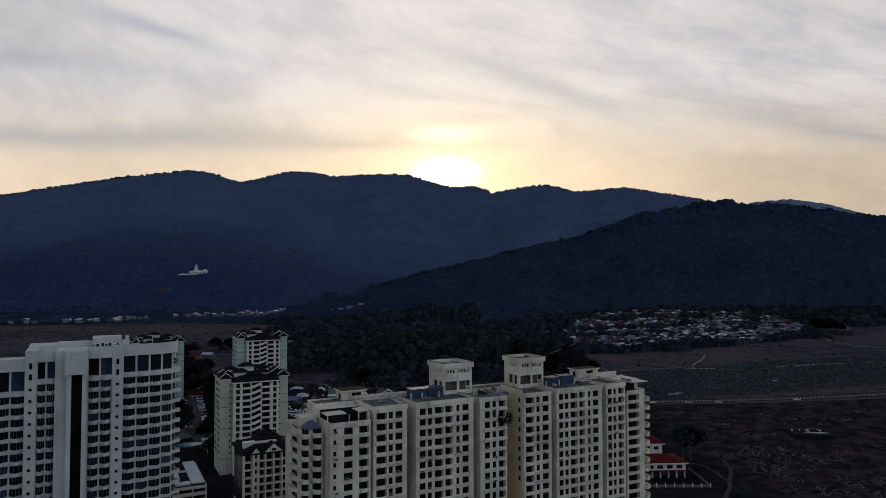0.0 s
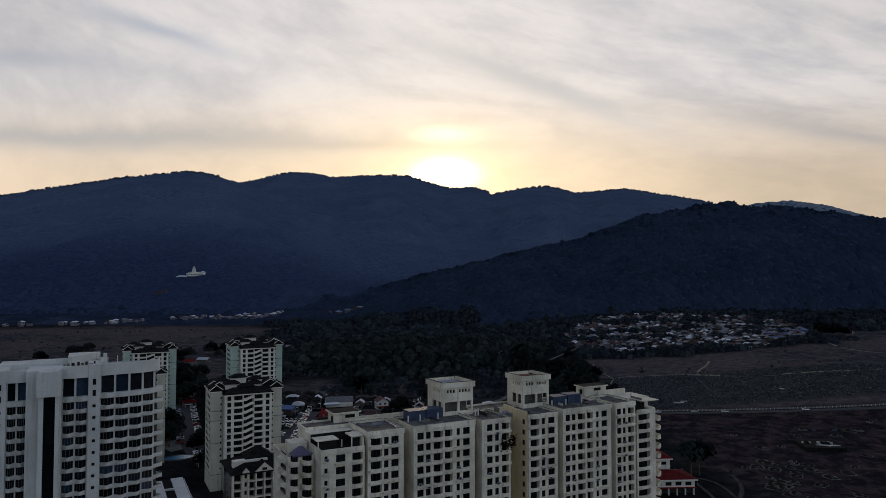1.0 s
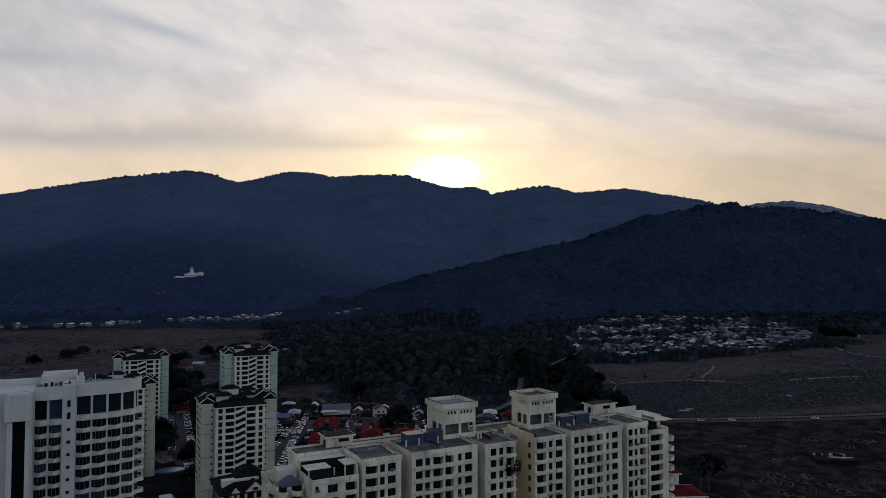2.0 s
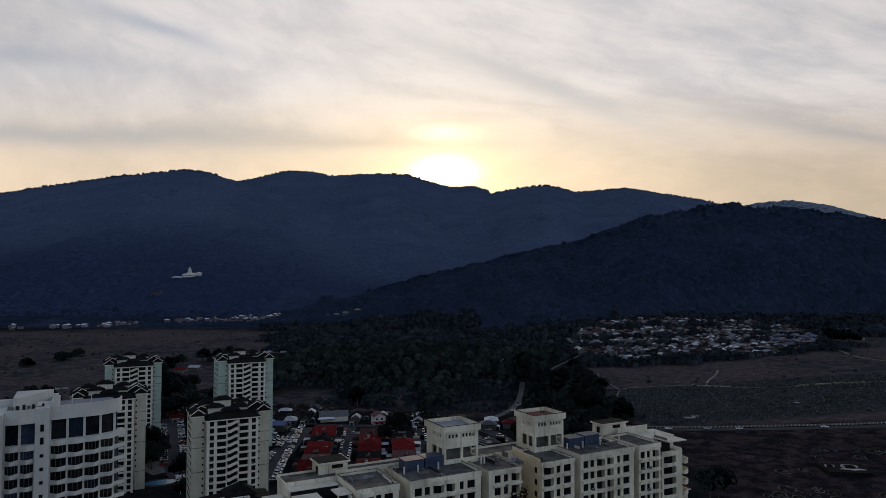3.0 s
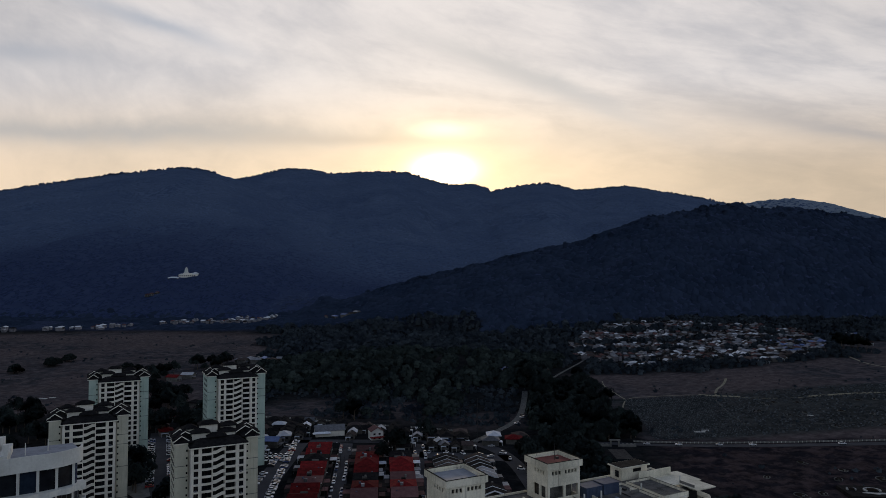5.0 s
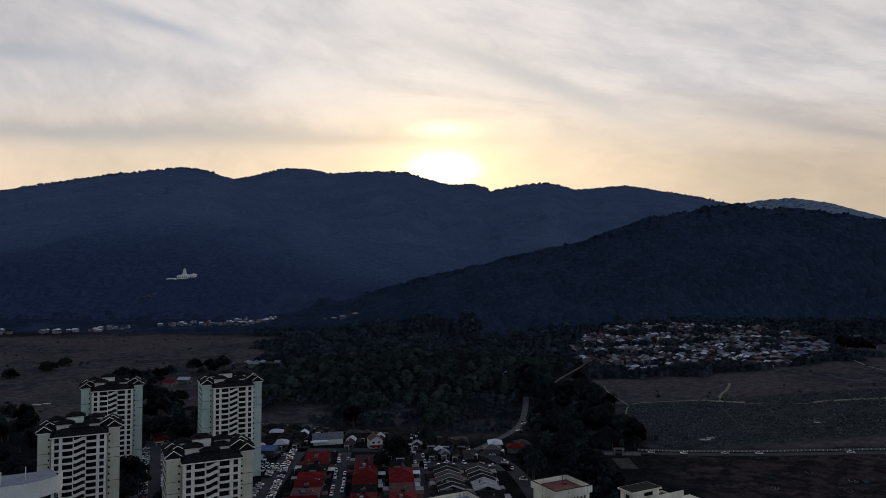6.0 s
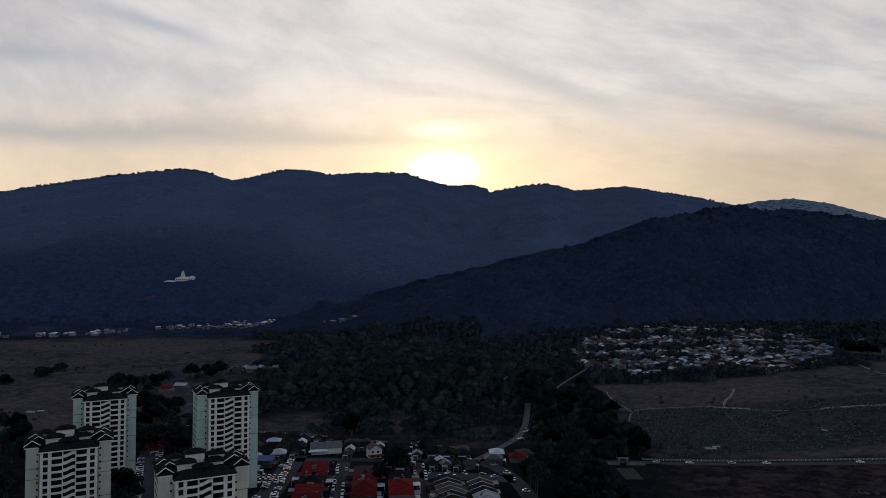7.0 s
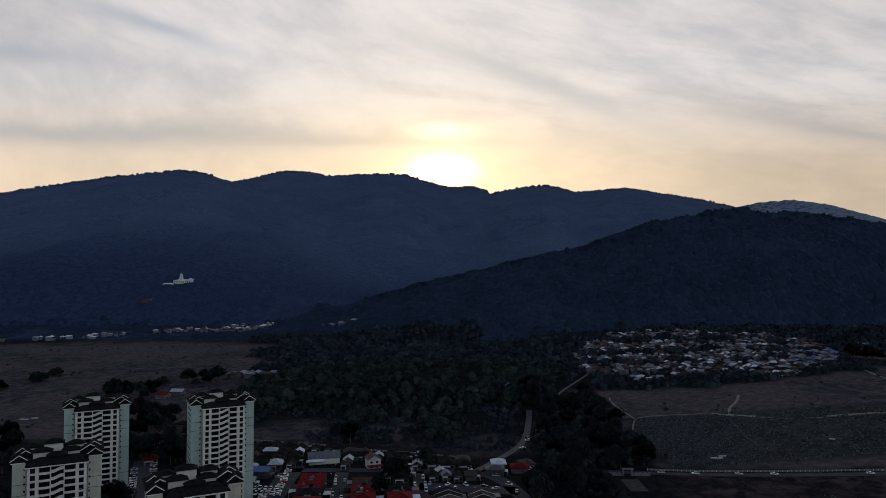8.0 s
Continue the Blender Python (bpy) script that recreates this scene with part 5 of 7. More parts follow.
def with_boughs(me, lean, tone=None):
    """Keeps, for each leaf, the way that its bough faces and the tone of its crown."""
    me.attributes.new("crown_tone", "FLOAT", "POINT").data.foreach_set("value", np.ones(len(lean), dtype=np.float32) if tone is None else tone.astype(np.float32))
    me.attributes.new("bough", "FLOAT_VECTOR", "POINT").data.foreach_set("vector", np.ascontiguousarray(lean, dtype=np.float32).ravel())
    return me


def wood(name, x, y, radius, height, crowns, label, seed, mat, drape=False):
    """One mass of trees: crowns set at the points given, on the ground; drape: they lean with the slope."""
    r = np.random.RandomState(seed)
    z = land(x, y)
    pick = r.randint(0, len(crowns), len(x))
    spin = r.uniform(0, 2 * math.pi, len(x))
    tone = 0.65 + 0.65 * r.uniform(0, 1, len(x)) ** 1.3
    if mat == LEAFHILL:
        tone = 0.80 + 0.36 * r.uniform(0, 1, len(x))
    vs, fs, ds, ts, base = [], [], [], [], 0
    for k, (cv, cf, cd) in enumerate(crowns):
        i = np.where(pick == k)[0]
        if not len(i):
            continue
        c, s = np.cos(spin[i])[:, None], np.sin(spin[i])[:, None]
        px = (cv[None, :, 0] * c - cv[None, :, 1] * s) * radius[i][:, None] + x[i][:, None]
        py = (cv[None, :, 0] * s + cv[None, :, 1] * c) * radius[i][:, None] + y[i][:, None]
        pz = cv[None, :, 2] * radius[i][:, None] + ((land(px, py) if drape else z[i][:, None]) + height[i][:, None])
        vs.append(np.stack([px, py, pz], -1).reshape(-1, 3))
        ds.append(np.stack([cd[None, :, 0] * c - cd[None, :, 1] * s, cd[None, :, 0] * s + cd[None, :, 1] * c, np.repeat(cd[None, :, 2], len(i), 0)], -1).reshape(-1, 3))
        ts.append(np.repeat(tone[i], len(cv)))
        off = (np.arange(len(i)) * len(cv))[:, None, None]
        fs.append((cf[None] + off).reshape(-1, 4) + base)
        base += len(i) * len(cv)
    me = with_boughs(raw_mesh(name, np.concatenate(vs), np.concatenate(fs), mat), np.concatenate(ds), np.concatenate(ts))
    # how far haze fades out of the canopy colour
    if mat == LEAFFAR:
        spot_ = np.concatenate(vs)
        me.attributes.new("thin_haze", "FLOAT", "POINT").data.foreach_set("value", haze_thinning(spot_[:, 0], spot_[:, 1]).astype(np.float32))
    me.polygons.foreach_set("use_smooth", np.ones(len(me.polygons), dtype=bool))
    ob = new(name, me)
    return tagged(ob, label, "woods", kind="stuff")


def scatter(x0, x1, y0, y1, step, seed, keep):
    r = np.random.RandomState(seed)
    xs, ys = np.meshgrid(np.arange(x0, x1, step), np.arange(y0, y1, step))
    xs = xs.ravel() + r.uniform(-0.5, 0.5, xs.size) * step
    ys = ys.ravel() + r.uniform(-0.5, 0.5, ys.size) * step
    k = keep(xs, ys, r.uniform(0, 1, xs.size))
    return xs[k], ys[k], r


def off_lanes(x, y, wide=5.0):
    ok = np.ones(len(x), bool)
    for line in (((18, 488), (30, 506), (52, 545), (60, 575), (66, 610), (72, 650)), ((97, 672), (106, 706), (127, 757), (157, 824), (172, 862)), ((96, 488), (122, 485), (190, 474), (259, 462), (700, 452)),
                 ((-195, 712), (-185, 728), (-168, 765), (-160, 790))):
        for (ax, ay), (bx, by) in zip(line[:-1], line[1:]):
            t = np.clip(((x - ax) * (bx - ax) + (y - ay) * (by - ay)) / ((bx - ax) ** 2 + (by - ay) ** 2), 0, 1)
            ok &= np.hypot(x - ax - t * (bx - ax), y - ay - t * (by - ay)) > wide
    return ok


def clear_view(x, y):
    """Low ground kept open before the winding lanes."""
    ok = np.ones(len(x), bool)
    for lane_ in (((18, 488), (30, 506), (52, 545), (60, 575), (66, 610), (72, 650)), ((104, 704), (127, 757), (157, 824))):
        for back in (0, 9, 18, 27, 36):
            for (ax, ay), (bx, by) in zip(lane_[:-1], lane_[1:]):
                px, py = x + 0.1 * back, y + back
                t = np.clip(((px - ax) * (bx - ax) + (py - ay) * (by - ay)) / ((bx - ax) ** 2 + (by - ay) ** 2), 0, 1)
                ok &= np.hypot(px - ax - t * (bx - ax), py - ay - t * (by - ay)) > 7
    return ok


def village_zone(x, y):
    top = np.interp(x, [150, 166, 200, 248, 337, 364, 391, 464, 491], [857, 950, 1030, 1079, 1120, 1045, 1025, 1040, 1000]) + 8 * wave(x, y, 60, 61)
    bottom = np.interp(x, [150, 168, 190, 198, 229, 274, 306, 331, 359, 433, 462, 491], [857, 835, 805, 765, 782, 788, 772, 752, 764, 824, 868, 985])
    return (x > 150) & (x < 491) & (y > bottom) & (y < top)


def near_wood(x, y, u):
    clear = wave(x, y, 90, 21) + 0.5 * wave(x, y, 35, 22)
    hole = (np.hypot((x - 10) / 32, (y - 760) / 70) < 1) & (u > 0.25)
    brown = (y < 620) & (x < -20) & (clear + u * 0.8 < 0.75)
    hole |= (np.hypot((x + 120) / 38, (y - 598) / 50) < 1) | ((np.abs(x + 200) < 26) & (np.abs(y - 812) < 24)) | (np.hypot((x - 38) / 34, (y - 606) / 62) < 1 - 0.3 * u)
    low = (y < 590) & (x > -60) & (x < 60) & (u > 0.45)
    return (kept_open(x, y) < 0.5) & off_lanes(x, y, 7) & clear_view(x, y) & (~village_zone(x, y) | ((wave(x, y, 55, 71) < -0.3) & (u < 0.8))) & ~hole & ~brown & ~low & (clear > -1.6) & ~((y < 560) & (x < 62)) & ~((x < -290) & (y > 1040)) & ~((x > 60) & (y > 1090 + 40 * u))


big = [leafy_dome(40 + i, 280, 0.15, 0.66, 0.14, 0.66, 8) for i in range(7)]
x, y, r = scatter(-215, 128, 530, 830, 9.0, 1, near_wood)
wood("woodland", x, y, 3.2 + 5.0 * r.uniform(0, 1, len(x)) ** 1.4, r.uniform(1.5, 5.5, len(x)), big, "dense dark green woodland with uneven crowns", 2, LEAFNEAR)
mid = [leafy_dome(60 + i, 90, 0.2, 0.62, 0.15, 0.7, 6) for i in range(6)]
x, y, r = scatter(-520, 900, 830, 1180, 10.5, 3, near_wood)
wood("woodland", x, y, 3.4 + 5.6 * r.uniform(0, 1, len(x)) ** 1.5, r.uniform(1.5, 5.0, len(x)), mid, "dense dark woodland at the foot of the hills", 4, LEAF)
x, y, r = scatter(128, 640, 715, 830, 8.5, 13, near_wood)
wood("woodland", x, y, r.uniform(2.6, 5.0, len(x)), r.uniform(1.0, 3.0, len(x)), mid, "belt of dark trees below the village", 14, LEAF)


def seen_slope(x, y, u):
    return (np.abs(x) < 0.78 * y + 60) & ((y > 1330) | (x > -260 - 0.5 * (y - 1180)) | (wave(x, y, 120, 41) > -0.3)) & (kept_open(x, y) < 0.3) & ~village_zone(x, y)


coarse = [dome(80 + i, 0.3, 0.3) for i in range(10)]


def hamlet_line(x):
    return np.interp(x, [-720, -660, -573, -521, -494, -450, -323, -200], [1140, 1152, 1191, 1232, 1267, 1308, 1318, 1290])


def settled(x, y):
    """Ground cleared for the hamlets at the foot of the mountain and for the temple."""
    row = (x > -740) & (x < -300) & (y > hamlet_line(x) - 60) & (y < hamlet_line(x) + 26)
    knot = (x > -410) & (x < -340) & (y > 1330) & (y < 1425)
    return row | knot | ((np.abs(x + 582) < 40) & (y > 1556) & (y < 1626))


def hill_side(x, y, u):
    return seen_slope(x, y, u) & ((y > 1180) | ((x > 60) & (y > 1090 + 40 * u))) & (~settled(x, y) | (u < 0.12)) & ((x > -330 + 0.2 * (y - 1180)) | (y < 1340 + 90 * u))


def left_side(x, y, u):
    return seen_slope(x, y, u) & (~settled(x, y) | (u < 0.12)) & (((x <= -330 + 0.2 * (y - 1180)) & (y > 1340 + 90 * u)) | (y > 1520))


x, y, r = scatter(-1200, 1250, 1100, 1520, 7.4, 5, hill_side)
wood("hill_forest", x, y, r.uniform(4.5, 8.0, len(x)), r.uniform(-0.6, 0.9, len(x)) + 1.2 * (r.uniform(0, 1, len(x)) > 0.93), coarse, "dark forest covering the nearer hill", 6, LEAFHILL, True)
tufts = [leafy_dome(140 + i, 70, 0.18, 0.6, 0.35, 0.8, 7) for i in range(8)]


def hill_top(x, y, u):
    """Taller single trees along the brow of the nearer hill."""
    return (u < 0.16 + 0.24 * smooth(wave(x, y, 120, 95), 0.0, 1.0)) & (x > -150)


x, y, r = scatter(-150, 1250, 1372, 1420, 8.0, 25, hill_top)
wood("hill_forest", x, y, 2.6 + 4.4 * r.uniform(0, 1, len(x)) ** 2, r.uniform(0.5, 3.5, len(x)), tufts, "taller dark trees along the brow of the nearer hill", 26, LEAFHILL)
far_crowns = [dome(100 + i, 0.13, 0.3) for i in range(8)]
low_crowns = [dome(90 + i, 0.17, 0.3) for i in range(6)]
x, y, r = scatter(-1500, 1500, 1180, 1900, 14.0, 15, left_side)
wood("mountain_forest", x, y, r.uniform(7, 13, len(x)), r.uniform(-1.6, -0.5, len(x)), low_crowns, "lower mountain forest in a darker tint for thinner haze", 16, LEAFFAR, True)
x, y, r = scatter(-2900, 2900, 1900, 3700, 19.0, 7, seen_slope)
wood("mountain_forest", x, y, r.uniform(9, 17, len(x)), r.uniform(-1.6, -0.5, len(x)), far_crowns, "dark forest covering the mountain side, tinted blue for haze", 8, LEAFFAR, True)


def far_flank(x, y):
    return x > 2000 + 0.5 * (4450 - y)


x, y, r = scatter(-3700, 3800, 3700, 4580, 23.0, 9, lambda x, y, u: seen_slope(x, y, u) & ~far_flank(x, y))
wood("mountain_forest", x, y, r.uniform(10, 18, len(x)), r.uniform(-1.6, -0.4, len(x)), far_crowns, "dark forest along the mountain ridges, tinted blue for haze", 10, LEAFFAR, True)


def skyline(y0, y1, u0):
    def keep(x, y, u):
        return (np.abs(x) < 0.72 * y) & (u < u0 + 0.35 * smooth(wave(x, y, 260, 97), -0.2, 1.0))
    return keep


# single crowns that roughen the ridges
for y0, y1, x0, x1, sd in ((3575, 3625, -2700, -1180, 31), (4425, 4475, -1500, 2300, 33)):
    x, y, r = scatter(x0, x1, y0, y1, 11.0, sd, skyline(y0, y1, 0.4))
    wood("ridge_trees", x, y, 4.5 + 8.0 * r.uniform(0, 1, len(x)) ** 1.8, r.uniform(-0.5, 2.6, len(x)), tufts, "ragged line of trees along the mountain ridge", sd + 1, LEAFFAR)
x, y, r = scatter(1300, 3900, 3700, 4900, 21.0, 9, lambda x, y, u: seen_slope(x, y, u) & far_flank(x, y))
wood("mountain_forest", x, y, r.uniform(10, 17, len(x)), r.uniform(0.0, 2.0, len(x)), far_crowns, "forest on the farthest ridge, coloured pale blue for haze", 10, LEAFHAZE, True)

def grove(x, y, u):
    return off_lanes(x, y, 6) & clear_view(x, y) & (x > 64 + 0.06 * np.clip(y - 560, 0, 200)) & (x < 124 + 0.02 * (y - 395)) & ~((x > 90) & (y < 488))


x, y, r = scatter(60, 135, 395, 735, 7.0, 27, grove)
wood("woodland", x, y, 2.6 + 3.6 * r.uniform(0, 1, len(x)) ** 1.5, r.uniform(1.5, 5.5, len(x)), big, "dense dark grove beside the graveyard", 28, LEAFNEAR)

# bushes on the open ground
bushes = [leafy_dome(160 + i, 26, 0.24, 0.6, 0.4, 0.75, 5) for i in range(4)]


def scrub(x, y, u):
    return (kept_open(x, y) > 0.6) & (wave(x, y, 80, 31) + 2.4 * (u - 0.5) > 1.15) & (np.abs(x) < 0.8 * y + 40) & off_lanes(x, y, 6)


x, y, r = scatter(-900, 900, 300, 1180, 8.5, 11, scrub)
wood("scrub", x, y, 0.5 + 2.0 * r.uniform(0, 1, len(x)) ** 3, r.uniform(0.1, 0.5, len(x)), bushes, "low dark scrub on dry grassland", 12, LEAF)


def thicket(x, y, u):
    return (np.hypot((x + 120) / 38, (y - 598) / 46) > 1 - 0.35 * u) & (off_lanes(x, y, 4)) & (wave(x, y, 28, 33) + 1.6 * (u - 0.5) > -0.6) & (y > 552 - 0.25 * (x + 60) + 4 * u)


x, y, r = scatter(-150, 72, 535, 660, 4.5, 17, thicket)
wood("scrub", x, y, 0.8 + 3.4 * r.uniform(0, 1, len(x)) ** 2.5, r.uniform(0.2, 1.0, len(x)), mid, "tangled dark scrub behind the terraces", 18, LEAF)


def tree_thing(seed, height, spread):
    """A single tree: a tapered trunk with limbs under a leafy crown."""
    own = tagged(new("tree"), "broad dark green tree with an uneven leafy crown", "tree", "trees round the buildings")
    rng = random.Random(seed)
    tk = Mesh()
    tk.tube((0, 0, -0.5), (0.2, 0.1, height * 0.45), 0.38, 7, 0, 0.24)
    for i in range(5):
        a = 2 * math.pi * i / 5 + rng.uniform(-0.4, 0.4)
        tk.tube((0.2, 0.1, height * 0.42), (math.cos(a) * spread * 0.55, math.sin(a) * spread * 0.55, height * rng.uniform(0.62, 0.8)), 0.17, 5, 0, 0.06)
    part("trunk", tk, BARK, own)
    v, f, d = leaf_crown(seed, 900, 0.1, height / spread * 0.62, 0.35, 12)
    part("crown", with_boughs(raw_mesh("crown", v * spread + (0, 0, height * 0.56), f, LEAFNEAR), d), None, own)
    return own


tree_kinds = [tree_thing(300 + i, h, s) for i, (h, s) in enumerate(((11, 5.2), (14, 6.4), (9, 4.6), (16, 6.8), (9.5, 6.4)))]
spots = []
rng = random.Random(77)
for _ in range(170):
    q = rng.uniform(395, 720)
    spots.append((rng.uniform(64 + 0.06 * max(0, q - 560), 126 + 0.02 * (q - 395)), q))
for x0, x1, y0, y1, n in ((-135, -118, 395, 440, 5), (-205, -160, 500, 560, 24), (-128, -98, 360, 392, 5), (-250, -205, 560, 640, 28), (-30, -4, 465, 486, 4), (40, 60, 400, 470, 9),
                          (-150, -128, 430, 520, 8), (95, 112, 455, 480, 6), (-314, -268, 700, 745, 18), (-312, -276, 500, 560, 14), (-262, -226, 760, 812, 12), (-438, -416, 748, 764, -4), (-436, -412, 788, 808, -5), (-424, -414, 826, 842, -3), (470, 510, 835, 880, 12), (-260, -215, 400, 520, 14), (-84, -60, 545, 560, 3), (-37, -33, 440, 470, 1), (-172, -152, 392, 436, 9), (-134, -118, 395, 425, 5), (-156, -148, 386, 398, 2), (-112, -100, 330, 372, 6),
                          (60, 74, 330, 395, 10), (117, 124, 326, 340, 2)):
    spots += [(rng.uniform(x0, x1), rng.uniform(y0, y1), n < 0) for _ in range(abs(n))]
used = 0
for x, y, *low in spots:
    if not off_lanes(np.array([x]), np.array([y]), 5.5)[0] or not clear_view(np.array([x]), np.array([y]))[0] or (90 < x < 135 and 350 < y < 486):
        continue
    k = 4 if low and low[0] else rng.randrange(4)
    m = pose(x, y, at(x, y) - (1.9 if k == 4 else 0.2), 0, 0, rng.uniform(0, 360))
    if used < 5:
        tree_kinds[used].matrix_basis = m
    else:
        copy_thing(tree_kinds[k], m)
    used += 1

# ---- houses ----


VILLAGEWALL = material("limewashed_village_wall", (0.09, 0.088, 0.098), (0.25, 0.245, 0.265), 0.9, 0.05, 0.4, 0.1, islands=0.2, spec=0.05)
OLDWALL = material("weathered_house_wall", (0.05, 0.048, 0.046), (0.12, 0.116, 0.108), 0.9, 0.3, 3.0, 0.1, objects=0.5, spec=0.05)


def terrace_kind(roof, deep, seed, walls):
    """Two terraced units under one roof. walls: ridge along the row with party walls standing proud; else ridge across it."""
    own = tagged(new("terrace_house"), "", "house", "terraced houses")
    rng = random.Random(seed)
    w = 13.2
    mb = Mesh()
    mb.box(-deep / 2, deep / 2, 0.12, w - 0.12, -0.5, 4.8)
    part("wall", mb, OLDWALL, own)
    r = Mesh()
    if walls:
        r.gable(-deep / 2 - 0.6, deep / 2 + 0.6, 0.0, w, 4.8, 7.0, over=0.0, thick=0.2)
        part("roof", r, roof, own)
        for y in (-0.1, w / 2):
            p = Mesh()
            prof = [(-deep / 2 - 0.8, 4.2), (0, 6.9), (deep / 2 + 0.8, 4.2), (deep / 2 + 0.8, 5.05), (0, 7.5), (-deep / 2 - 0.8, 5.05)]
            p.add([(x, q, z) for q in (y, y + 0.2) for x, z in prof], [(0, 1, 4, 5), (1, 2, 3, 4), (7, 6, 11, 10), (8, 7, 10, 9)] + [(i, i + 6, (i + 1) % 6 + 6, (i + 1) % 6) for i in range(6)])
            part("party_wall", p, WHITESHEET, own)
    else:
        h = rng.uniform(6.6, 7.6)
        if seed % 3 == 0:
            r.hip(-deep / 2, deep / 2, 0.4, w - 0.4, 4.8, h, over=0.5)
        else:
            r.gable(-deep / 2, deep / 2, 0.2, w - 0.2, 4.8, h, over=0.4, thick=0.2, along="x")
            for x in (-deep / 2 + 0.02, deep / 2 - 0.22):
                g = Mesh()
                g.add([(x + q, y, z) for q in (0.0, 0.2) for y, z in ((0.2, 4.8), (w - 0.2, 4.8), (w / 2, h - 0.1))], [(0, 2, 1), (3, 4, 5), (0, 3, 5, 2), (2, 5, 4, 1)])
                part("gable_wall", g, OLDWALL, own)
        part("roof", r, roof, own)
    for k in (0, 1):
        if rng.random() < 0.6:
            # a patched sheet or a flat extension standing over part of the roof
            c = Mesh()
            x, y, z = rng.uniform(-deep * 0.3, deep * 0.1), 6.6 * k + rng.uniform(0.6, 2.5), rng.uniform(6.0, 7.4)
            c.box(x, x + rng.uniform(1.5, 4.0), y, y + rng.uniform(1.5, 3.5), 4.6, z)
            part("roof_extension", c, rng.choice((OLDWALL, OLDWALL, CONCRETE, GREYTILE, DARKTILE)), own)
        if rng.random() < 0.35:
            c = Mesh()
            x, y = rng.uniform(-deep * 0.35, deep * 0.3), 6.6 * k + rng.uniform(1.5, 5.0)
            c.tube((x, y, 5.0), (x, y, 6.9), 0.5, 8)
            part("water_tank", c, rng.choice((CONCRETE, TANK, TANK)), own)
    for s in (-1, 1):
        for k in (0, 1):
            if rng.random() < 0.8:
                c = Mesh()
                reach = rng.uniform(3.0, 5.0)
                x0, x1 = sorted((s * (deep / 2 + 0.65), s * (deep / 2 + reach)))
                z = rng.uniform(2.7, 3.5)
                c.box(x0, x1, 6.6 * k + 0.3, 6.6 * k + 6.2, z, z + 0.18)
                for q in (6.6 * k + 0.5, 6.6 * k + 6.0):
                    c.box(s * (deep / 2 + reach - 0.2) - 0.1, s * (deep / 2 + reach - 0.2) + 0.1, q - 0.1, q + 0.1, -0.5, z)
                part("car_porch", c, rng.choice((GREYTILE, DARKTILE, DARKTILE, BROWNTILE, DULLRED, DARKTILE, WHITESHEET)), own)
            part("window", window_mesh(2.4, 1.2), None, own, m=pose(s * (deep / 2 + 0.14), 6.6 * k + (2.0 if s > 0 else 4.6), 3.3, 0, 0, 90 * s))
    return own


def paint_words(mat):
    return {"red_roof_tile": "red-tiled", "dark_roof_tile": "dark-tiled", "brown_roof_tile": "brown-tiled", "grey_roof_sheet": "grey-roofed",
            "faded_red_roof": "faded red-roofed", "white_metal_sheet": "white-roofed", "blue_metal_sheet": "blue-roofed"}[mat.name]


def street_lean(y):
    """The terraces and their streets run five degrees off the y axis."""
    return -0.0875 * (y - 400)


def row_of_terraces(x, y0, n, deep, roofs, seed, walls=False):
    for i in range(n):
        mat = roofs[i % len(roofs)]
        key = ("terrace", mat.name, deep, i % 4)
        m = pose(x + street_lean(y0 + 13.25 * i), y0 + 13.25 * i, 0, 0, 0, 5)
        if key in shared:
            copy_thing(shared[key], m)
        else:
            shared[key] = terrace_kind(mat, deep, seed + i, walls)
            shared[key].matrix_basis = m
            tagged(shared[key], paint_words(mat) + " terraced house with pitched roof and car porches")


R, D, B, G, WS, BS, DR = REDTILE, DARKTILE, BROWNTILE, GREYTILE, WHITESHEET, BLUESHEET, DULLRED
row_of_terraces(-67, 362, 8, 13, (R, R, DR, R, R, D, R, R), 1)
row_of_terraces(-38.9, 368, 7, 12, (DR, R, D, R, R, R, DR), 2)
row_of_terraces(-20.2, 370, 6, 12, (DR, R, DR, R, R, D), 3)
row_of_terraces(4.5, 372, 5, 13.0, (G, D, D, B, D), 4, True)
row_of_terraces(21.5, 372, 5, 12.0, (D, D, G, D, B), 5, True)


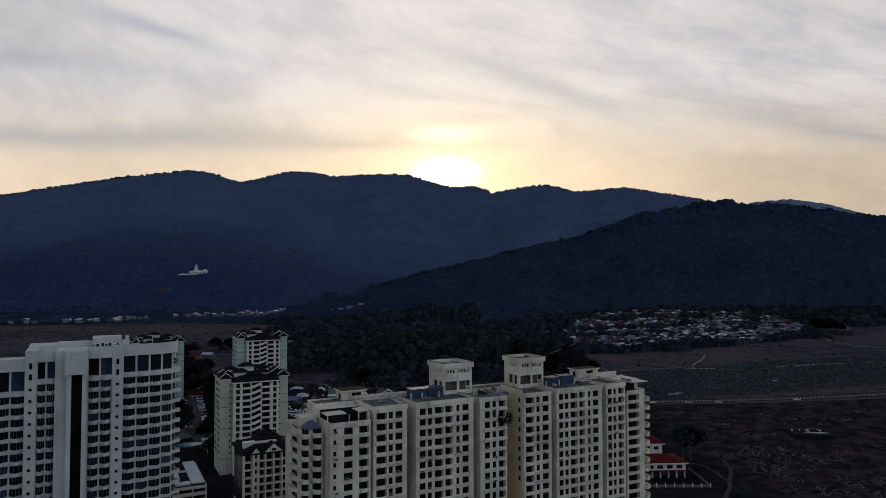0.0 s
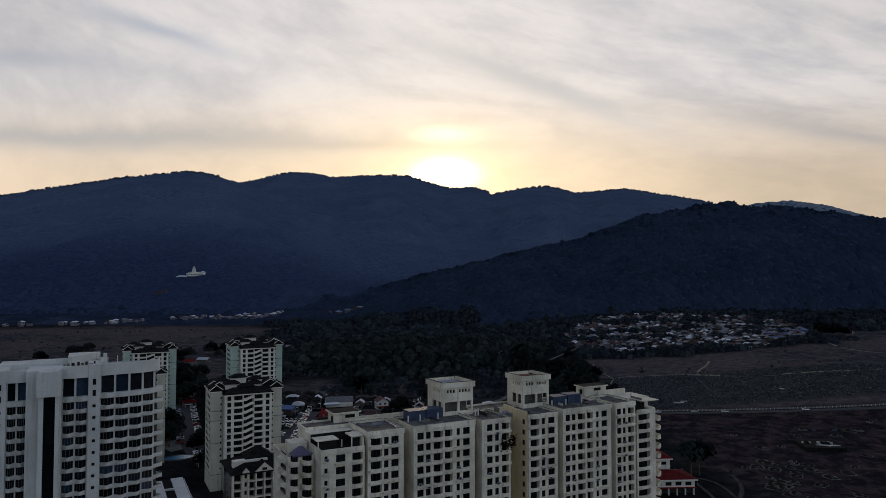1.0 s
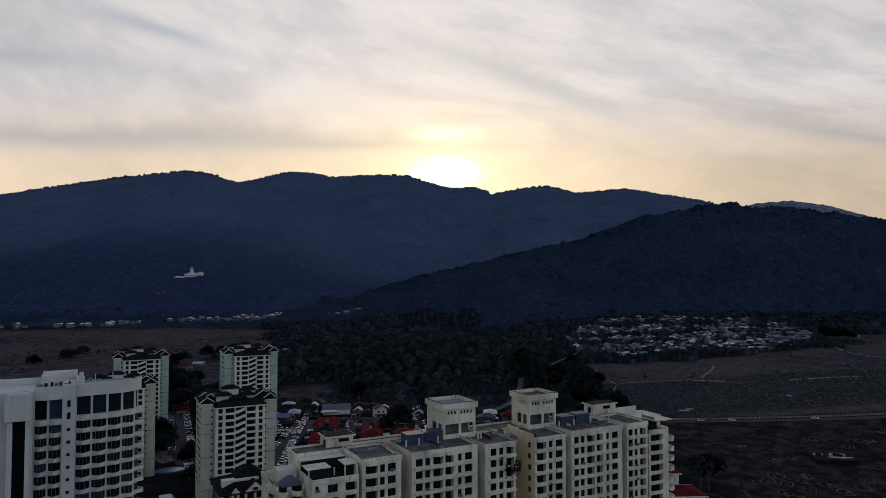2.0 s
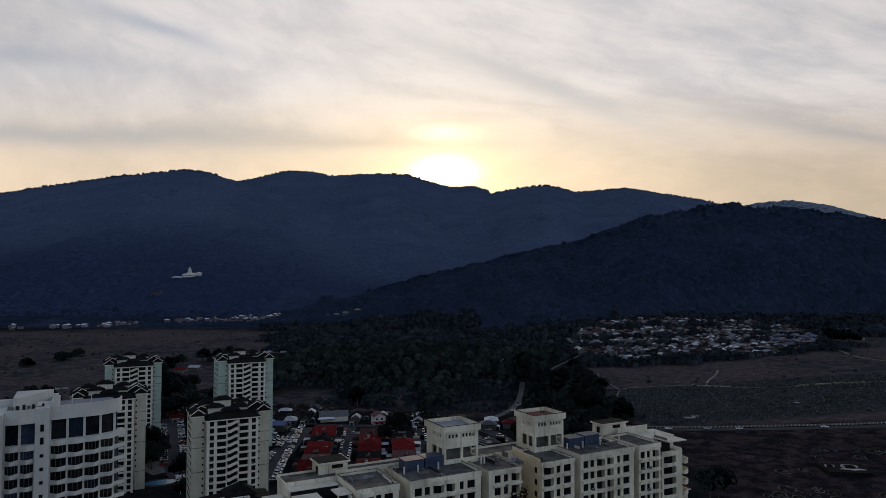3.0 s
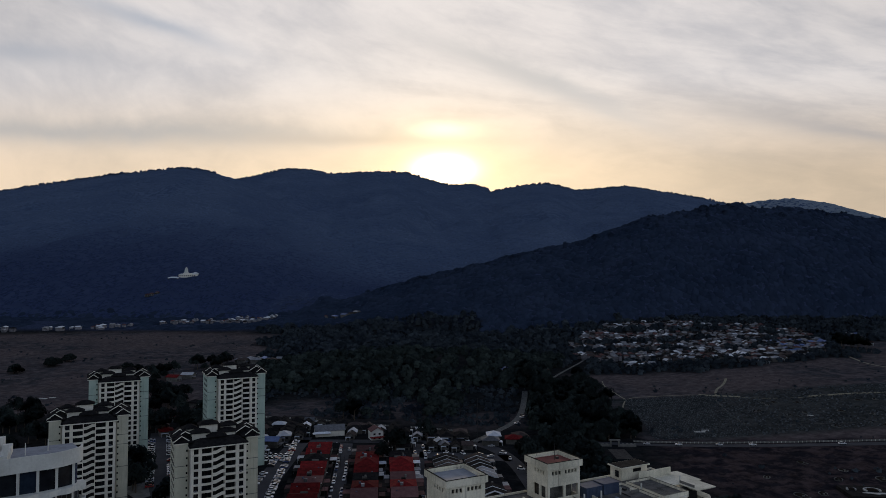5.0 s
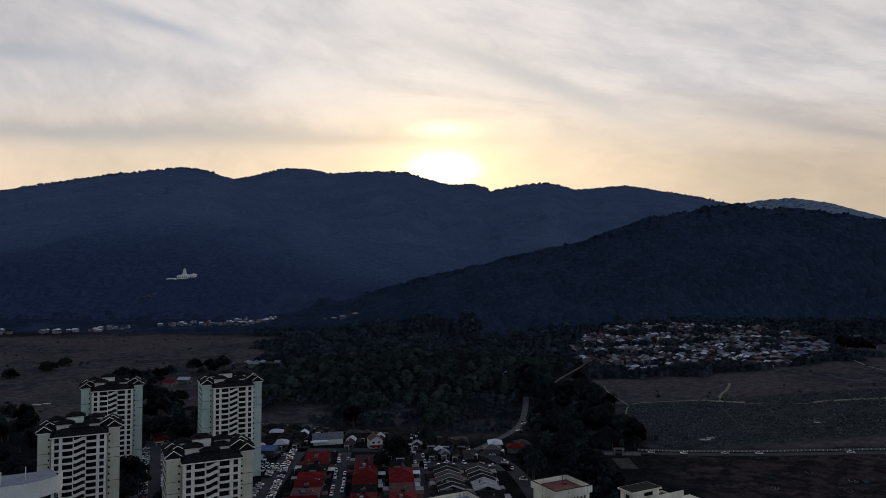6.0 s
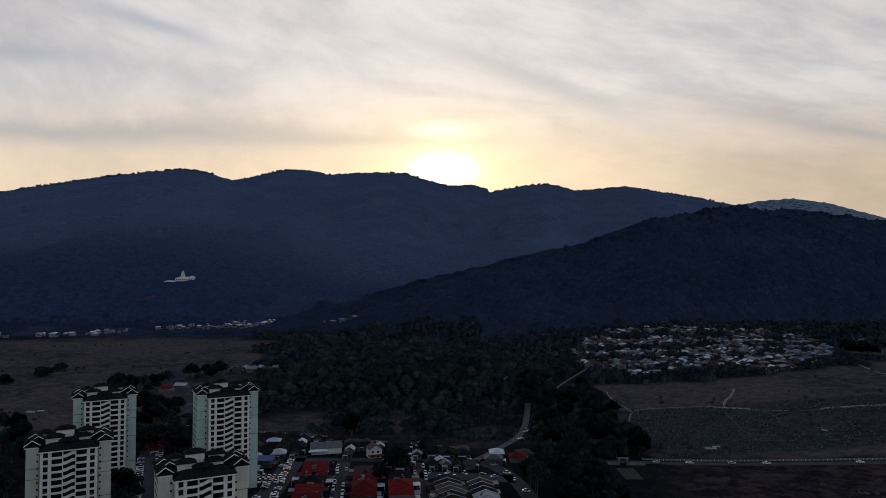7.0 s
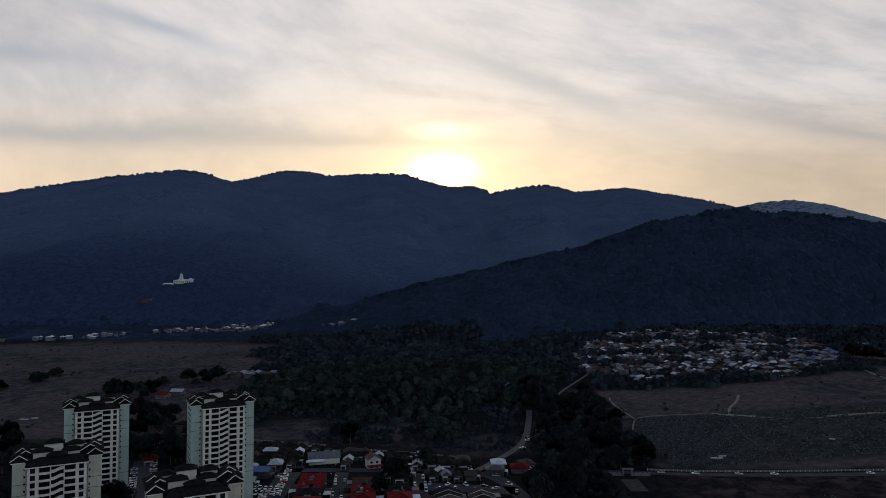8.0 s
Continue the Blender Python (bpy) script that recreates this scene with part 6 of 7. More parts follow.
def cottage_kind(roof, w, l, h, hipped, wall=None):
    wall = wall or OLDWALL
    own = tagged(new("house"), paint_words(roof) + " low house with plain pale walls", "house", "small houses")
    mb = Mesh()
    mb.box(-w / 2, w / 2, -l / 2, l / 2, -1.5, h)
    part("wall", mb, wall, own)
    r = Mesh()
    if hipped:
        r.hip(-w / 2, w / 2, -l / 2, l / 2, h, h + 2.2, over=0.7)
    else:
        r.gable(-w / 2, w / 2, -l / 2, l / 2, h, h + 2.0, over=0.6)
        for y in (-l / 2 + 0.01, l / 2 - 0.21):
            tri = Mesh()
            tri.add([(-w / 2, y, h), (w / 2, y, h), (0, y, h + 1.85), (-w / 2, y + 0.2, h), (w / 2, y + 0.2, h), (0, y + 0.2, h + 1.85)],
                    [(0, 1, 2), (5, 4, 3), (0, 2, 5, 3), (2, 1, 4, 5)])
            part("gable_wall", tri, wall, own)
    part("roof", r, roof, own)
    aw = Mesh()
    aw.box(-w / 2, w * 0.1, -l / 2 - 2.4, -l / 2 - 0.3, 2.3, 2.42)
    for q in (-w / 2 + 0.2, w * 0.1 - 0.2):
        aw.box(q - 0.07, q + 0.07, -l / 2 - 2.3, -l / 2 - 2.16, -1.5, 2.3)
    part("awning", aw, WHITESHEET if hipped or w < 7 else GREYTILE, own)
    part("window", window_mesh(1.5, 1.2), None, own, m=pose(-w / 4 - 0.7, -l / 2 - 0.12, 1.2))
    part("window", window_mesh(1.5, 1.2), None, own, m=pose(w / 4 - 0.7, -l / 2 - 0.12, 1.2))
    return own


SIZES = ((8, 10, 3.2, True), (8.5, 11, 4.0, False), (5.2, 6.2, 2.8, False))


def put_house(mat, k, x, y, turn, lift=0.0):
    key = ("cottage", mat.name, k)
    m = pose(x, y, at(x, y) + lift, 0, 0, turn)
    if key in shared:
        return copy_thing(shared[key], m)
    shared[key] = cottage_kind(mat, *SIZES[k])
    shared[key].matrix_basis = m
    return shared[key]


# the quarter behind the cross street
rng = random.Random(5)
for i in range(18):
    for j in range(6):
        x = -137 + 8.7 * i + rng.uniform(-1.4, 1.4)
        y = 497 + 8.6 * j + rng.uniform(-1.6, 1.6)
        if y > np.interp(x, [-137, -96, -53, -16, 16], [551, 543, 527, 518, 505]) or (-52 < x < -33 and y < 512) or (-92 < x < -62 and 496 < y < 527) or x > 14:
            continue
        put_house(rng.choice((D, D, D, B, D, D, B, D, G, D, WS)), rng.choice((0, 2, 2)), x, y, rng.choice((0, 0, 90, 8)))
for x, y, mat, k, a in ((-118, 470, WS, 1, 90), (-106, 478, BS, 1, 85), (-116, 488, WS, 0, 95), (-130, 482, G, 1, 90), (-124, 458, D, 0, 90), (-108, 462, WS, 2, 90), (-135, 500, G, 0, 80),
                        (-182, 506, R, 0, 30), (-190, 520, B, 1, 20), (-256, 708, R, 1, 80), (-247, 721, WS, 1, 85), (-199, 546, R, 0, 60), (-196, 600, D, 0, 70), (-172, 530, D, 0, 20), (-160, 545, G, 0, 20),
                        (-176, 560, D, 2, 10), (-150, 556, D, 0, 20), (-188, 575, B, 2, 40), (-210, 540, D, 0, 10), (-222, 520, WS, 2, 30), (33, 497, WS, 0, 0), (45, 488, R, 0, 85), (30, 484, G, 0, 90), (-6, 472, D, 2, 5), (1, 474, G, 2, 8), (8, 471, D, 2, 0), (15, 473, B, 2, 95), (-24, 470, D, 0, 5), (-22, 479, WS, 2, 90), (-31, 472, B, 2, 5), (-2, 480, WS, 2, 10), (10, 479, D, 2, 80), (50, 496, B, 0, 10), (-225, 640, G, 2, 80)):
    put_house(mat, k, x, y, a)
# a long pale hall
hall = thing("hall", pose(-75, 509, 0, 0, 0, 15) @ Matrix.Scale(0.85, 4), "long pale hall with a grey metal roof", "hall")
mb = Mesh()
mb.box(-11, 11, -7, 7, -0.5, 4.2)
part("wall", mb, PALE, hall)
mb = Mesh()
mb.gable(-11, 11, -7, 7, 4.2, 7.4, over=0.8, along="x")
part("roof", mb, GREYTILE, hall)
mb = Mesh()
mb.hip(-13, 0, -10.5, -7.2, 3.0, 4.4, over=0.4)
part("porch_roof", mb, WHITESHEET, hall)
# the white two-storey house with a red gable
villa = thing("villa", pose(-43, 497, 0, 0, 0, 20) @ Matrix.Scale(0.78, 4), "white two-storey house with a red gabled roof", "house")
mb = Mesh()
mb.box(-5, 5, -5, 6, -0.5, 7.0)
mb.add([(-5, -5, 7), (5, -5, 7), (0, -5, 10.0), (-5, 6, 7), (5, 6, 7), (0, 6, 10.0)], [(0, 1, 2), (5, 4, 3), (0, 2, 5, 3), (2, 1, 4, 5)])
part("wall", mb, WHITE, villa)
mb = Mesh()
mb.gable(-5, 5, -5, 6, 7.05, 10.3, over=0.6, thick=0.22)
part("roof", mb, DULLRED, villa)
for u in (-3.4, 0.9):
    for z in (1.0, 4.4):
        part("window", window_mesh(1.8, 1.5), None, villa, m=pose(u, -5.14, z))
mb = Mesh()
mb.box(-6.5, 6.5, -10, -5.2, 3.0, 3.25)
part("porch_roof", mb, REDTILE, villa)

# the village at the foot of the hill: the nearer houses singly, the rest as one mass
rng = random.Random(9)
farther = Mesh()
TONES = [B, D, G, WS, DR, BS]


def mass_house(mb, mat, x, y, w, l, h):
    z = at(x, y)
    mb.box(x - w, x + w, y - l, y + l, z - 3, z + h, 6)
    k = TONES.index(mat)
    if rng.random() < 0.5:
        mb.hip(x - w, x + w, y - l, y + l, z + h, z + h + 1.8, k, over=0.6)
    else:
        mb.gable(x - w, x + w, y - l, y + l, z + h, z + h + 1.6, k, over=0.5, along=rng.choice("xy"))


n, tries = 0, 0
taken = []
while n < 980 and tries < 30000:
    tries += 1
    x, y = rng.uniform(150, 491), rng.uniform(750, 1125)
    if not bool(village_zone(np.array([x]), np.array([y]))[0]) or float(wave(x, y, 55, 71)) < -0.3 or any(abs(x - a) < 5.2 and abs(y - b) < 5.8 for a, b in taken):
        continue
    taken.append((x, y))
    blue = x > 378 and y < 905
    mat = rng.choice((BS, BS, G, G, DR, D, D, G) if blue else (B, DR, D, G, WS, G, D, D, B, G, DR, G, D, WS))
    n += 1
    if y < 818:
        put_house(mat, rng.choice((2, 2, 2, 0)), x, y, rng.uniform(-25, 25) + rng.choice((0, 90)), rng.uniform(0, 0.6))
        continue
    mass_house(farther, mat, x, y, rng.uniform(1.5, 3.2), rng.uniform(1.8, 4.0), rng.uniform(2.2, 5.6))
tagged(new("village_houses", farther.data("village_houses", *TONES, VILLAGEWALL)), "crowded low houses with red, grey and blue roofs", "houses", kind="stuff")
# the settlement along the foot of the mountain
foothill = Mesh()
for i in range(125):
    x = rng.uniform(-720, -300)
    if rng.random() < 0.55 and (x < -590 or -560 < x < -500):
        continue
    y = float(hamlet_line(x)) + rng.triangular(-26, 22, -2)
    if i > 92:
        x, y = rng.uniform(-410, -310), rng.uniform(1300, 1352)
    elif i > 86:
        x, y = rng.uniform(-400, -365), rng.uniform(1372, 1400)
    mass_house(foothill, rng.choice((G, G, WS, G, DR, WS, D)), x, y, rng.uniform(2.0, 4.0), rng.uniform(2.4, 4.4), rng.uniform(2.4, 6.0))
tagged(new("foothill_houses", foothill.data("foothill_houses", *TONES, VILLAGEWALL)), "scattered pale and grey-roofed houses below the wooded mountain", "houses", kind="stuff")
for x, y in ((-205, 1265), (-190, 1268), (-172, 1262), (-160, 1266), (-150, 1262), (538, 956), (550, 962), (564, 957), (520, 884), (512, 909), (545, 940), (530, 925), (60, 702), (69, 706), (78, 712), (90, 722), (98, 727), (86, 733), (-220, 812), (-212, 820), (-205, 811), (-196, 818), (-188, 813), (-226, 822), (-182, 822), (-208, 830)):
    put_house(rng.choice((BS, G, B, DR, G)), rng.randrange(3), x, y, rng.uniform(0, 90), 0.4)

# ---- the hillside temple ----
tm = thing("temple", pose(-582, 1606, at(-582, 1600) + 6.5, 0, 0, 6), "white hillside temple with a stepped central tower", "temple")
for q in ((-34, -12, -16, -6, -12, -6.5), (-14, 26, -6, 10, -8, 1.0), (-6, 12, -2, 12, 1.0, 4.0)):
    mb = Mesh()
    mb.box(*q)
    part("terrace", mb, PALE, tm)
tw = Mesh()
for a, z in ((4.2, 6), (3.2, 10), (2.6, 13.5), (2.1, 16), (1.0, 18)):
    tw.box(-a, a, -a + 5, a + 5, -2, z)
part("stepped_tower", tw, WHITE, tm)
for q, z0, z1 in (((-34, -12, -16, -6), -6.5, -4.0), ((15, 26, -2, 10), 3.0, 6.5), ((-13, -6, -4, 8), 1.0, 3.0)):
    if z0 == 3.0:
        mb = Mesh()
        mb.box(q[0] + 0.5, q[1] - 0.5, q[2] + 0.5, q[3] - 0.5, 1.0, 3.0)
        part("pavilion", mb, WHITE, tm)
    mb = Mesh()
    mb.hip(*q, z0, z1, over=1.0)
    part("roof", mb, WHITESHEET, tm)
for i in range(8):
    part("window", window_mesh(2.2, 2.4), None, tm, m=pose(-12 + 4.6 * i, -6.2, -3.2))
for x, y in ((-612, 1497), (-603, 1503), (-619, 1492)):
    put_house(DR, 0, x, y, 12, 0.5)

# ---- the red-roofed shrine beside the dirt path ----
sh = thing("shrine", pose(100, 309, at(100, 309), 0, 0, 4), "white two-storey shrine with stacked red tiled roofs", "shrine")
mb = Mesh()
mb.box(-14, 9, 0, 14, 3.4, 6.6)
mb.box(-8, 5, 17, 32, -0.5, 11.0)
part("wall", mb, PALE, sh)
# porch shade is put into a darker wall colour here
mb = Mesh()
mb.box(-13.5, 8.5, 3.0, 14, -0.5, 3.4)
part("porch_wall", mb, OLDWALL, sh, "wall under the porch, coloured grey for its shade")
for i in range(7):
    mb = Mesh()
    mb.box(-13.8 + 3.7 * i, -13.3 + 3.7 * i, 0.2, 0.8, -0.5, 3.4)
    part("porch_column", mb, WHITE, sh)
for a, b, c, e, z, h, o in ((-14, 9, 0, 14, 6.6, 2.6, 1.0), (-8, 5, 17, 32, 11.0, 4.2, 1.0)):
    mb = Mesh()
    mb.hip(a, b, c, e, z, z + h, over=o)
    roof = part("roof", mb, REDTILE, sh)
    for q in ((a - o, b + o, c - o - 0.05, c - o + 0.15), (a - o, b + o, e + o - 0.15, e + o + 0.05)):
        mb = Mesh()
        mb.box(*q, z - 0.15, z + 0.3)
        part("fascia", mb, PALE, roof, "white roof edge")
band_ = Mesh()
band_.box(-14.6, 9.6, -0.7, -0.05, 3.2, 3.6)
part("canopy", band_, REDTILE, sh, "red canopy over the porch")
for i in range(5):
    part("window", window_mesh(2.6, 1.5, mullions=2), None, sh, m=pose(-12.8 + 4.4 * i, -0.14, 4.3))
for i in range(3):
    part("window", window_mesh(2.2, 1.4), None, sh, m=pose(-7 + 4.0 * i, 16.86, 8.4))
wl = thing("compound_wall", pose(100, 296, at(100, 296)), "pale compound wall with posts round the shrine yard", "wall")
mb = Mesh()
mb.box(-24, 15, 0, 0.25, -0.5, 1.1), mb.box(14.75, 15, 0.3, 27, -0.5, 1.1)
part("wall", mb, CONCRETE, wl)
for i in range(11):
    mb = Mesh()
    mb.box(-24 + 3.86 * i, -23.6 + 3.86 * i, -0.08, 0.33, -0.5, 1.7)
    part("post", mb, PALE, wl)

# ---- vehicles ----


def car_kind(paint, label, tall=0.0):
    own = tagged(new("car"), label, "car", "parked cars")
    b = Mesh()
    side = [(-2.1, 0.35), (-2.1, 0.75), (-1.9, 0.88), (-1.0, 0.95), (1.75, 0.98), (2.1, 0.9), (2.15, 0.35)]
    n = len(side)
    b.add([(x, y, z) for y in (-0.85, 0.85) for x, z in side], [tuple(range(n)), tuple(range(2 * n - 1, n - 1, -1))] + [(i, n + i, n + (i + 1) % n, (i + 1) % n) for i in range(n)])
    roof = [(-0.3, 1.38 + tall), (1.15, 1.40 + tall)]
    b.add([(x, y, z + dz) for dz in (0.0, 0.05) for x, z, y in ((roof[0][0], roof[0][1], -0.62), (roof[1][0], roof[1][1], -0.62), (roof[1][0], roof[1][1], 0.62), (roof[0][0], roof[0][1], 0.62))],
          [(3, 2, 1, 0), (4, 5, 6, 7), (0, 1, 5, 4), (1, 2, 6, 5), (2, 3, 7, 6), (3, 0, 4, 7)])
    part("body", b, paint, own)
    g = Mesh()
    g.add([(-1.05, -0.78, 0.94), (1.78, -0.78, 0.97), (1.78, 0.78, 0.97), (-1.05, 0.78, 0.94), (-0.3, -0.6, 1.38 + tall), (1.15, -0.6, 1.40 + tall), (1.15, 0.6, 1.40 + tall), (-0.3, 0.6, 1.38 + tall)],
          [(0, 1, 5, 4), (1, 2, 6, 5), (2, 3, 7, 6), (3, 0, 4, 7)])
    part("glasshouse", g, GLASS, own)
    if "wheel" not in shared:
        w = Mesh()
        w.tube((0, -0.1, 0), (0, 0.1, 0), 0.31, 10)
        shared["wheel"] = w.data("wheel", TYRE)
    for x in (-1.35, 1.35):
        for y in (-0.78, 0.78):
            part("wheel", shared["wheel"], None, own, m=pose(x, y, 0.31))
    return own


car_stock = [[car_kind(p, w + " parked car", t), False] for p, w, t in
             ((CARS[0], "white hatchback", 0.0), (CARS[0], "tall white van-like", 0.35), (CARS[1], "silver saloon", 0.0), (CARS[2], "black saloon", 0.0), (CARS[3], "dark red hatchback", 0.0), (CARS[4], "dark blue", 0.1))]
rng = random.Random(21)


def put_car(x, y, turn, z=None):
    k = rng.choice((0, 0, 0, 1, 1, 2, 2, 2, 3, 4, 5))
    item = car_stock[k]
    m = pose(x, y, (at(x, y) + 0.18) if z is None else z, 0, 0, turn)
    if item[1]:
        copy_thing(item[0], m)
    else:
        item[1], item[0].matrix_basis = True, m


for i in range(44):
    if rng.random() < 0.75:
        put_car(-84.9 + street_lean(372 + 2.7 * i) + rng.uniform(-0.3, 0.3), 372 + 2.7 * i, rng.choice((0, 180)) + rng.uniform(-4, 4))
for i in range(30):
    if rng.random() < 0.6:
        put_car(-95.3 + rng.uniform(-0.3, 0.3), 400 + 2.9 * i, rng.choice((0, 180)) + rng.uniform(-4, 4))
for x in (-55.4, -50.2, -10.8, -5.2):
    for i in range(19):
        if rng.random() < 0.6:
            put_car(x + street_lean(376 + 5.8 * i) + rng.uniform(-0.3, 0.3), 376 + 5.8 * i, 95 + rng.choice((0, 180)) + rng.uniform(-3, 3))
for i in range(26):
    a = i / 25
    for s in (-1, 1):
        if rng.random() < 0.75:
            x, y = -142 - 43 * a, 400 + 105 * a
            put_car(x + s * 5.2 * 0.9, y + s * 5.2 * 0.44, 27 + rng.choice((0, 180)) + rng.uniform(-5, 5))
for x, y in ((128, 484), (147, 481), (171, 477.5), (190, 474), (240, 465.5), (318, 457), (400, 453)):
    put_car(x, y, rng.choice((-10, 170)))
for x, y in ((-8, 463), (-3, 455), (2, 462), (6, 454), (12, 461), (17, 453), (22, 459), (28, 455), (30, 478), (36, 462), (39, 450), (43, 430), (15, 491), (4, 489), (-20, 490), (-35, 489), (-110, 490), (-104, 502), (-124, 505), (59, 560), (60, 566), (53, 540)):
    put_car(x, y, rng.uniform(0, 180))
for i in range(16):
    put_car(-112 + 2.9 * (i % 8), 446 + 9 * (i // 8), 90 + rng.uniform(-4, 4))

# ---- walls, fences, gate ----


def post_fence(name, pts, gap, label, h=1.0):
    own = thing(name, pose(0, 0, 0), label, "fence")
    if "post" not in shared:
        mb = Mesh()
        mb.box(-0.12, 0.12, -0.12, 0.12, -0.8, h)
        shared["post"] = mb.data("post", PALE)
    low = Mesh()
    for (ax, ay), (bx, by) in zip(pts[:-1], pts[1:]):
        n = max(1, int(math.hypot(bx - ax, by - ay) / gap))
        for i in range(n):
            x, y = ax + (bx - ax) * i / n, ay + (by - ay) * i / n
            x2, y2 = ax + (bx - ax) * (i + 1) / n, ay + (by - ay) * (i + 1) / n
            part("post", shared["post"], None, own, m=pose(x, y, at(x, y)))
            z, z2 = at(x, y), at(x2, y2)
            low.add([(x, y, z - 0.5), (x2, y2, z2 - 0.5), (x2, y2, z2 + 1.0), (x, y, z + 1.0), (x, y + 0.15, z - 0.5), (x2, y2 + 0.15, z2 - 0.5), (x2, y2 + 0.15, z2 + 1.0), (x, y + 0.15, z + 1.0)],
                    [(0, 1, 2, 3), (7, 6, 5, 4), (3, 2, 6, 7)])
    part("low_wall", low, CONCRETE, own)
    return own


post_fence("wall_fence", [(-132, 560), (-96, 553), (-53, 536), (-16, 527), (14, 516)], 2.6, "low wall with pale posts behind the houses")
post_fence("wall_fence", [(122, 491), (190, 480), (259, 468), (340, 461), (470, 456)], 2.4, "low wall with pale posts along the graveyard road")
gate = thing("gate", pose(107, 480, at(107, 480), 0, 0, -2), "white graveyard gate with low side walls", "gate")
mb = Mesh()
mb.box(-2.9, -2.1, -0.5, 0.5, -0.5, 3.6), mb.box(2.1, 2.9, -0.5, 0.5, -0.5, 3.6), mb.box(-3.3, 3.3, -0.6, 0.6, 3.6, 4.4)
part("arch", mb, CONCRETE, gate)
for s in (-1, 1):
    for i in range(8):
        mb = Mesh()
        x = s * (3.8 + 1.25 * i)
        mb.box(x - 0.62, x + 0.62, -0.25, 0.25, -0.5, 1.5 + (0.5 if i % 2 else 0))
        part("side_wall", mb, CONCRETE, gate)
yard = Mesh()
yard.box(101, 111, 452, 473, -0.5, 0.12)
tagged(new("pavement", yard.data("pavement", MUDPATH)), "dull trodden yard before the gate", "pavement", kind="structure")

# ---- graves ----
r = np.random.RandomState(3)
mb = Mesh()
for i in range(190):
    for j in range(58):
        x = 80 + 1.75 * i + 1.15 * j
        y = 497 + 2.3 * j
        inner = x < np.interp(y, [499, 521, 529, 566, 605, 640], [205, 209, 207, 212, 219, 227])
        if y > 628 + wave(np.array(x), np.array(y), 60, 4) * 4 or x > 390 or x < 138 + 0.1 * (y - 500) or r.rand() < (0.12 if inner else 0.62) or wave(np.array(x), np.array(y), 45, 14) > 1.15:
            continue
        k = 0.3 if inner else 0.9
        x, y = x + r.uniform(-k, k), y + r.uniform(-k, k)
        z = at(x, y)
        s = r.uniform(0.45, 0.85) if inner else r.uniform(0.5, 1.25)
        mb.box(x - 0.6 * s, x + 0.6 * s, y + 0.5, y + 0.72, z - 0.3, z + 0.85 * s)
        if r.rand() < 0.5:
            mb.box(x - 0.55 * s, x + 0.55 * s, y - 0.7, y + 0.5, z - 0.3, z + 0.2)
tagged(new("graves", mb.data("graves", GRAVE)), "rows of small grey gravestones on dry grass", "graves", kind="stuff")


def omega_kind(mat, s):
    """A horseshoe-shaped hillside tomb: a curved kerb round a mound with a headstone and a paved court."""
    own = tagged(new("tomb"), "pale horseshoe-shaped tomb on dry grass", "tomb", "horseshoe tombs")
    k = Mesh()
    ring = [(math.cos(a) * 4.2 * s, math.sin(a) * 5.0 * s) for a in np.linspace(radians(-35), radians(215), 17)]
    k.strip(ring[::-1], [(x * (1 - 0.34 / 4.2 / s), y * (1 - 0.34 / 5.0 / s)) for x, y in ring[::-1]], -0.5, 0.3)
    part("kerb", k, mat, own)
    m = Mesh()
    dome = [[(math.cos(a) * q * 3.0 * s, math.sin(a) * q * 3.4 * s + 0.5, h) for a in np.linspace(0, 2 * math.pi, 13)[:-1]] for q, h in ((1.0, -0.3), (0.8, 0.4), (0.4, 0.8))]
    m.add([p for ring_ in dome for p in ring_], [(i + 12 * j, (i + 1) % 12 + 12 * j, (i + 1) % 12 + 12 * (j + 1), i + 12 * (j + 1)) for j in range(2) for i in range(12)] + [tuple(range(24, 36))])
    part("mound", m, MOUND, own)
    h = Mesh()
    h.box(-1.0 * s, 1.0 * s, -3.1 * s, -2.8 * s, -0.3, 0.75)
    part("headstone", h, mat, own)
    c = Mesh()
    for q in ((-3.4 * s, 3.4 * s, -6.5 * s, -6.2 * s), (-3.4 * s, -3.1 * s, -6.2 * s, -3.3 * s), (3.1 * s, 3.4 * s, -6.2 * s, -3.3 * s)):
        e = Mesh()
        e.box(*q, -0.5, 0.26)
        part("court_kerb", e, mat, own)
    c.box(-3.1 * s, 3.1 * s, -6.2 * s, -3.3 * s, -0.5, 0.1)
    part("court", c, MOUND, own)
    return own


MOUND = material("grassy_mound", (0.016, 0.014, 0.012), (0.034, 0.026, 0.022), 0.95, 0.3, 3.0, 0.3, spec=0.0)
omegas = [omega_kind(OLDSTONE, 0.7), omega_kind(OLDSTONE, 0.5), omega_kind(CONCRETE, 0.42)]
rng = random.Random(31)
sites = [(174, 388), (186, 390), (215, 423), (171, 416), (261, 432), (288, 497), (164, 358), (177, 357), (171, 351), (153, 334), (149, 309), (157, 305), (179, 300), (187, 302),
         (167, 289), (147, 319), (153, 324), (231, 366)]
for x0, x1, y0, y1, k in ((148, 184, 318, 362, 20), (142, 200, 282, 314, 14), (190, 300, 330, 440, 14), (225, 420, 500, 600, 26), (300, 520, 330, 640, 16)):
    sites += [(rng.uniform(x0, x1), rng.uniform(y0, y1)) for _ in range(k)]
n = 0
for x, y in sites:
    if abs(y - np.interp(x, [122, 190, 259, 340, 480], [485, 474, 462, 455, 450])) < 13 or (192 < x < 226 and 374 < y < 400):
        continue
    m = pose(x, y, at(x, y), 0, 0, rng.uniform(-60, 60))
    if n < 3:
        omegas[n].matrix_basis = m
    else:
        copy_thing(omegas[rng.choice((0, 0, 1, 1, 2))], m)
    n += 1
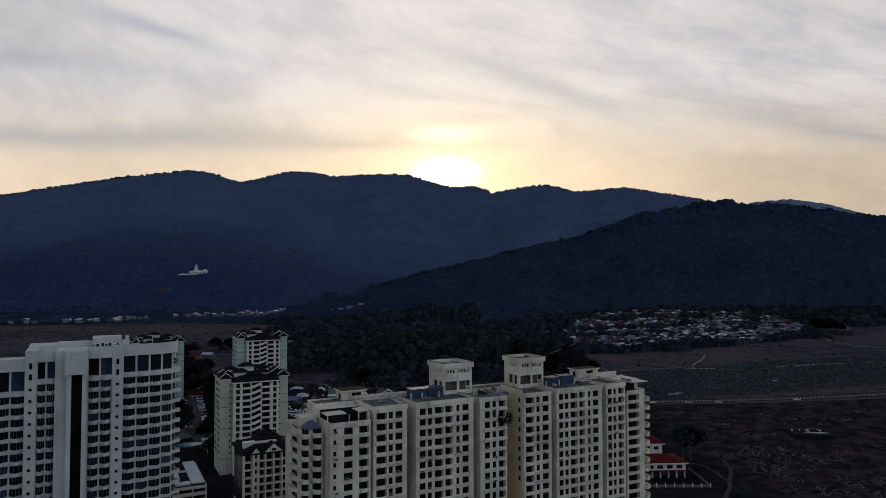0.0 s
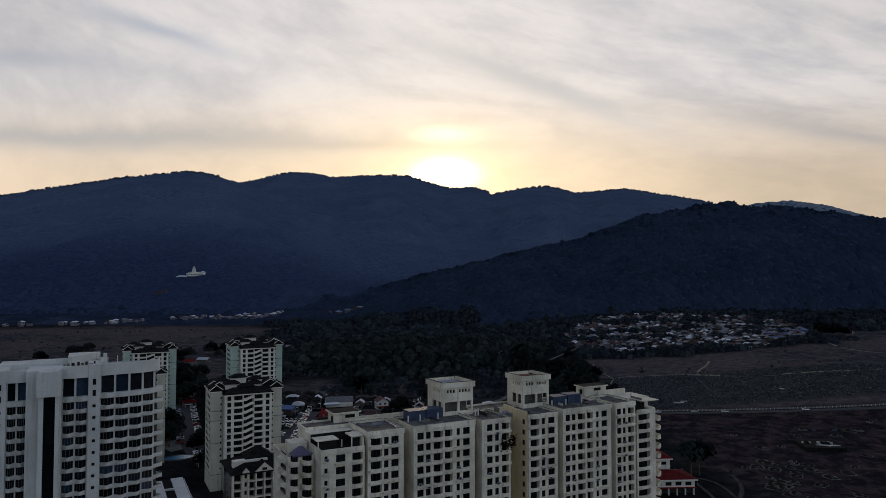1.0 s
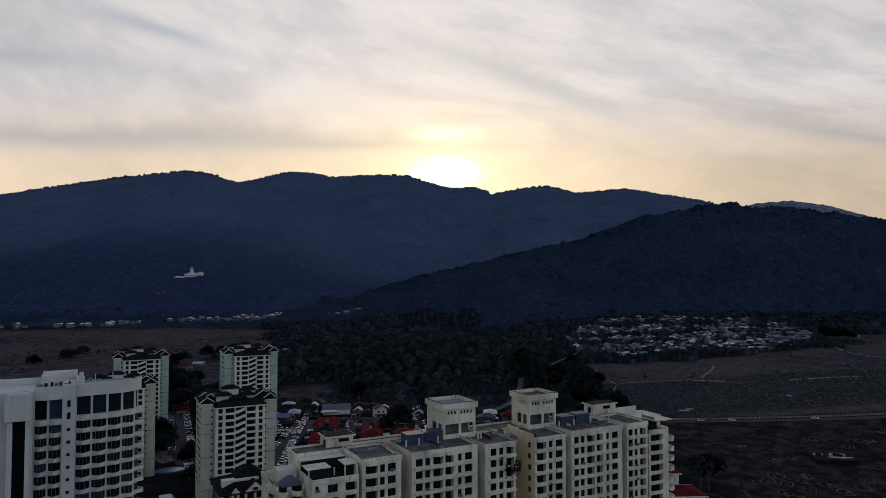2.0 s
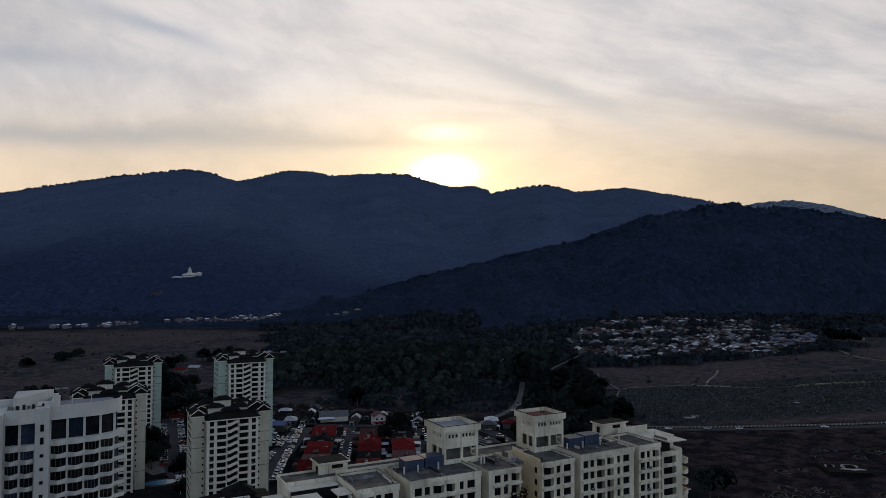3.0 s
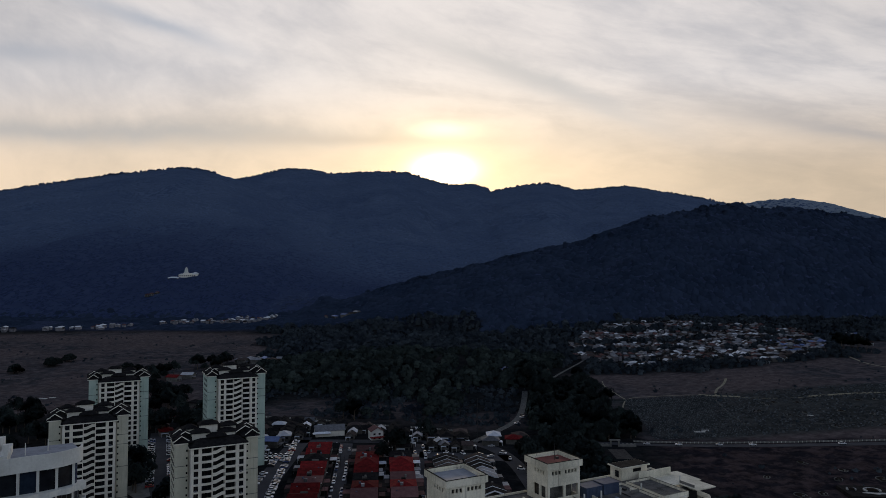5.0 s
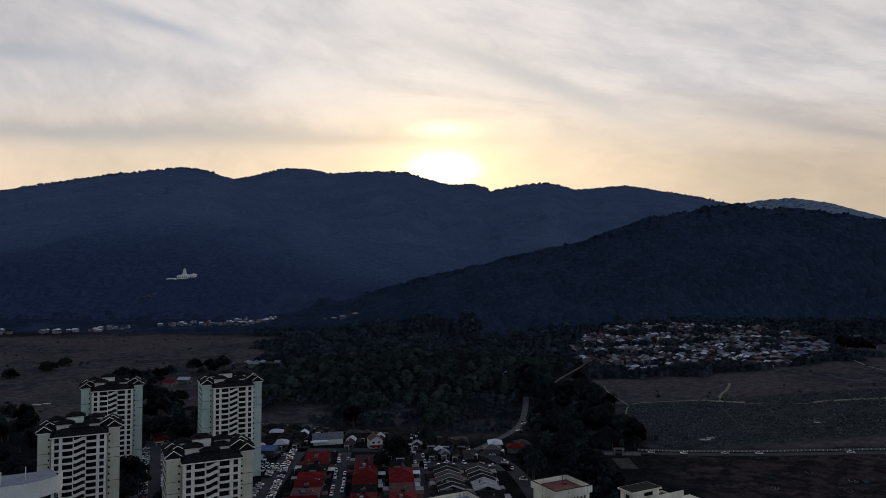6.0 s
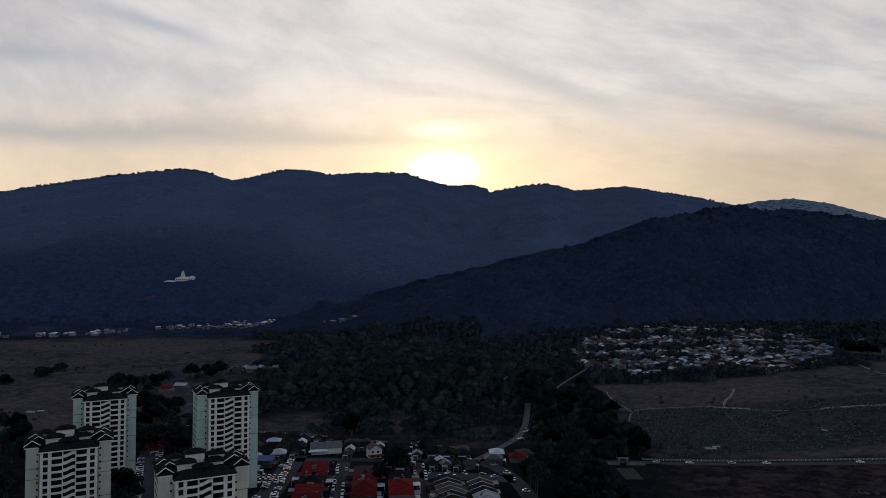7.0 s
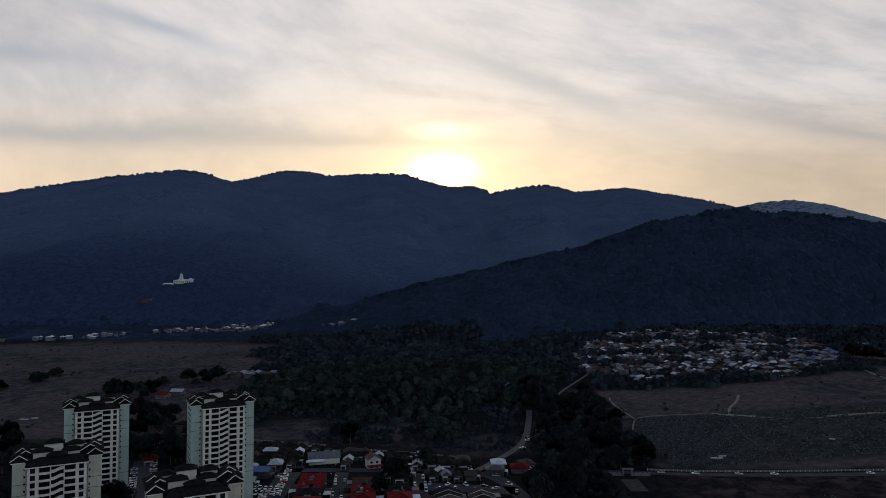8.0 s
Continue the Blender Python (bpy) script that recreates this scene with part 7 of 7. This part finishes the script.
# the large tomb on a dark paved terrace
tb = thing("mausoleum", pose(209, 386, at(209, 386) + 1.6, 0, 0, -6), "large pale horseshoe tomb with winged forecourt on a dark terrace", "tomb")
mb = Mesh()
mb.box(-14, 6.5, -8, 9, -2.0, 0.3)
part("terrace", mb, DARKTILE, tb)
for cx, cy, k in ((-0.6, 1.5, 0.72), (-10.0, 2.0, 0.42)):
    arc = [(cx + math.cos(a) * 5.6 * k, cy + math.sin(a) * 4.2 * k) for a in np.linspace(radians(215), radians(-35), 19)]
    mb = Mesh()
    mb.strip(arc, [(cx + (x - cx) * 0.82, cy + (y - cy) * 0.80) for x, y in arc], 0.3, 1.0)
    part("kerb", mb, GRAVEWHITE, tb, "pale curved tomb wall")
    mb = Mesh()
    mb.prism([(cx - 3.2 * k, cy - 1.0 * k), (cx + 3.2 * k, cy - 1.0 * k), (cx + 2.2 * k, cy + 2.4 * k), (cx - 2.2 * k, cy + 2.4 * k)], 0.3, 1.2)
    part("mound", mb, MOUND, tb)
mb = Mesh()
mb.prism([(-7.0, -2.6), (-2.2, -3.8), (-0.6, -4.8), (1.0, -3.8), (5.6, -3.2), (3.0, -1.8), (-0.6, -2.4), (-4.0, -1.6)], 0.3, 0.6)
part("forecourt", mb, GRAVEWHITE, tb, "pale winged forecourt")
for x, y, w in ((172, 512, 7), (177, 515, 5), (259, 536, 3.5), (-333, 626, 7), (-327, 630, 5)):
    s = thing("tomb_slab", pose(x, y, at(x, y), 0, 0, rng.uniform(-10, 10)), "pale flat tomb slab among gravestones", "tomb", "flat tombs")
    mb = Mesh()
    mb.box(-w / 2, w / 2, -1.0, 1.0, -0.8, 0.5)
    part("slab", mb, GRAVEWHITE, s)

# ---- pool garden by the towers ----
pool = thing("swimming_pool", pose(-136, 368, 0.0, 0, 0, 27), "blue kidney-shaped swimming pool in a paved deck", "pool")
mb = Mesh()
mb.prism([(math.cos(a) * 10, math.sin(a) * 6.5) for a in np.linspace(0, 2 * math.pi, 25)[:-1]], -0.5, 0.25)
part("deck", mb, BROWNTILE, pool)
mb = Mesh()
mb.prism([(math.cos(a) * (7 + 0.8 * math.cos(2 * a)), math.sin(a) * 4.2) for a in np.linspace(0, 2 * math.pi, 33)[:-1]], 0.1, 0.30)
part("water", mb, WATER, pool)
yard = Mesh()
yard.prism([(-161, 396), (-145, 380), (-139, 388), (-152, 407)], -0.4, 0.14)
tagged(new("pavement", yard.data("pavement", CONCRETE)), "pale concrete yard beside the towers", "pavement", kind="structure")
cn = thing("walkway_roof", pose(-123, 361, 0, 0, 0, 27), "white covered walkway beside the pool", "canopy")
mb = Mesh()
mb.box(-2.2, 2.2, -11, 11, 3.0, 3.25)
part("roof", mb, WHITESHEET, cn)
for y in (-10, -5, 0, 5, 10):
    for x in (-1.9, 1.9):
        mb = Mesh()
        mb.box(x - 0.12, x + 0.12, y - 0.12, y + 0.12, -0.5, 3.0)
        part("post", mb, WHITE, cn)
pole = thing("lattice_mast", pose(22.5, 498, 0), "thin tall grey radio mast", "mast")
mb = Mesh()
mb.tube((0, 0, -0.5), (0, 0, 26), 0.22, 6, 0, 0.1)
part("shaft", mb, FRAME, pole)
for i in range(14):
    x, y = -60 + (3.8 if i % 2 else -3.8), 372 + 8.5 * i
    lamp = thing("street_lamp", pose(x, y, 0, 0, 0, 180 if i % 2 else 0), "grey metal street lamp", "street lamp", "street lamps")
    mb = Mesh()
    mb.tube((0, 0, -0.3), (0, 0, 7.5), 0.09, 6, 0, 0.06), mb.tube((0, 0, 7.4), (1.6, 0, 7.9), 0.05)
    part("pole", mb, FRAME, lamp)
    mb = Mesh()
    mb.box(1.3, 2.0, -0.15, 0.15, 7.8, 7.98)
    part("head", mb, WHITE, lamp)
